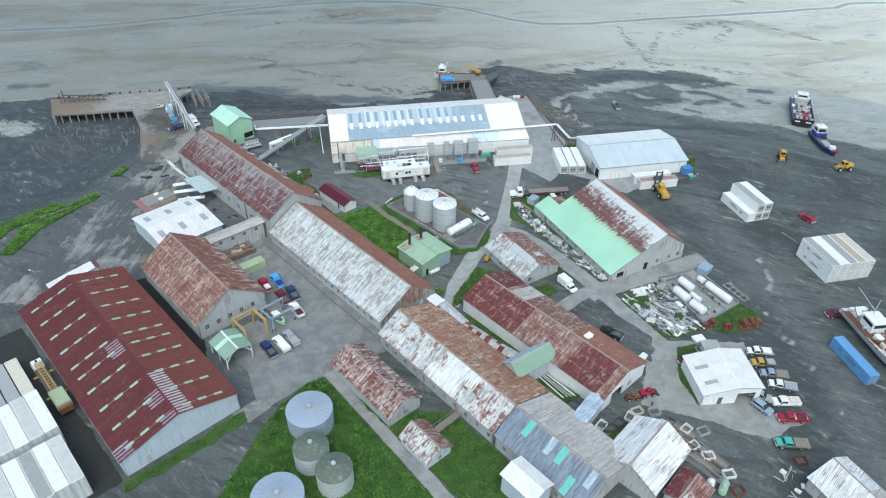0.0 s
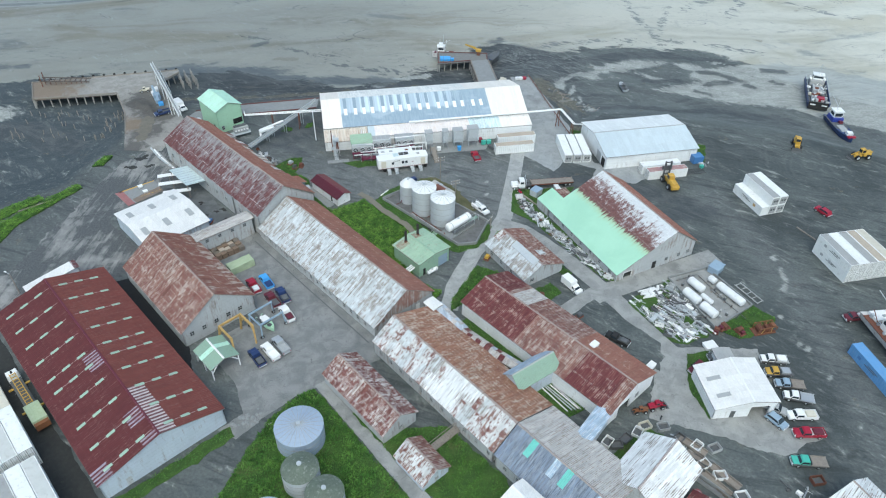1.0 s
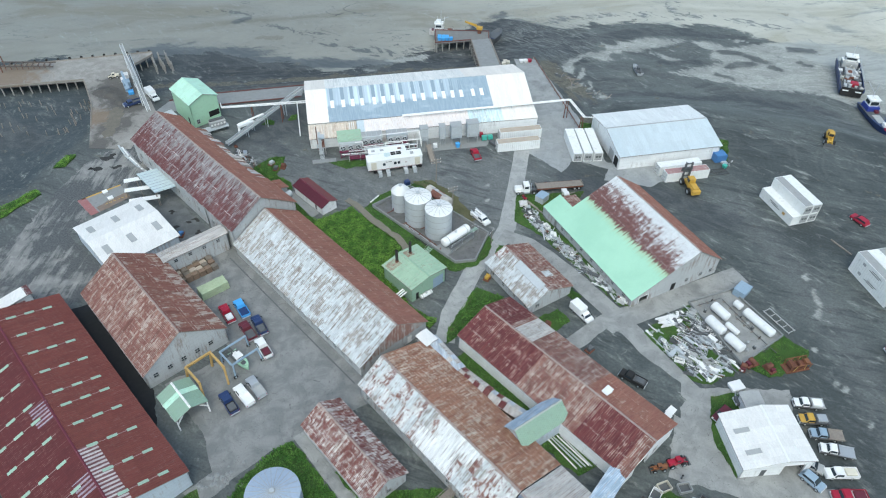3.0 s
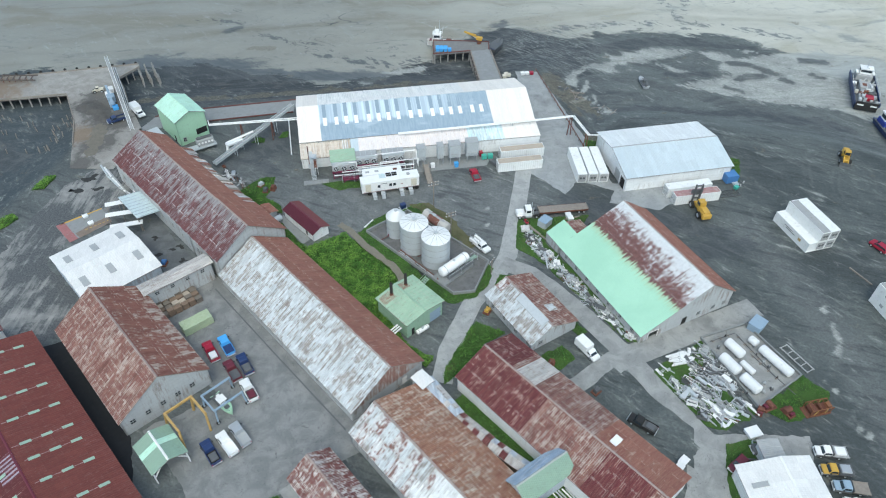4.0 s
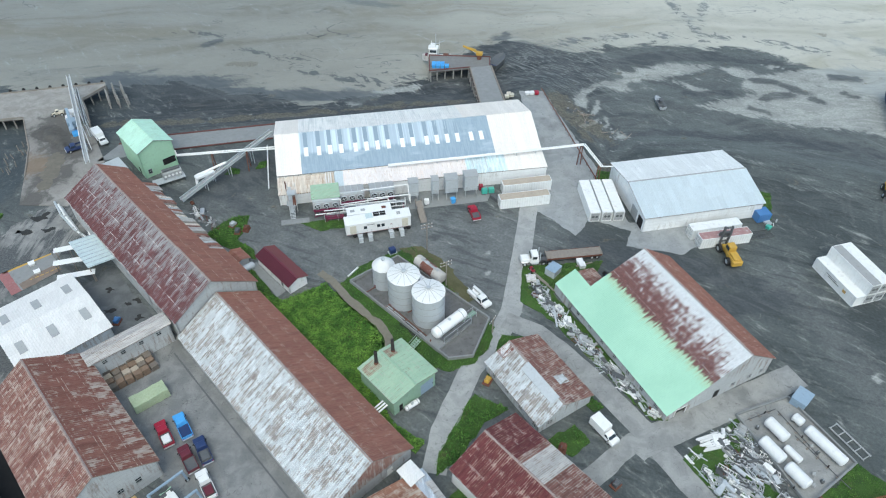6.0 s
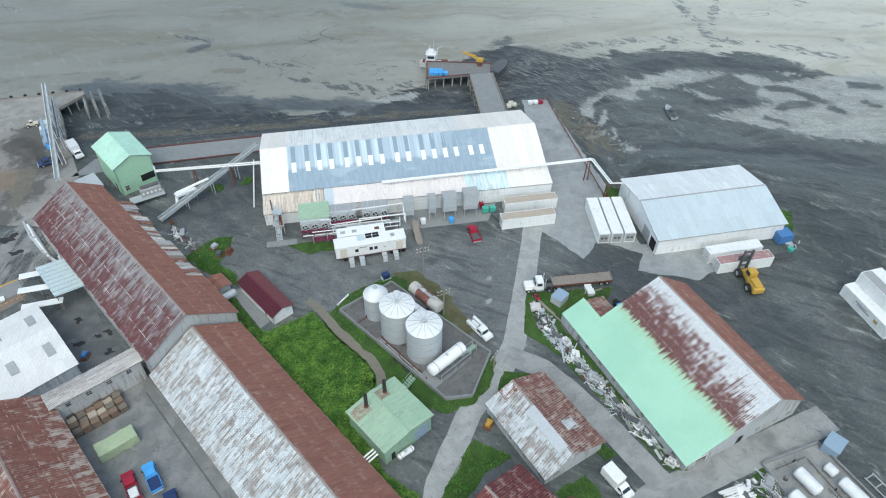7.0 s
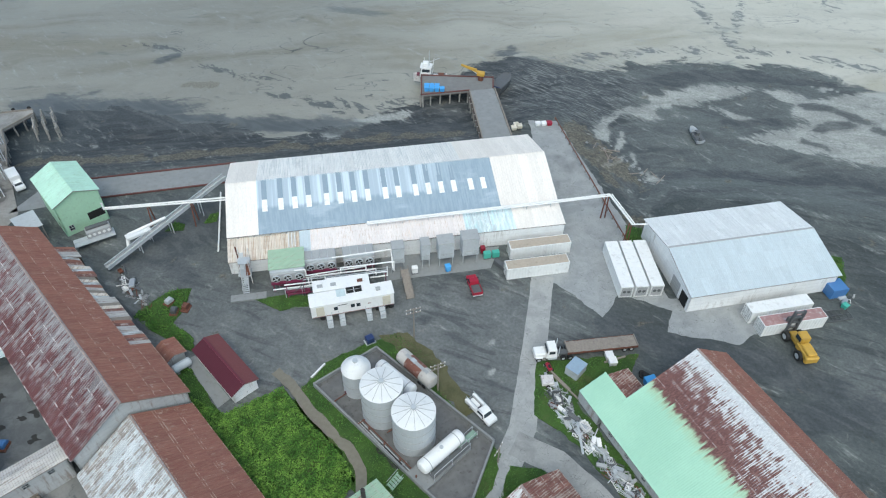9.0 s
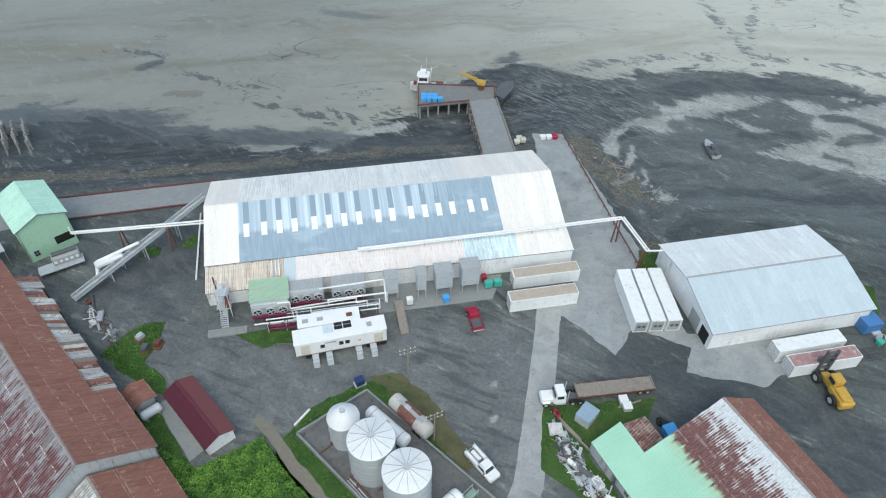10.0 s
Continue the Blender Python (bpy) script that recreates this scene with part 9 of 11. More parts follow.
patch("pavement", [(-91.4, 164.6), (-83, 171.6), (-78.6, 166.7), (-85.6, 159.0)], 0.14, "concrete", "worn grey loading slab", "pavement", 0.15, 53)
patch("slab_edge", [(-91.4, 164.6), (-89.9, 165.9), (-84.2, 160.4), (-85.6, 159.0)], 0.15, "pinkpaint", "faded red painted slab edge", "pavement", 0.1, 54, 0.02)
patch("slab_edge", [(-84.0, 160.7), (-85.6, 162.2), (-80.4, 168.7), (-78.6, 166.7)], 0.148, "weedmat", "rust brown stained slab edge", "pavement", 0.2, 55, 0.02)
patch("slab_edge", [(-90.6, 165.3), (-90.2, 165.0), (-82.8, 171.2), (-83.0, 171.6)], 0.15, "yellow", "yellow painted line on the slab edge", "pavement", 0.05, 56, 0.02)
for k in range(6):
    tagged(part("line_dash", box(-0.35, 0.35, -0.08, 0.08, 0.144, 0.15), "yellow"), "yellow painted dash on the loading slab", "marking", "yellow dashes").matrix_basis = pose(-83.6 + 0.78 * k, 163.7 + 0.66 * k, 0, 0, 0, 40)
for x, y in ((-85.5, 168.0), (-83.2, 165.6)):
    tub(x, y, 0.14, 40, "white", "white fish tub on the slab", 1.2, 0.5)
E = thing("pipe_run", -80.6, 183.4, 0, 0, "pair of white pipes along the cannery wall", "pipe")
for k in range(3):
    part("pipe", rod((k * 0.5, k * 0.3, 0.8), (5.5 + k * 0.5, -8.4 + k * 0.3, 0.8), 0.17), "white", E)
    part("bend", rod((k * 0.5, k * 0.3, 0.8), (-1.5 + k * 0.4, 1.4, 0.5), 0.17), "white", E)
for k in range(4):
    part("stand", beam((1.0 + k * 1.4, -1.5 - k * 2.1, 0), (1.0 + k * 1.4, -1.5 - k * 2.1, 0.7), 0.9, 0.15), "zinc", E)
# lean-to roofs on the far side of the cannery
for i in range(9):
    x, y = along(-40.5, 153.3, 135.0, 13.4 + 3.4 * i, -6.1)
    m = lambda c, j, n, rows_, i=i: ("roof_grey", "wood", "roof_white", "roof_brown", "roof_grey", "roof_tanstain", "roof_plainrust")[(i * 4 + c * 3) % 7]
    reach = 2.4 + rng.uniform(0, 0.8)
    building("side_lean_to", "ragged lean-to roof on the cannery's far side", "lean-to", {"L0": Vector((*along(x, y, 135, 0, 0.3), 6.7)), "L1": Vector((*along(x, y, 135, 3.4, 0.3), 6.7)), "R0": Vector((*along(x, y, 135, 0, 0.0), 6.75)), "R1": Vector((*along(x, y, 135, 3.4, 0.0), 6.75)),
             "S0": Vector((*along(x, y, 135, 0, -reach), 4.6)), "S1": Vector((*along(x, y, 135, 3.4, -reach), 4.6))}, "wall_wood", m, m, (0.85, 3.6), ridge="", over=0.1, group="lean-to roofs", skip="L")
building("rust_hut", "tiny hut with rusty roof between hut and cannery", "hut", rect(-39.9, 168.2, 136, 4.2, 1.6, 2.1, 2.0, 2.0, 2.8), "wall_grey", "roof_plainrust", "roof_plainrust", (1.1, 2.2), ridge="")

lying_tank("oil_tank", "small grey lying oil tank behind the rusty hut", (-40.0, 166.4), (-37.6, 168.6), 0.75, 1.2, "zinc", group="", straps=False)
building("white_lean_to", "white roofed lean-to behind the red warehouse", "lean-to", rect(-85.4, 128.4, 135, 3.4, 11.0, 1.0, 3.2, 4.4, 4.5), "wall_white", "roof_clean", "roof_darkrust", (1.4, 3.0), ridge="")
building("red_end_bay", "low red roofed bay at the warehouse end", "lean-to", rect(-88.2, 120.6, 134.6, 3.6, 6.6, 6.6, 3.4, 3.4, 4.6), "wall_pale", "roof_red", "roof_darkrust", (1.4, 2.6), ridge="")
E = thing("boardwalk", 2.2, 87.4, 0, 44, "narrow timber boardwalk with rails between sheds", "walkway")
for k in range(16):
    part("plank", box(-4.4 + k * 0.55, -3.9 + k * 0.55, -0.7, 0.7, 0.7, 0.78), "wood", E)
for s_ in (-0.7, 0.7):
    part("handrail", beam((-4.4, s_, 1.7), (4.4, s_, 1.7), 0.08, 0.1), "wood", E)
    part("stringer", beam((-4.4, s_, 0.6), (4.4, s_, 0.6), 0.1, 0.2), "wood", E)
    for k in range(5):
        part("post", beam((-4.3 + k * 2.15, s_, 0), (-4.3 + k * 2.15, s_, 1.7), 0.1, 0.1), "wood", E)

for k in range(7):
    x, y = 23.6 + 0.42 * k - 0.4, 100.2 - 0.05 * k
    p = thing("stored_pipe", x, y, 0.25 + 0.16 * (k % 2), -50 + rng.uniform(-2, 2), "long pale pipe stored on grass by the white wall", "pipe", "stored pipes")
    part("tube", rod((-1.2, -1.6 + 0.3 * k, 0), (6.6, -1.6 + 0.3 * k, 0), 0.14, seg=10), "zinc" if k % 3 else "white", p)
    part("end_cap", rod((6.6, -1.6 + 0.3 * k, 0), (6.68, -1.6 + 0.3 * k, 0), 0.17, seg=10), "darkgrey", p)

# platform with a sorting machine under the mint tower's wall
E = thing("sorting_platform", -64.9, 197.4, 0, 33, "grey steel platform under the mint tower wall", "platform")
part("deck", box(-3.8, 3.8, -1.2, 1.2, 1.0, 1.15), "zinc", E)
for u in (-3.5, 0, 3.5):
    for v in (-1.0, 1.0):
        part("leg", beam((u, v, 0), (u, v, 1.0), 0.14, 0.14), "darkgrey", E)
for u in (-3.7, -1.2, 1.2, 3.7):
    part("rail_post", rod((u, -1.15, 1.15), (u, -1.15, 2.1), 0.04, seg=6), "zinc", E)
part("hand_rail", rod((-3.7, -1.15, 2.1), (3.7, -1.15, 2.1), 0.04, seg=6), "zinc", E)
E = thing("sorting_machine", -64.3, 198.6, 1.15, 33, "grey sorting machine with a row of round ports", "machine")
part("housing", box(-2.3, 2.3, -0.9, 0.9, 0.2, 1.7, bevel=0.1), "greypaint", E)
part("hood", box(-2.1, 2.1, -0.2, 0.8, 1.7, 2.1, bevel=0.1), "darkgrey", E)
for k in range(5):
    part("port", rod((-1.8 + 0.9 * k, -0.98, 0.9), (-1.8 + 0.9 * k, -0.88, 0.9), 0.3, seg=14), "white", E)
for u in (-1.9, 1.9):
    part("foot", box(u - 0.15, u + 0.15, -0.7, 0.7, 0, 0.2), "darkgrey", E)

x, y = at_front(19.0, 9.6)
E = thing("pipe_rack", x, y, 0, WA, "white insulated pipes on a grey steel rack", "pipe")
for pts in (((-10.5, 0, 1.9), (1.5, 0, 1.9)), ((1.5, 0, 1.9), (1.5, 0, 3.4)), ((1.5, 0, 3.4), (11.5, 0, 3.4)), ((11.5, 0, 3.4), (11.5, 0, 0.9)), ((-4.0, -0.5, 2.6), (8.0, -0.5, 2.6)), ((8.0, -0.5, 2.6), (8.0, -0.5, 1.0)), ((-4.0, -0.5, 2.6), (-4.0, -0.5, 1.2))):
    part("pipe", rod(pts[0], pts[1], 0.14), "white", E)
for k in range(7):
    part("post", beam((-10 + k * 3.5, 0.3, 0), (-10 + k * 3.5, 0.3, 3.3 if k > 3 else 1.8), 0.12, 0.12), "greypaint", E)
part("rail", beam((-10, 0.3, 1.75), (11, 0.3, 1.75), 0.1, 0.14), "greypaint", E)
part("rail", beam((0.5, 0.3, 3.25), (11, 0.3, 3.25), 0.1, 0.14), "greypaint", E)
E = thing("roof_pipes", *at_front(-0.6, 0.3), 4.7, WA, "white pipes on the plant's lower roof", "pipe")
for k in range(3):
    part("pipe", rod((12 + k * 0.6, 0.6, 0.2), (12 + k * 0.6, -3.0, -0.5), 0.12), "white", E)
part("pipe", rod((1.0, 0.6, 0.3), (14.4, 0.6, 0.3), 0.14), "white", E)
part("pipe", rod((1.0, 0.6, 0.3), (1.0, 2.0, 0.5), 0.14), "white", E)
for k in range(4):
    part("saddle", box(2.5 + 3 * k, 2.8 + 3 * k, 0.4, 0.8, -0.5, 0.2), "greypaint", E)

# ---- vehicles ----
WHEELS = {}


def wheel(parent, x, y, r=0.38, w=0.26, name="wheel"):
    key = (r, w)
    if key not in WHEELS:
        WHEELS[key] = (mesh_of("wheel", rod((0, -w / 2, 0), (0, w / 2, 0), r, seg=16), "black"), mesh_of("rim", rod((0, -w / 2 - 0.015, 0), (0, w / 2 + 0.015, 0), r * 0.55, seg=12), "zinc"))
    t, rim = WHEELS[key]
    ob = share(name, t, pose(x, y, r), parent)
    share("rim", rim, Matrix(), ob)


def tapered(x0, x1, x2, x3, w0, w1, z0, z1):
    """A cab: its foot from x0 to x3, its roof from x1 to x2, w0 wide below and w1 above."""
    bm = bmesh.new()
    hexa(bm, [(x0, -w0, z0), (x3, -w0, z0), (x3, w0, z0), (x0, w0, z0), (x1, -w1, z1), (x2, -w1, z1), (x2, w1, z1), (x1, w1, z1)])
    bmesh.ops.bevel(bm, geom=bm.edges[:], offset=0.05, segments=1, affect="EDGES")
    return bm


def vehicle(kind, label, mat, a, b, length=5.4, bed=None, group="parked vehicles", load=None):
    """A vehicle between a (front) and b (rear). kind: pickup, suv, van, flatbed or utility."""
    c = ((a[0] + b[0]) / 2, (a[1] + b[1]) / 2)
    E = thing({"pickup": "pickup_truck", "suv": "car", "van": "box_van", "flatbed": "flatbed_truck", "utility": "utility_truck"}[kind], c[0], c[1], floor_z(*c) + (0.12 if c[0] < -84 and c[1] > 200 else 0.0), math.degrees(math.atan2(a[1] - b[1], a[0] - b[0])), label, {"suv": "car", "van": "van"}.get(kind, "truck"), group)
    h, w = length / 2, 0.98
    part("body", box(-h, h, -w, w, 0.42, 0.95, bevel=0.08), mat if kind != "flatbed" else "darkgrey", E)
    if kind == "suv":
        part("hood", box(h * 0.45, h - 0.05, -w + 0.06, w - 0.06, 0.9, 1.08, bevel=0.06), mat, E)
        cab = part("cabin", tapered(-h + 0.15, -h + 0.5, h * 0.2, h * 0.5, w - 0.05, w - 0.2, 0.9, 1.62), mat, E)
        x0, x1, x2, x3 = -h + 0.15, -h + 0.5, h * 0.2, h * 0.5
    else:
        f0, f1 = (0.0, 0.62) if kind != "van" else (0.25, 0.75)
        part("hood", box(h * 0.55, h - 0.04, -w + 0.06, w - 0.06, 0.9, 1.14, bevel=0.07), mat, E)
        x0, x1, x2, x3 = h * f0 - 0.1, h * f0 + 0.05, h * 0.45, h * f1
        cab = part("cabin", tapered(x0, x1, x2, x3, w - 0.05, w - 0.18, 0.9, 1.78), mat, E)
    bm = bmesh.new()
    hexa(bm, [(x3 - 0.1, -w + 0.2, 1.12), (x3 + 0.0, -w + 0.2, 1.10), (x3 + 0.0, w - 0.2, 1.10), (x3 - 0.1, w - 0.2, 1.12), (x2 - 0.02, -w + 0.3, 1.62), (x2 + 0.09, -w + 0.3, 1.6), (x2 + 0.09, w - 0.3, 1.6), (x2 - 0.02, w - 0.3, 1.62)])
    part("windscreen", bm, "glass", cab)
    for s in (-1, 1):
        bm = bmesh.new()
        y0, y1 = s * (w - 0.09), s * (w - 0.16)
        hexa(bm, [(x0 + 0.2, y0, 1.2), (x3 - 0.25, y0, 1.2), (x3 - 0.25, y0 + s * 0.04, 1.2), (x0 + 0.2, y0 + s * 0.04, 1.2), (x1 + 0.1, y1 + s * 0.0, 1.62), (x2 - 0.05, y1, 1.62), (x2 - 0.05, y1 + s * 0.05, 1.62), (x1 + 0.1, y1 + s * 0.05, 1.62)])
        bmesh.ops.recalc_face_normals(bm, faces=bm.faces)
        part("side_window", bm, "glass", cab)
        part("mirror", box(x3 - 0.3, x3 - 0.15, s * w - 0.02, s * (w + 0.2), 1.15, 1.35) if s > 0 else box(x3 - 0.3, x3 - 0.15, -w - 0.2, -w + 0.02, 1.15, 1.35), "black", cab)
        part("headlight", box(h - 0.04, h + 0.02, s * 0.7 - 0.16, s * 0.7 + 0.16, 0.7, 0.9), "skylight_white", E)
        part("tail_light", box(-h - 0.02, -h + 0.03, s * 0.82 - 0.08, s * 0.82 + 0.08, 0.65, 0.95), "red", E)
        for u in (h * 0.64, -h * 0.58):
            wheel(E, u, s * (w - 0.1))
    part("bumper", box(h - 0.02, h + 0.12, -w + 0.04, w - 0.04, 0.45, 0.65, bevel=0.03), "zinc", E)
    part("bumper", box(-h - 0.12, -h + 0.02, -w + 0.04, w - 0.04, 0.45, 0.65, bevel=0.03), "zinc", E)
    bl = h * 0.0 - 0.12
    if kind == "pickup":
        for s in (-1, 1):
            part("bed_side", box(-h, bl, s * (w - 0.06) - 0.05, s * (w - 0.06) + 0.05, 0.9, 1.28, bevel=0.02), mat, E)
        part("tailgate", box(-h, -h + 0.08, -w + 0.1, w - 0.1, 0.9, 1.28, bevel=0.02), mat, E)
        part("bed_floor", box(-h + 0.1, bl, -w + 0.12, w - 0.12, 0.94, 0.98), bed or "darkgrey", E)
        if load:
            part("load", box(-h + 0.4, bl - 0.5, -w + 0.3, w - 0.3, 0.98, 1.4, bevel=0.08), load, E)
    elif kind == "flatbed":
        part("bed_floor", box(-h - 0.4, bl, -1.12, 1.12, 0.98, 1.12, bevel=0.02), bed or "wood", E)
        part("headboard", box(bl - 0.08, bl, -1.1, 1.1, 1.1, 1.75), "darkgrey", E)
        for s in (-1, 1):
            part("side_rail", box(-h - 0.4, bl, s * 1.1 - 0.04, s * 1.1 + 0.04, 1.12, 1.3), bed or "wood", E)
        if load:
            part("load", box(-h + 0.1, bl - 0.5, -0.8, 0.8, 1.12, 1.6, bevel=0.08), load, E)
    elif kind == "van":
        part("box", box(-h, h * 0.2, -1.05, 1.05, 0.7, 2.5, bevel=0.05), mat, E)
    elif kind == "utility":
        for s in (-1, 1):
            part("locker", box(-h, bl, s * (w - 0.2) - 0.26, s * (w - 0.2) + 0.26, 0.9, 1.45, bevel=0.03), mat, E)
        part("bed_floor", box(-h + 0.1, bl, -w + 0.4, w - 0.4, 0.94, 0.98), "darkgrey", E)
        for s in (-0.75, 0.75):
            part("rack_rail", beam((-h, s, 1.95), (h * 0.4, s, 1.95), 0.07, 0.07), "zinc", E)
            for u in (-h + 0.2, bl):
                part("rack_post", beam((u, s, 1.4), (u, s, 1.95), 0.06, 0.06), "zinc", E)
        part("load", box(-h + 0.5, bl - 0.4, -0.3, 0.3, 0.98, 1.3, bevel=0.05), "white", E)
    return E


vehicle("pickup", "red pickup truck with a loaded bed", "red", (-45.7, 130.0), (-42.5, 125.5), load="white")
vehicle("pickup", "pickup with bright blue hood and dark bed", "skyblue", (-43.0, 131.6), (-39.8, 127.1), bed="navy")
vehicle("pickup", "dark blue pickup truck with dark bed", "navy", (-38.2, 127.2), (-35.1, 122.5), load="darkgrey")
vehicle("pickup", "dark maroon pickup truck", "maroon", (-40.4, 125.5), (-37.0, 121.0))
vehicle("pickup", "white pickup truck with junk in the bed", "white", (-36.0, 121.0), (-33.0, 116.7), load="maroon")
vehicle("pickup", "clean white pickup truck", "white", (-37.7, 109.5), (-34.0, 105.4), bed="white")
vehicle("pickup", "silver pickup truck with pale bed", "silver", (-35.7, 111.4), (-32.3, 107.4), bed="greypaint")
vehicle("pickup", "black pickup truck with blue bed cover", "navy", (-40.0, 107.8), (-36.6, 103.6), bed="black", load="darkgrey")
vehicle("pickup", "bright red pickup parked before the plant", "red", (9.2, 189.8), (10.5, 185.2), 4.9)
vehicle("utility", "white utility truck with ladder rack and lockers", "white", (12.3, 158.6), (8.8, 162.8), 5.6)
vehicle("van", "white box van parked by the lane", "white", (33.0, 128.2), (30.1, 132.3), 5.6)
vehicle("pickup", "black pickup truck with open bed", "black", (37.2, 114.9), (41.6, 111.8), load="darkgrey")
vehicle("flatbed", "white truck with clutter on its bed", "white", (69.4, 108.6), (74.4, 108.2), 5.2, "greypaint", load="white")
vehicle("flatbed", "yellow truck with junk on its bed", "yellow", (69.5, 105.0), (73.6, 104.8), 5.0, "darkgrey", load="silver")
vehicle("flatbed", "pale blue flatbed truck", "palebluepaint", (70.4, 102.0), (75.0, 101.4), 5.4)
vehicle("flatbed", "white flatbed truck with grey bed", "white", (71.0, 99.0), (75.6, 97.9), 5.4, "silver")
vehicle("pickup", "white pickup with white bed cover", "white", (69.6, 94.0), (75.3, 94.1), 5.8, "white", load="cream")
vehicle("pickup", "bright red pickup with white bed and load", "red", (68.9, 89.8), (75.4, 89.9), 6.0, "white", load="maroon")
vehicle("flatbed", "teal old truck with brown flatbed", "tealpaint", (66.0, 83.7), (72.7, 83.2), 6.0)
vehicle("suv", "pale blue and white small car", "palebluepaint", (67.9, 91.3), (65.9, 93.9), 4.2)
vehicle("suv", "grey car parked close to the garage", "greypaint", (68.8, 94.9), (66.6, 96.2), 4.2)
vehicle("suv", "red car alone in the gravel yard", "red", (104.4, 165.0), (106.6, 161.0), 4.5)
vehicle("pickup", "dark red pickup beside the stored boat", "maroon", (93.4, 121.6), (98.0, 122.2), 5.2, load="white")
vehicle("pickup", "dark blue pickup on the dock", "navy", (-94.9, 208.8), (-91.4, 211.4), 5.2)
vehicle("van", "white and pale blue truck on the dock", "white", (-85.8, 211.4), (-91.2, 217.5), 6.4)
vehicle("flatbed", "dark old truck parked in weeds", "darkgrey", (58.4, 108.6), (62.6, 109.2), 5.0, load="darkgrey")
vehicle("suv", "rusty dark car near the garage", "maroon", (53.6, 104.6), (56.0, 106.6), 4.2)

# tractor unit with a long wooden flatbed trailer
E = thing("semi_truck", 22.6, 172.1, 0.06, 188, "white tractor unit with tall sleeper-less cab", "truck")
part("chassis", box(-3.6, 2.6, -0.5, 0.5, 0.7, 1.0), "darkgrey", E)
part("hood", box(1.0, 3.0, -0.9, 0.9, 0.8, 1.9, bevel=0.15), "white", E)
cb = part("cab", tapered(-0.9, -0.7, 0.7, 1.1, 1.15, 1.05, 0.9, 2.9), "white", E)
part("windscreen", box(0.86, 0.98, -0.9, 0.9, 2.0, 2.65), "glass", cb)
for s in (-1, 1):
    part("side_window", box(-0.4, 0.6, s * 1.12 - 0.03, s * 1.12 + 0.03, 1.95, 2.6), "glass", cb)
    part("exhaust", rod((-1.1, s * 0.9, 1.0), (-1.1, s * 0.9, 3.5), 0.09, seg=8), "zinc", E)
    part("fuel_tank", rod((-0.8, s * 0.95, 0.75), (0.7, s * 0.95, 0.75), 0.32, seg=10), "zinc", E)
    part("fender", box(1.6, 2.8, s * 1.0 - 0.2, s * 1.0 + 0.2, 1.0, 1.2, bevel=0.06), "white", E)
    for u in (2.2, -2.0, -3.2):
        wheel(E, u, s * 0.95, 0.5, 0.35 if u > 0 else 0.5)
E = thing("flatbed_trailer", 31.0, 173.9, 0.06, 189, "long wooden-decked flatbed trailer", "trailer")
part("deck", box(-6.6, 5.8, -1.25, 1.25, 1.15, 1.32), "wood", E)
for k in range(16):
    part("plank", box(-6.5 + k * 0.77, -5.8 + k * 0.77, -1.22, 1.22, 1.322, 1.35 + 0.01 * (k % 3)), "wood", E)
for s in (-1, 1):
    part("side_beam", box(-6.6, 5.8, s * 1.22 - 0.06, s * 1.22 + 0.06, 0.95, 1.36), "rust", E)
    part("rail", box(-6.3, 5.5, s * 0.4 - 0.06, s * 0.4 + 0.06, 0.8, 1.15), "darkgrey", E)
    for u in (-5.6, -4.4):
        wheel(E, u, s * 0.95, 0.48, 0.45)
part("headboard", box(5.7, 5.85, -1.2, 1.2, 1.3, 1.8), "wood", E)
part("tail_board", box(-6.65, -6.5, -1.2, 1.2, 1.3, 1.6), "wood", E)


# ---- machines ----
def loader(label, x, y, rz, handler=False, mat="yellow"):
    E = thing("container_handler" if handler else "wheel_loader", x, y, 0, rz, label, "loader")
    part("rear_body", box(-3.0, -0.4, -0.95, 0.95, 0.9, 2.0, bevel=0.15), mat, E)
    part("engine_cover", box(-3.2, -1.0, -0.75, 0.75, 2.0, 2.4, bevel=0.12), mat, E)
    cb = part("cab", box(-0.9, 0.6, -0.75, 0.75, 1.8, 3.3, bevel=0.1), mat, E)
    for s in (-1, 1):
        part("window", box(-0.7, 0.4, s * 0.76 - 0.03, s * 0.76 + 0.03, 2.3, 3.05), "glass", cb)
    part("windscreen", box(0.58, 0.64, -0.6, 0.6, 2.2, 3.05), "glass", cb)
    part("front_frame", box(-0.2, 2.0, -0.6, 0.6, 0.7, 1.5, bevel=0.1), mat, E)
    for s in (-1, 1):
        for u in (-2.0, 1.6):
            wheel(E, u, s * 1.15, 0.8, 0.55)
    if handler:
        m = part("mast", box(2.3, 2.7, -0.9, -0.6, 0.3, 5.6), "darkgrey", E)
        part("mast", box(2.3, 2.7, 0.6, 0.9, 0.3, 5.6), "darkgrey", E)
        for k in range(5):
            part("crossbar", box(2.35, 2.65, -0.6, 0.6, 0.6 + k * 1.15, 0.8 + k * 1.15), "darkgrey", E)
        part("carriage", box(2.7, 2.95, -1.3, 1.3, 3.0, 4.0), "darkgrey", E)
        part("counterweight", box(-3.6, -2.9, -1.1, 1.1, 0.7, 2.0, bevel=0.2), mat, E)
    else:
        for s in (-0.6, 0.6):
            part("arm", beam((0.6, s, 1.9), (3.0, s, 0.9), 0.2, 0.35), mat, E)
        bm = extrude_yz([(3.0, 0.1), (4.0, 0.05), (4.0, 0.15), (3.15, 0.25), (3.1, 1.2), (3.0, 1.2)], -1.4, 1.4)
        bmesh.ops.rotate(bm, verts=bm.verts, cent=(0, 0, 0), matrix=Matrix.Rotation(radians(-90), 3, "Z"))
        part("bucket", bm, "darkgrey", E)
    return E


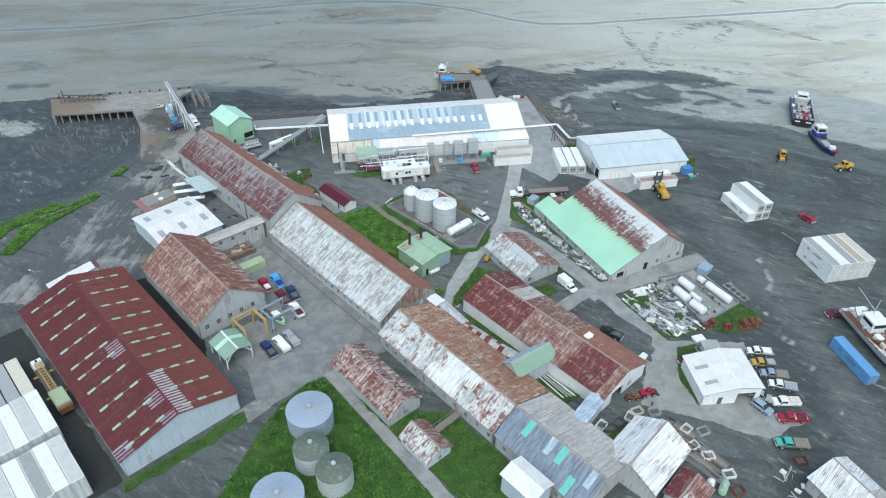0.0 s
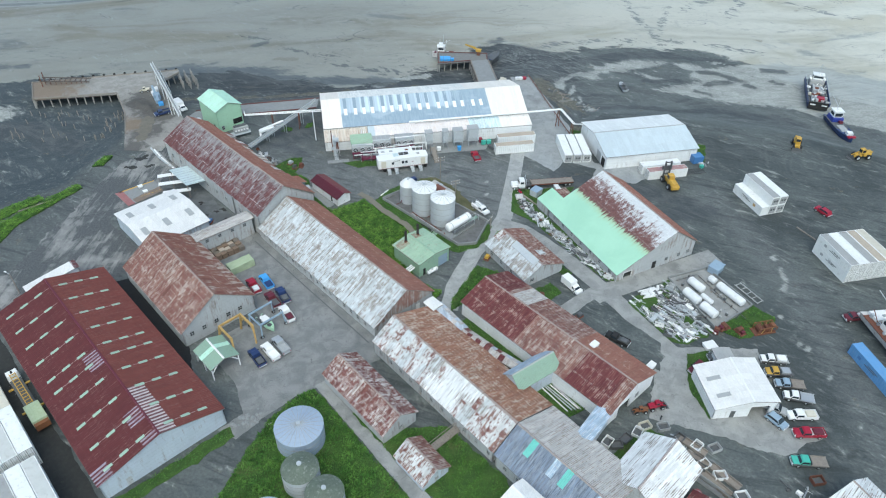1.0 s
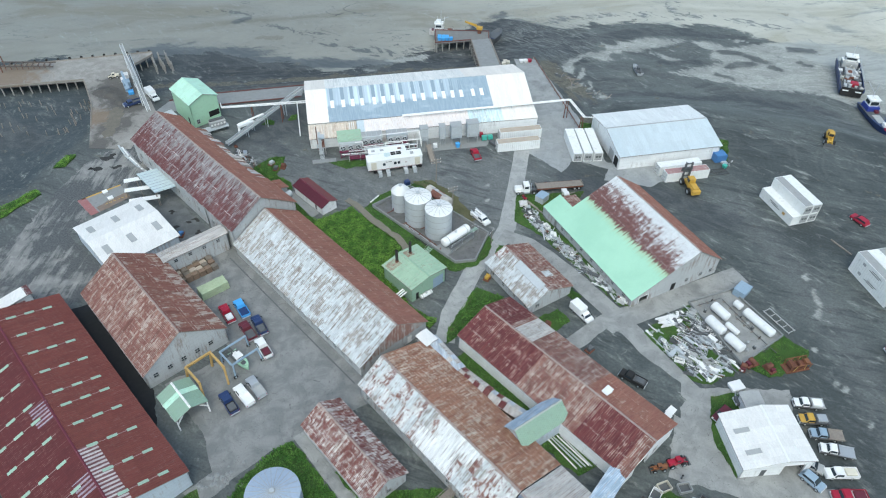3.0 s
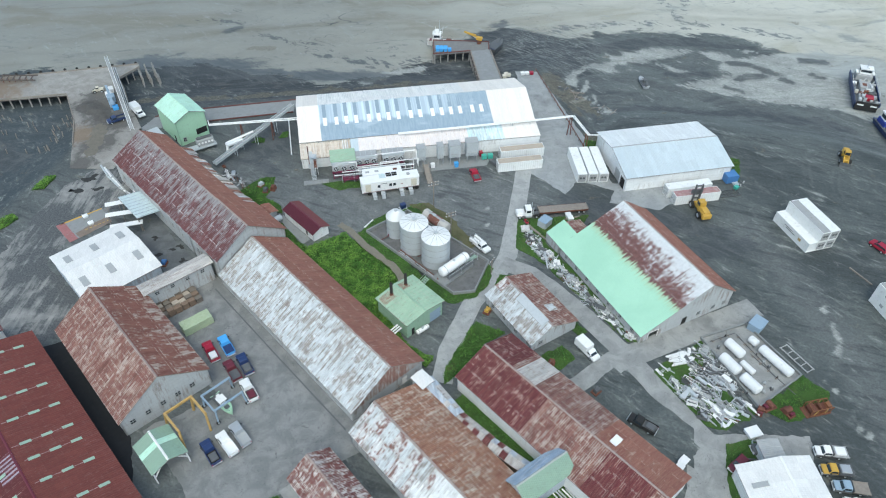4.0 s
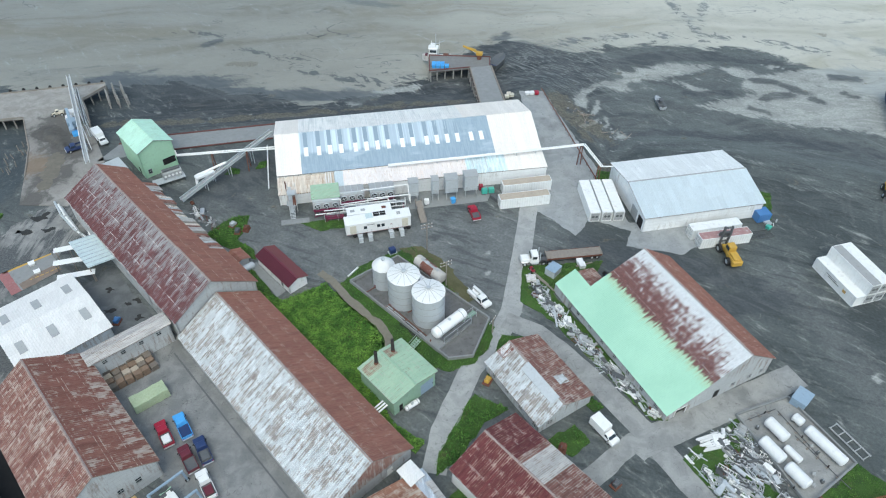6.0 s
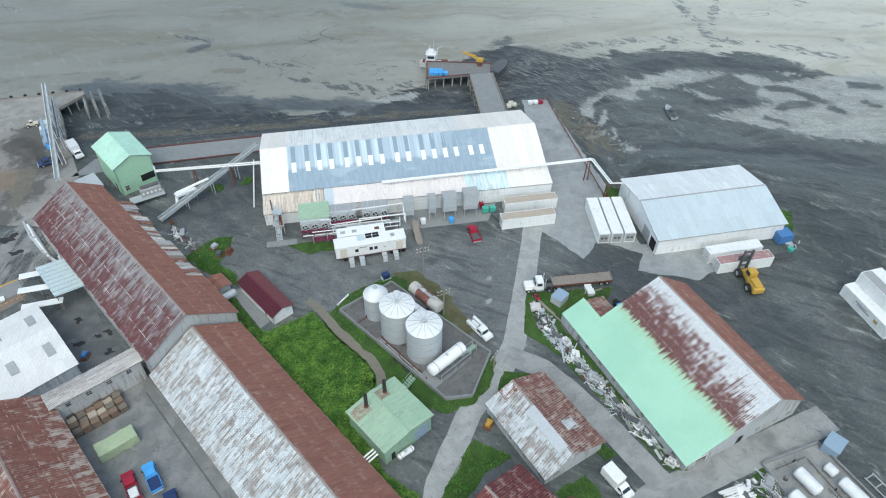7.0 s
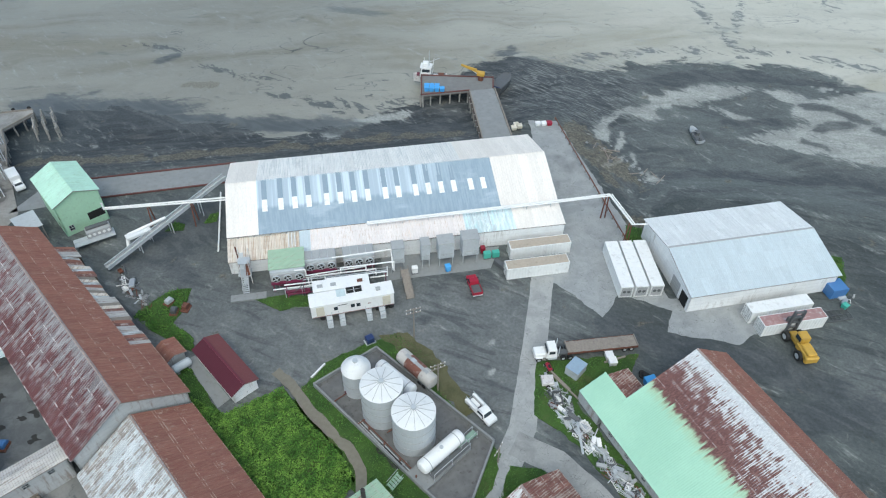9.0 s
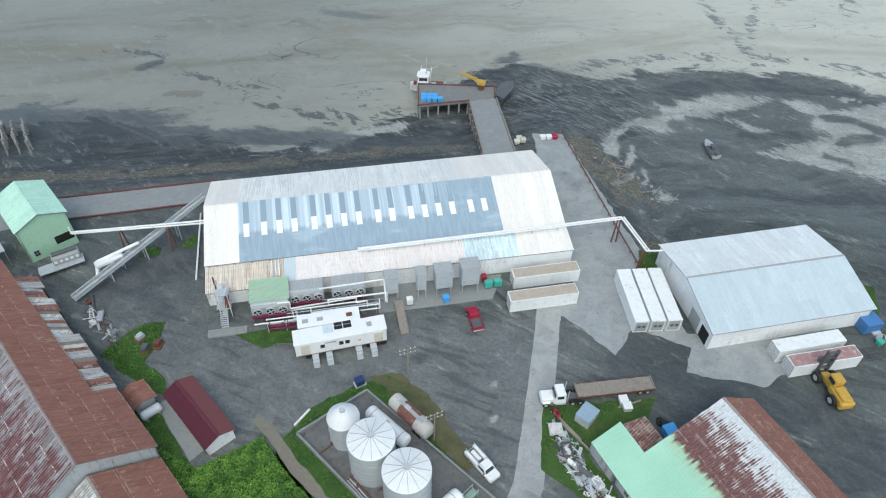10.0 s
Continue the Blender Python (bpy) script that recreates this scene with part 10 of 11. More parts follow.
loader("yellow wheel loader standing in the gravel yard", 111.9, 198.4, 250)
loader("yellow wheel loader with lowered bucket", 129.4, 192.6, 190)
loader("yellow container handler with dark mast", 65.9, 175.4, 99, True).scale = (1.18, 1.12, 1.1)
loader("small red tractor loader", 44.0, 95.6, 15, False, "red").scale = (0.62, 0.62, 0.62)
loader("small orange loader with bucket", 40.4, 94.4, 190, False, "orange").scale = (0.5, 0.5, 0.5)
loader("small pale forklift on the dock", -104.8, 225.9, 200, False, "cream").scale = (0.55, 0.55, 0.55)
E = thing("pier_crane", 12.6, 262.6, 0.12, 165, "yellow hydraulic crane on the pier head", "crane")
part("base", rod((0, 0, 0), (0, 0, 1.4), 0.7, seg=14), "rust", E)
part("slew_house", box(-1.0, 1.0, -0.7, 0.7, 1.4, 2.4, bevel=0.1), "yellow", E)
part("main_boom", beam((0.4, 0, 2.2), (5.4, 0, 3.6), 0.4, 0.5), "yellow", E)
part("jib", beam((5.4, 0, 3.6), (1.2, 0, 2.9), 0.3, 0.35), "yellow", E)
part("ram", rod((0.8, 0, 1.6), (3.0, 0, 2.8), 0.1), "zinc", E)

# mobile crane truck beside the red warehouse
E = thing("crane_truck", -81.0, 93.6, 0, 135, "yellow lattice crane truck beside the red warehouse", "crane")
part("chassis", box(-8.5, 6.5, -1.1, 1.1, 0.7, 1.2), "darkgrey", E)
cb = part("cab", tapered(6.4, 6.6, 8.0, 8.6, 1.15, 1.0, 0.7, 2.6), "white", E)
part("windscreen", box(8.25, 8.36, -0.85, 0.85, 1.6, 2.3), "glass", cb)
part("roof_hatch", box(6.9, 7.7, -0.2, 0.2, 2.6, 2.68), "black", cb)
part("machine_house", box(-8.6, -3.6, -1.4, 1.4, 1.2, 3.0, bevel=0.08), "palegreen", E)
part("counterweight", box(-9.4, -8.5, -1.3, 1.3, 1.0, 2.4), "orange", E)
for s in (-0.55, 0.55):
    for z in (2.0, 2.9):
        part("boom_chord", beam((-3.4, s, z), (6.2, s * 0.9, z + 0.2), 0.14, 0.14), "yellow", E)
for k in range(11):
    part("boom_rung", beam((-3.2 + k * 0.92, -0.55, 2.92 + k * 0.02), (-3.2 + k * 0.92, 0.55, 2.92 + k * 0.02), 0.12, 0.12), "yellow", E)
    for s in (-0.55, 0.55):
        part("lacing", beam((-3.2 + k * 0.9, s, 2.0), (-2.3 + k * 0.9, s, 2.95), 0.07, 0.07), "yellow", E)
for s in (-1, 1):
    for u in (-7.2, -5.9, 3.2, 5.6):
        wheel(E, u, s * 1.05, 0.55, 0.4)
for u in (-3.4, 4.2):
    part("outrigger", box(u - 0.2, u + 0.2, -2.0, 2.0, 0.9, 1.15), "yellow", E)

# gantry, boat hoist and awning before the boat shop
E = thing("yellow_gantry", -43.4, 110.9, 0, 46, "yellow steel gantry frame with chain slings", "gantry")
for u in (-2.6, 2.6):
    part("top_beam", beam((u, -2.6, 4.6), (u, 2.6, 4.6), 0.4, 0.55), "oldyellow", E)
    for s in (-1, 1):
        part("leg", beam((u, s * 2.5, 4.5), (u - 0.3, s * 3.0, 0), 0.35, 0.4), "oldyellow", E)
        part("brace", beam((u, s * 2.6, 2.4), (u, s * 1.4, 4.4), 0.2, 0.2), "oldyellow", E)
part("cross_beam", beam((-2.6, 2.5, 4.6), (2.6, 2.5, 4.6), 0.35, 0.45), "oldyellow", E)
for k in range(8):
    t0, t1 = k / 8 * 2 - 1, (k + 1) / 8 * 2 - 1
    part("sling", rod((-2.4, t0 * 2.2, 1.3 + 3 * t0 * t0), (-2.4, t1 * 2.2, 1.3 + 3 * t1 * t1), 0.07, seg=6), "darkgrey", E)
E = thing("boat_hoist", -38.2, 115.8, 0, 46, "pale blue travel hoist holding a small boat", "hoist")
for s in (-1, 1):
    part("side_beam", beam((-3.0, s * 2.2, 3.8), (3.0, s * 2.2, 3.8), 0.3, 0.35), "palebluepaint", E)
    for u in (-2.8, 2.8):
        part("leg", beam((u, s * 2.2, 3.8), (u * 1.1, s * 2.5, 0.4), 0.25, 0.3), "palebluepaint", E)
        wheel(E, u * 1.1, s * 2.5, 0.4, 0.3)
part("end_beam", beam((-3.0, -2.2, 3.9), (-3.0, 2.2, 3.9), 0.3, 0.35), "palebluepaint", E)
boat("small_boat", "small pale green boat in the hoist slings", -38.4, 115.4, 0.5, 318, 5.6, 2.0, 1.0, "wall_mint", (-0.4, 1.2, 1.2, 0.9, "white"), False, ((1.2, 0, 0.7, 0.8, 0.9, 0.35, "darkgrey"), (-1.9, 0.2, 0.7, 0.7, 0.7, 0.5, "white")))
building("green_awning", "pale green open awning roof against the boat shop", "awning", rect(-43.6, 102.0, 134.2, 7.4, 3.3, 3.3, 3.2, 3.2, 4.5), "wall_white", lambda i, j, n, m: "roof_green" if i == 2 else "roof_linkgreen", lambda i, j, n, m: "roof_green" if i == 3 else "roof_linkgreen", (1.2, 3.6), ridge="white", skip="0LS1")
E = thing("awning_frame", -43.6, 102.0, 0, 134.2, "white timber posts of the awning", "frame")
for u in (0.2, 3.6, 7.1):
    for s in (-1, 1):
        part("post", beam((u, s * 3.0, 0), (u, s * 3.0, 3.2), 0.22, 0.22), "white", E)
for s in (-1, 1):
    part("knee", beam((0.2, s * 3.0, 1.9), (0.2, s * 1.5, 3.8), 0.2, 0.2), "white", E)
    part("plate", beam((0, s * 3.05, 3.1), (7.3, s * 3.05, 3.1), 0.18, 0.2), "white", E)

# ---- loose things ----
E = thing("tarp_stack", -48.9, 134.9, 0, 40.5, "long stack under a pale green tarpaulin", "stack")
bm = box(-3.1, 3.1, -1.35, 1.35, 0, 2.0)
bmesh.ops.subdivide_edges(bm, edges=bm.edges[:], cuts=6, use_grid_fill=True)
for v in bm.verts:
    v.co += Vector((noise.noise(v.co * 1.3), noise.noise(v.co * 1.3 + Vector((5, 0, 0))), noise.noise(v.co * 1.1 + Vector((0, 7, 0))))) * 0.14
part("tarpaulin", bm, "palegreen", E)
PAL = []
for m in ("oldpallet", "wall_wood", "tan"):
    bm, gy = bmesh.new(), (-0.52, -0.38, -0.07, 0.07, 0.38, 0.52)
    for k in range(5):
        box(-0.62, 0.62, gy[k], gy[k + 1], 0.09, 0.15, bm)
        if k % 2 == 0:
            box(-0.62, 0.62, gy[k], gy[k + 1], 0.0, 0.09, bm)
    bmesh.ops.remove_doubles(bm, verts=bm.verts, dist=0.0005)
    PAL.append(mesh_of("pallet", bm, m))
for i in range(7):
    for j in range(5):
        if (i, j) in ((6, 0), (5, 0)):
            continue
        x, y = along(-57.4, 136.0, 40.5, i * 1.5 + rng.uniform(-0.1, 0.1), 3.6 - j * 1.3 + 1.5)
        E = thing("pallet_stack", x, y, 0.04, 40.5 + rng.uniform(-8, 8), "stack of weathered wooden pallets in the yard", "pallets", "pallet stacks")
        me = PAL[rng.choices((0, 1, 2), (4, 5, 1))[0]]
        for k in range(rng.choice((8, 9, 10))):
            share("pallet", me, pose(rng.uniform(-0.04, 0.04), rng.uniform(-0.04, 0.04), k * 0.155, 0, 0, rng.uniform(-2, 2)) @ Matrix.Diagonal((1.08, 1.08, 1, 1)), E)


def pole(x, y, h, label, arms=2, lamp=False, rz=0):
    E = thing("power_pole" if not lamp else "lamp_post", x, y, 0, rz, label, "pole")
    part("shaft", rod((0, 0, 0), (0, 0, h), 0.15, seg=8, r2=0.11), "wood", E)
    for k in range(arms):
        a = part("crossarm", beam((-1.3, 0.15, h - 0.4 - 0.9 * k), (1.3, 0.15, h - 0.4 - 0.9 * k), 0.12, 0.14), "wood", E)
        for u in (-1.2, -0.5, 0.5, 1.2):
            part("insulator", rod((u, 0.15, h - 0.33 - 0.9 * k), (u, 0.15, h - 0.1 - 0.9 * k), 0.06, seg=6), "white", a)
    if lamp:
        part("arm", rod((0, 0, h - 0.2), (1.0, 0, h + 0.2), 0.05, seg=6), "zinc", E)
        part("lamp_head", box(0.9, 1.5, -0.15, 0.15, h + 0.1, h + 0.28, bevel=0.05), "white", E)


pole(-0.8, 175.6, 7.5, "wooden power pole with two crossarms", 2, False, 20)
pole(3.6, 164.6, 7.2, "wooden power pole beside the tank bund", 2, False, 25)
pole(12.9, 152.2, 4.0, "short wooden pole at the bund corner", 1, False, 60)
pole(-98.2, 124.4, 6.0, "street lamp on a wooden post by the shore road", 0, True, 160)
E = thing("steel_cabinet", 26.5, 168.9, 0, 50, "large blue-grey steel box in the weeds", "cabinet")
part("body", box(-1.45, 1.45, -1.2, 1.2, 0.1, 1.9, bevel=0.06), "zinc", E)
part("lid", box(-1.5, 1.5, -1.25, 1.25, 1.9, 1.98, bevel=0.03), "palebluepaint", E)
part("skid", box(-1.45, 1.45, -1.1, -0.8, 0, 0.15), "darkgrey", E)
E = thing("steel_bin", 68.2, 137.6, 0, 45, "pale blue steel bin at the pad corner", "bin")
part("body", box(-1.7, 1.7, -1.3, 1.3, 0.1, 1.9, bevel=0.05), "palebluepaint", E)
part("lid", box(-1.8, 1.8, -1.4, 1.4, 1.9, 2.0, bevel=0.03), "palebluepaint", E)
E = thing("blue_crate", 77.2, 188.4, 0, 14, "bright blue shipping crate at the store corner", "crate")
part("body", box(-1.6, 1.6, -1.4, 1.4, 0.1, 2.4, bevel=0.05), "blue", E)
for k in range(7):
    part("rib", box(-1.5 + k * 0.5, -1.35 + k * 0.5, -1.45, -1.38, 0.2, 2.3), "blue", E)
tub(78.0, 184.8, 0, 30, "tealpaint", "green drum fallen beside the store", 1.0, 0.9)
E = thing("storage_rack", 75.2, 182.6, 0, 12, "flat dark steel rack lying on the gravel", "frame")
for k in range(9):
    part("bar", beam((-3.2 + k * 0.8, -1.2, 0.25), (-3.2 + k * 0.8, 1.2, 0.25), 0.1, 0.1), "darkgrey", E)
for s in (-1.2, 0, 1.2):
    part("side", beam((-3.2, s, 0.2), (3.2, s, 0.2), 0.14, 0.2), "darkgrey", E)
E = thing("tube_ladder", 73.9, 129.6, 0, 118, "white tubular frame lying beside the pad", "frame")
for s in (-0.9, 0.9):
    part("side", rod((-3.6, s, 0.3), (3.6, s, 0.3), 0.13), "greypaint", E)
for k in range(5):
    part("rung", rod((-3.4 + k * 1.7, -0.9, 0.3), (-3.4 + k * 1.7, 0.9, 0.3), 0.1), "greypaint", E)
tub(38.6, 166.6, 0, 20, "skyblue", "round blue plastic tub behind the shed", 1.9, 1.5)
for k in range(5):
    tagged(part("tyre", rod((0, 0, 0), (0, 0, 0.3), 0.5, seg=14), "black"), "old black tyre in a heap", "tyre", "old tyres").matrix_basis = pose(37.6 + 0.5 * (k % 3), 168.4 + 0.5 * (k // 3), 0.3 * (k % 2), 15 * k, 10, 0)
for x, y in ((32.6, 172.0), (33.0, 170.8)):
    tub(x, y, 0.1, 8, "white", "white fish tub beside the trailer", 1.3, 1.0)
E = thing("bin_trailer", 21.6, 166.6, 0, 4, "small rusty box cart", "cart")
part("box", box(-1.0, 1.0, -0.9, 0.9, 0.4, 1.1, bevel=0.04), "rustwhite", E)
for s in (-1, 1):
    wheel(E, 0, s * 1.0, 0.35, 0.2)
E = thing("quad_bike", 22.1, 169.5, 0, 110, "small red quad bike", "bike")
part("body", box(-0.8, 0.8, -0.35, 0.35, 0.4, 0.8, bevel=0.1), "red", E)
part("seat", box(-0.5, 0.2, -0.2, 0.2, 0.8, 0.95, bevel=0.06), "black", E)
part("handlebar", beam((0.45, -0.45, 1.05), (0.45, 0.45, 1.05), 0.05, 0.05), "black", E)
for s in (-1, 1):
    for u in (-0.6, 0.6):
        wheel(E, u, s * 0.45, 0.28, 0.24)
lying_tank("propane_tank", "white propane tank beside the boiler house", (-3.2, 133.6), (-0.8, 135.6), 0.5, 0.85, "white")
E = thing("generator", -8.4, 174.2, 0, 30, "dark blue pump on a small stand", "pump")
part("body", box(-0.7, 0.7, -0.6, 0.6, 0.2, 1.4, bevel=0.08), "navy", E)
part("frame", box(-0.9, 0.9, -0.7, 0.7, 0, 0.2), "zinc", E)
for dx in (0, 0.8, 1.6):
    tagged(part("vent_pipe", rod((0, 0, 0), (2.6, 2.2, 0.9), 0.16, seg=8), "white"), "white vent pipe from the boiler house wall", "pipe", "vent pipes").matrix_basis = pose(-9.6 + dx * 0.5, 131.6 - dx * 0.5, 2.2)
for x, y, m in ((11.6, 140.4, "yellow"), (20.4, 149.0, "greypaint"), (-42.2, 180.6, "rust"), (-44.0, 179.6, "darkgrey"), (-45.6, 181.8, "zinc"), (-61.5, 152.6, "blue"), (24.0, 127.0, "rust"), (32.0, 120.6, "darkgrey")):
    E = thing("small_machine", x, y, 0, rng.uniform(0, 90), "small machine with exposed frame standing outdoors", "machine")
    part("frame", box(-0.9, 0.9, -0.7, 0.7, 0, 0.3), "rust", E)
    part("engine", box(-0.6, 0.4, -0.45, 0.45, 0.3, 1.2, bevel=0.1), m, E)
    part("drum", rod((0.5, -0.5, 0.7), (0.5, 0.5, 0.7), 0.35, seg=12), m, E)
    part("stack", rod((-0.4, 0.2, 1.1), (-0.4, 0.2, 1.8), 0.06, seg=6), "darkgrey", E)
# yellow timber frame, fittings at the red store
for x, y, z, m in ((32.2, 106.2, 5.8, "white"), (44.0, 104.6, 0.0, "white"), (45.2, 106.0, 0.0, "white")):
    E = thing("roof_box" if z else "cabinet", x, y, z, 43, "white ventilation box on the rusty roof" if z else "white cabinet by the store wall", "box")
    part("casing", box(-0.9, 0.9, -0.6, 0.6, 0, 1.0, bevel=0.05), m, E)
    part("cowl", box(-1.0, 1.0, -0.7, 0.7, 1.0, 1.1, bevel=0.03), m, E)
# walls of sheds by the barn: long boxes, drums and bins
for x, y, rz, l, m in ((48.6, 79.4, 136, 8.2, "greypaint"), (49.6, 78.2, 136, 8.4, "wood"), (50.6, 77.2, 136, 8.0, "greypaint"), (47.6, 83.4, 140, 6.0, "darkgrey")):
    E = thing("long_trough", x, y, 0, rz, "long grey metal trough lying on the ground", "trough", "long troughs")
    part("floor", box(-l / 2, l / 2, -0.5, 0.5, 0.1, 0.25), m, E)
    for s in (-0.5, 0.5):
        part("side", box(-l / 2, l / 2, s - 0.06, s + 0.06, 0.1, 0.9), m, E)
for x, y, m in ((47.5, 72.7, "wall_sage"), (50.2, 73.4, "white"), (52.8, 73.2, "wall_sage"), (46.2, 75.6, "red")):
    lying_tank("drum_tank", "old lying drum tank on the ground", (x - 0.9, y - 1.4), (x + 0.9, y + 1.4), 0.75, 0.8, m, False, "drum tanks")
for x, y, m in ((32.7, 87.1, "white"), (38.9, 89.4, "white"), (36.3, 87.9, "darkgrey"), (34.3, 86.5, "darkgrey"), (40.7, 90.9, "cream"), (49.6, 86.6, "white"), (52.9, 86.2, "greypaint"), (54.9, 76.4, "white"), (55.5, 72.8, "rust"), (69.8, 79.8, "rust"), (49.8, 82.6, "white"), (52.2, 80.4, "white"), (46.6, 88.2, "darkgrey"), (44.2, 90.8, "greypaint")):
    E = thing("open_crate", x, y, 0, rng.uniform(0, 60), "open steel crate on the ground", "crate", "open crates")
    for s in (-1, 1):
        part("side", box(-1.1, 1.1, s * 0.8 - 0.06, s * 0.8 + 0.06, 0, 0.8), m, E)
        part("end", box(s * 1.1 - 0.06, s * 1.1 + 0.06, -0.8, 0.8, 0, 0.8), m, E)
    part("bottom", box(-1.1, 1.1, -0.8, 0.8, 0.04, 0.12), "darkgrey", E)

# rusting machines beside the gas tanks
E = thing("old_dredge", 73.0, 117.5, 0, 14, "orange rusted machine frame with lattice sides", "machine")
part("skid", box(-3.2, 3.2, -1.5, 1.5, 0, 0.3, bevel=0.05), "rust", E)
for s in (-1.3, 1.3):
    for z in (0.4, 2.3):
        part("side_beam", beam((-2.4, s, z), (2.9, s, z), 0.18, 0.22), "orange", E)
    for k in range(6):
        part("upright", beam((-2.4 + k, s, 0.4), (-2.4 + (k + (k % 2) * 0.7), s, 2.3), 0.13, 0.13), "oldyellow" if k % 3 == 1 else "orange", E)
for k in range(5):
    part("cross_beam", beam((-2.2 + 1.2 * k, -1.3, 2.3), (-1.8 + 1.2 * k, 1.3, 2.3), 0.12, 0.12), "orange", E)
part("drum", rod((-1.2, -1.1, 1.2), (-1.2, 1.1, 1.2), 0.85, seg=16), "rust", E)
part("engine", box(0.4, 2.2, -0.8, 0.8, 0.3, 1.7, bevel=0.08), "rust", E)
part("hood", box(1.8, 2.9, -1.0, 0.4, 1.7, 2.5, bevel=0.06), "orange", E)
E.matrix_basis = E.matrix_basis @ Matrix.Diagonal((0.82, 0.82, 0.82, 1))
for x, y, rz, big in ((64.3, 118.0, 24, 1.0), (67.6, 116.8, 118, 0.9), (62.3, 116.8, 60, 0.65)):
    E = thing("scrap_winch", x, y, 0, rz, "rusty red winch standing in weeds", "winch", "scrap winches")
    part("bed", box(-1.4 * big, 1.4 * big, -0.9 * big, 0.9 * big, 0, 0.4, bevel=0.05), "rust", E)
    part("drum", rod((0.3, -0.75 * big, 0.8), (0.3, 0.75 * big, 0.8), 0.55, seg=14), "rust", E)
    part("motor", box(-1.2 * big, -0.5, -0.5, 0.5, 0.4, 1.1, bevel=0.06), "maroon", E)
    for s in (-0.8, 0.8):
        part("cheek", box(-0.2, 0.8, s * big - 0.04, s * big + 0.04, 0.3, 1.2), "rust", E)
E = thing("white_crate", 59.5, 112.2, 0, 18, "low white lidded crate on the gravel", "crate")
part("body", box(-1.3, 1.3, -1.0, 1.0, 0.1, 0.75, bevel=0.08), "gaswhite", E)
part("lid", box(-1.4, 1.4, -1.1, 1.1, 0.75, 0.9, bevel=0.05), "white", E)
for q in (-0.9, 0.9):
    part("skid", box(q - 0.12, q + 0.12, -1.0, 1.0, 0, 0.1), "wood", E)

# ---- heaps of scrap metal: single pieces ----
def scrap_shapes():
    out = []
    bm = beam((-2.2, 0, 0.12), (2.2, 0, 0.12), 0.28, 0.06)
    beam((-2.2, 0, 0.32), (2.2, 0, 0.32), 0.28, 0.06, bm)
    beam((-2.2, 0, 0.22), (2.2, 0, 0.22), 0.06, 0.2, bm)
    out.append(("steel_beam", bm, "white steel beam in a scrap heap", "beam"))
    bm = bmesh.new()
    gx = sorted([-1.8] + [v for k in range(7) for v in (-1.75 + k * 0.57, -1.65 + k * 0.57)] + [1.8])
    gy = (-0.56, -0.44, 0.44, 0.56)
    for a in range(len(gx) - 1):
        for b in range(3):
            if b != 1 or a % 2:
                box(gx[a], gx[a + 1], gy[b], gy[b + 1], 0.07, 0.22, bm)
    bmesh.ops.remove_doubles(bm, verts=bm.verts, dist=0.0005)
    out.append(("rack_section", bm, "ladder-like metal rack in a scrap heap", "rack"))
    bm = bmesh.new()
    for s in (-0.6, 0.6):
        box(-0.9, 0.9, s - 0.05, s + 0.05, 0, 0.7, bm)
        box(s * 1.5 - 0.05, s * 1.5 + 0.05, -0.6, 0.6, 0, 0.7, bm)
    box(-0.9, 0.9, -0.6, 0.6, 0.02, 0.08, bm)
    out.append(("metal_bin", bm, "open metal bin in a scrap heap", "bin"))
    bm = box(-1.1, 1.1, -0.55, 0.55, 0.05, 0.6, bevel=0.08)
    out.append(("machine_casing", bm, "dented machine casing in a scrap heap", "casing"))
    bm = rod((-1.6, 0, 0.2), (1.6, 0, 0.2), 0.17, seg=10)
    rod((1.6, 0, 0.2), (1.9, 0.4, 0.3), 0.17, bm, 10)
    out.append(("pipe_piece", bm, "bent pipe in a scrap heap", "pipe"))
    bm = extrude_yz([(-0.5, 0.1), (-0.45, 0.1), (-0.4, 0.04), (0.4, 0.04), (0.45, 0.1), (0.5, 0.1), (0.45, 0.16), (0.4, 0.1), (-0.4, 0.1), (-0.45, 0.16)], -1.5, 1.5)
    out.append(("conveyor_pan", bm, "long metal conveyor pan in a scrap heap", "pan"))
    return out


SCRAP = []
for name, bm, label, cat in scrap_shapes():
    src = bpy.data.meshes.new(name)
    bm.to_mesh(src)
    bm.free()
    for m in ("white", "zinc", "silver", "greypaint", "rust", "darkgrey"):
        me = src.copy()
        me.materials.append(M[m])
        SCRAP.append((name, me, label, cat, m))
by_mat = {m: [s for s in SCRAP if s[4] == m] for m in ("white", "zinc", "silver", "greypaint", "rust", "darkgrey")}


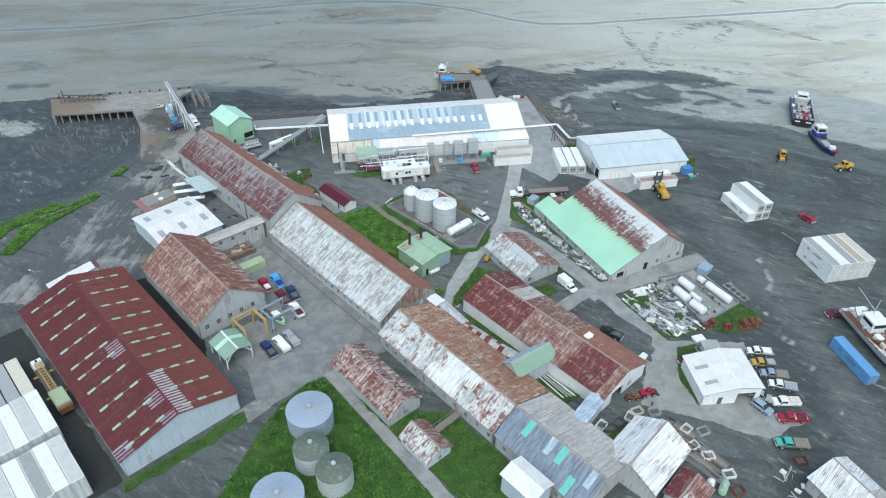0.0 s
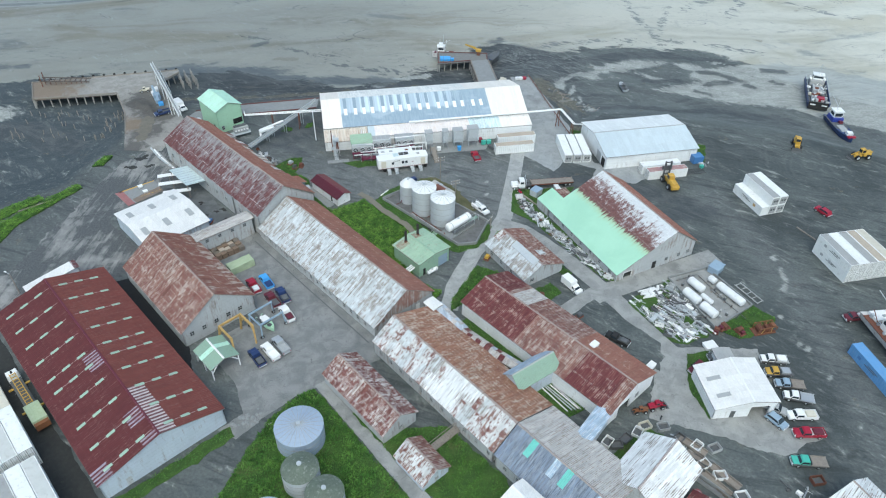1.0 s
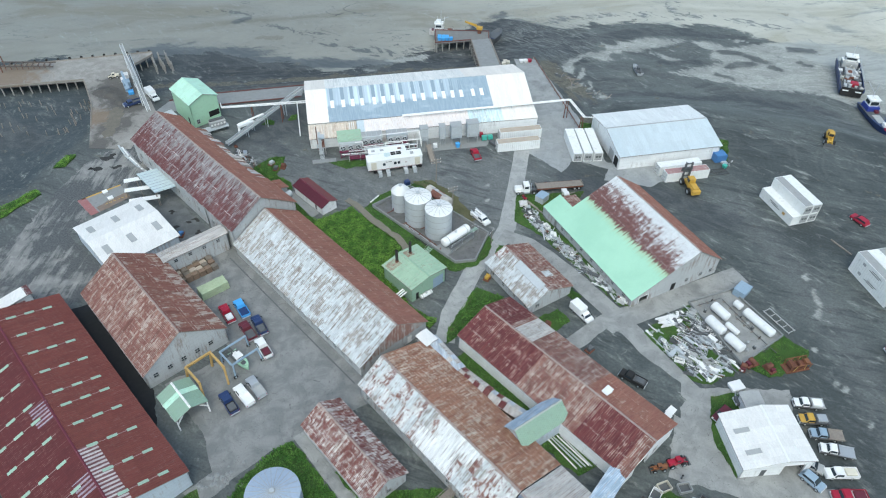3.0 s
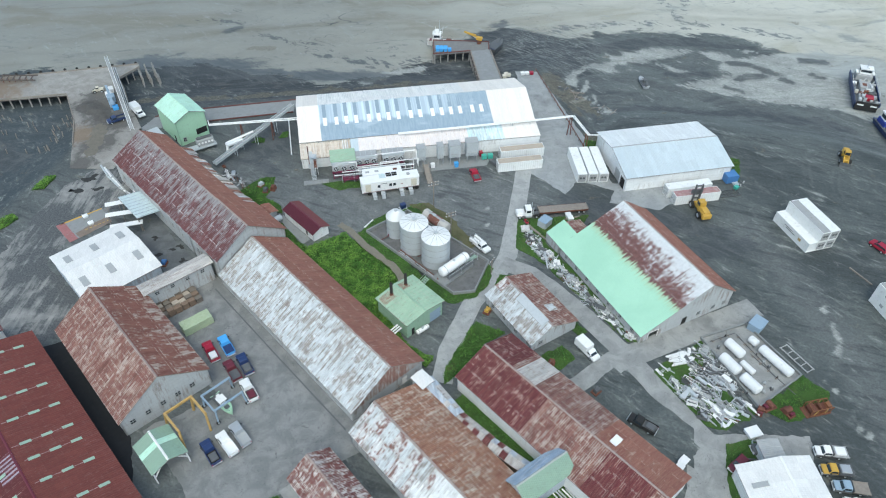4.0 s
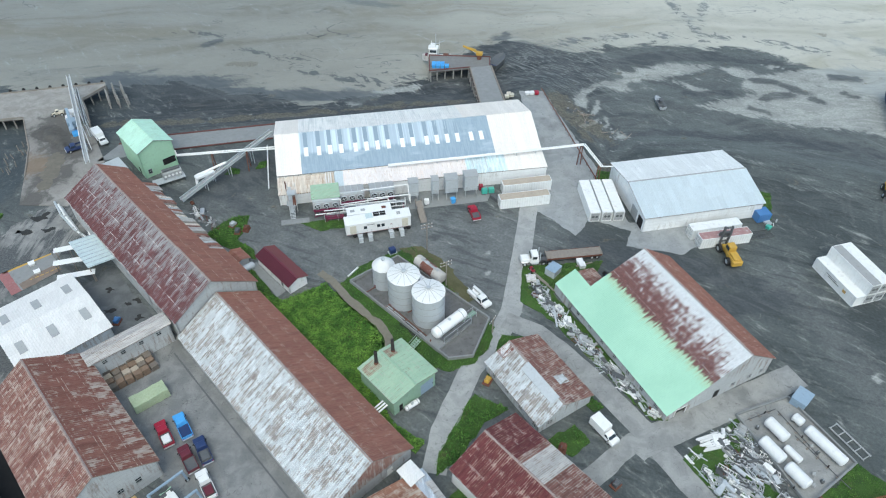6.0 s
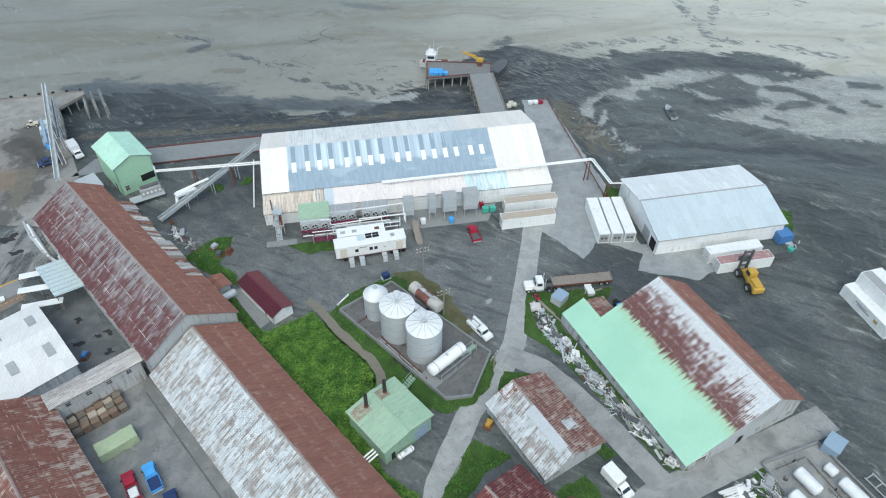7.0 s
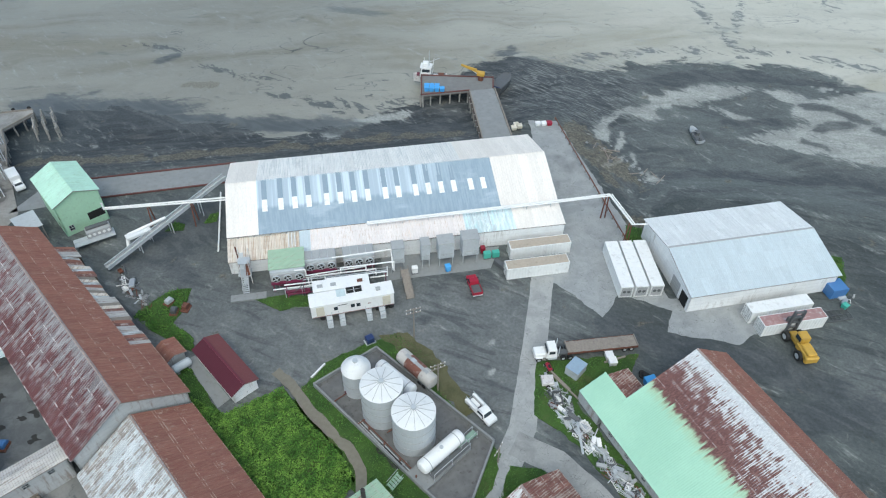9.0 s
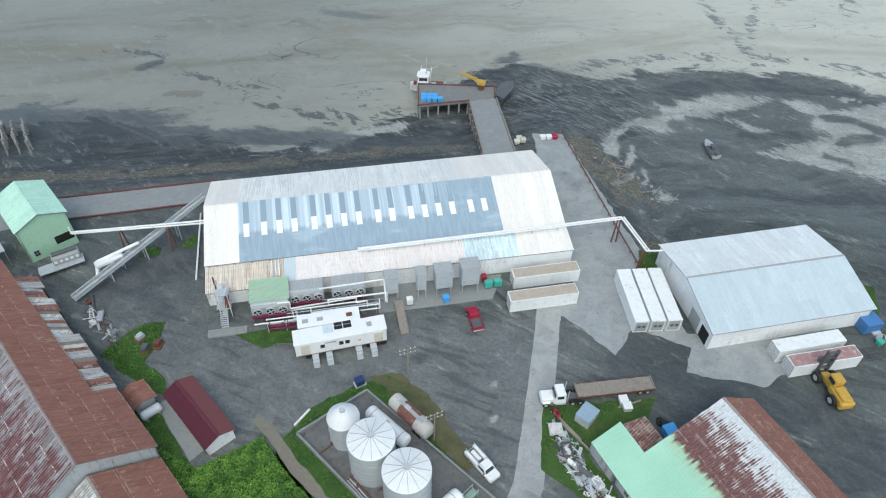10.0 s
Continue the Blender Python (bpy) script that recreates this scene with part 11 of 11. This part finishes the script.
def heap(pts, count, zmax, seed, turn=None, big=0.18, tones=(8, 7, 6, 6, 0.5, 7)):
    r = random.Random(seed)
    xs, ys = [p[0] for p in pts], [p[1] for p in pts]
    n = 0
    bare = (((49.6, 126.0), 2.2), ((46.4, 124.8), 1.2), ((57.4, 119.8), 1.7), ((54.6, 131.6), 0.9), ((27.0, 161.0), 1.2), ((34.6, 146.6), 0.8))
    while n < count:
        x, y = r.uniform(min(xs), max(xs)), r.uniform(min(ys), max(ys))
        if side_distance(np.array([x]), np.array([y]), pts, True)[0] > -0.4:
            continue
        if any(math.hypot(x - p[0], y - p[1]) < q for p, q in bare):
            continue
        name, me, label, cat, m = r.choice(by_mat[r.choices(("white", "zinc", "silver", "greypaint", "rust", "darkgrey"), tones)[0]])
        s = r.uniform(0.28, 0.72) if r.random() > big else r.uniform(0.75, 1.15)
        rz = (turn + r.gauss(0, 22)) if turn is not None and r.random() < 0.7 else r.uniform(0, 180)
        z = r.choice((0.06, 0.08, 0.1, 0.25)) * zmax
        ob = share(name, me, pose(x, y, z - 0.02, r.uniform(-9, 9), r.uniform(-7, 7), rz) @ Matrix.Diagonal((s, s * r.uniform(0.5, 1.15), s, 1)))
        tagged(ob, label, cat, "scrap metal pieces")
        n += 1


heap([(44.4, 125.7), (55.6, 133.6), (58.6, 127.6), (62.0, 117.2), (55.6, 113.2), (51.4, 114.0)], 410, 1.0, 1, 133)
BEAM = next(q for q in by_mat["white"] if q[0] == "steel_beam")
for k in range(13):
    x, y = along(50.2, 128.9, 20, (k % 3 - 1) * 0.4, (k % 7) * 0.42 - 1.2)
    ob = share("steel_beam", BEAM[1], pose(x, y, 0.06 + 0.3 * (k // 7), 0, 0, 18 + (k * 7) % 9 - 4))
    tagged(ob, "white steel beam stacked on the grass", "beam", "stacked beams")
heap([(20.8, 168.2), (23.4, 167.6), (28.8, 156.2), (42.6, 134.6), (41.0, 132.4), (35.6, 139.6), (30.6, 147.2), (25.6, 155.0), (21.4, 161.6)], 420, 1.0, 2, 122, 0.06, (5, 7, 7, 6, 0.5, 7))
heap([(62.6, 80.4), (69.4, 80.2), (68.6, 70.0), (64.0, 71.0)], 16, 0.6, 3, 112)
heap([(56.6, 104.8), (57.6, 110.6), (62, 111.6), (61, 107)], 10, 0.6, 4)
heap([(-60.0, 190.6), (-57.0, 190.6), (-52.4, 186.4), (-47.6, 181.0), (-48.8, 179.4), (-54.4, 183.2), (-57.2, 185.8)], 46, 1.2, 5, 130, 0.1, (2, 2, 2, 3, 6, 8))
heap([(44.6, 91.6), (46.6, 90.4), (53, 85.4), (50.6, 82.6), (45.2, 86.6)], 14, 0.5, 6, 130)
heap([(76.6, 187.0), (82.6, 190.2), (80.2, 184.0)], 5, 0.4, 7)
for x, y, rz, l in ((97.2, 153.6, 118, 6.0), (33.6, 171.6, 20, 4.0), (24.8, 165.4, 130, 7.0), (23.4, 167.6, 128, 6.0), (-16.4, 167.8, 57, 3.4), (-110.4, 158.2, 40, 9.0)):
    tagged(part("timber_log", beam((-l / 2, 0, 0.2), (l / 2, 0, 0.2), 0.28, 0.26), "white" if -30 < x < 0 else "wood"), "long weathered timber lying on the ground", "timber", "loose timbers").matrix_basis = pose(x, y, floor_z(x, y) - 0.07, 0, 0, rz)
for i in range(26):
    x, y = along(-36.6, 90.6, 30, rng.gauss(0, 1.6), rng.gauss(0, 1.0))
    s = rng.uniform(0.2, 0.6)
    bm = bmesh.new()
    bmesh.ops.create_icosphere(bm, subdivisions=1, radius=s)
    for v in bm.verts:
        v.co *= 1 + 0.35 * noise.noise(v.co * 3 + Vector((i, 0, 0)))
        v.co.z *= 0.5
    tagged(part("rubble", bm, "concrete"), "lump of broken concrete at the yard edge", "rubble", "rubble lumps").matrix_basis = pose(x, y, 0.08, 0, 0, i * 40)

# drift and rubble washed up beside the pier root
for i in range(34):
    f = rng.random()
    x, y = 39 + 13 * f + rng.gauss(0, 1.6), 238 - 14 * f + rng.gauss(0, 1.6)
    z = float(ground_z(np.array([x]), np.array([y]))[0])
    if i % 3:
        bm = bmesh.new()
        bmesh.ops.create_icosphere(bm, subdivisions=1, radius=rng.uniform(0.25, 0.75))
        for v in bm.verts:
            v.co *= 1 + 0.4 * noise.noise(v.co * 2.2 + Vector((i, 3, 0)))
            v.co.z *= 0.55
        tagged(part("boulder", bm, "concrete" if i % 2 else "darkgrey"), "broken stone lying on the dark beach", "stone", "beach stones").matrix_basis = pose(x, y, z, 0, 0, i * 37)
    else:
        bm = rod((-rng.uniform(1, 2.6), 0, 0.12), (rng.uniform(1, 2.6), 0.2, 0.2), 0.15, seg=7, r2=0.09)
        tagged(part("driftwood", bm, "wood"), "pale driftwood log lying on the beach", "driftwood", "driftwood logs").matrix_basis = pose(x, y, z, 0, 0, rng.uniform(0, 180))

for x0, y0, x1, y1 in ((49.1, 81.0, 52.8, 76.4), (51.1, 82.6, 55.0, 77.9), (46.8, 88.5, 50.9, 84.8), (47.5, 85.6, 50.5, 82.2)):
    ln = math.hypot(x1 - x0, y1 - y0)
    E = thing("timber_trough", (x0 + x1) / 2, (y0 + y1) / 2, 0, math.degrees(math.atan2(y1 - y0, x1 - x0)), "long weathered timber trough lying by the barn", "trough", "timber troughs")
    part("floor", box(-ln / 2, ln / 2, -0.8, 0.8, 0.1, 0.2), "wood", E)
    for v in (-0.75, 0.75):
        part("side_board", box(-ln / 2, ln / 2, v - 0.06, v + 0.06, 0.1, 0.65), "wood", E)
E = thing("post", 44.2, 92.75, 0.045, 0, "short dark post on the concrete apron", "post")
part("shaft", rod((0, 0, 0), (0, 0, 1.1), 0.16, seg=10), "darkgrey", E)
part("cap", rod((0, 0, 1.1), (0, 0, 1.2), 0.19, seg=10, r2=0.1), "black", E)
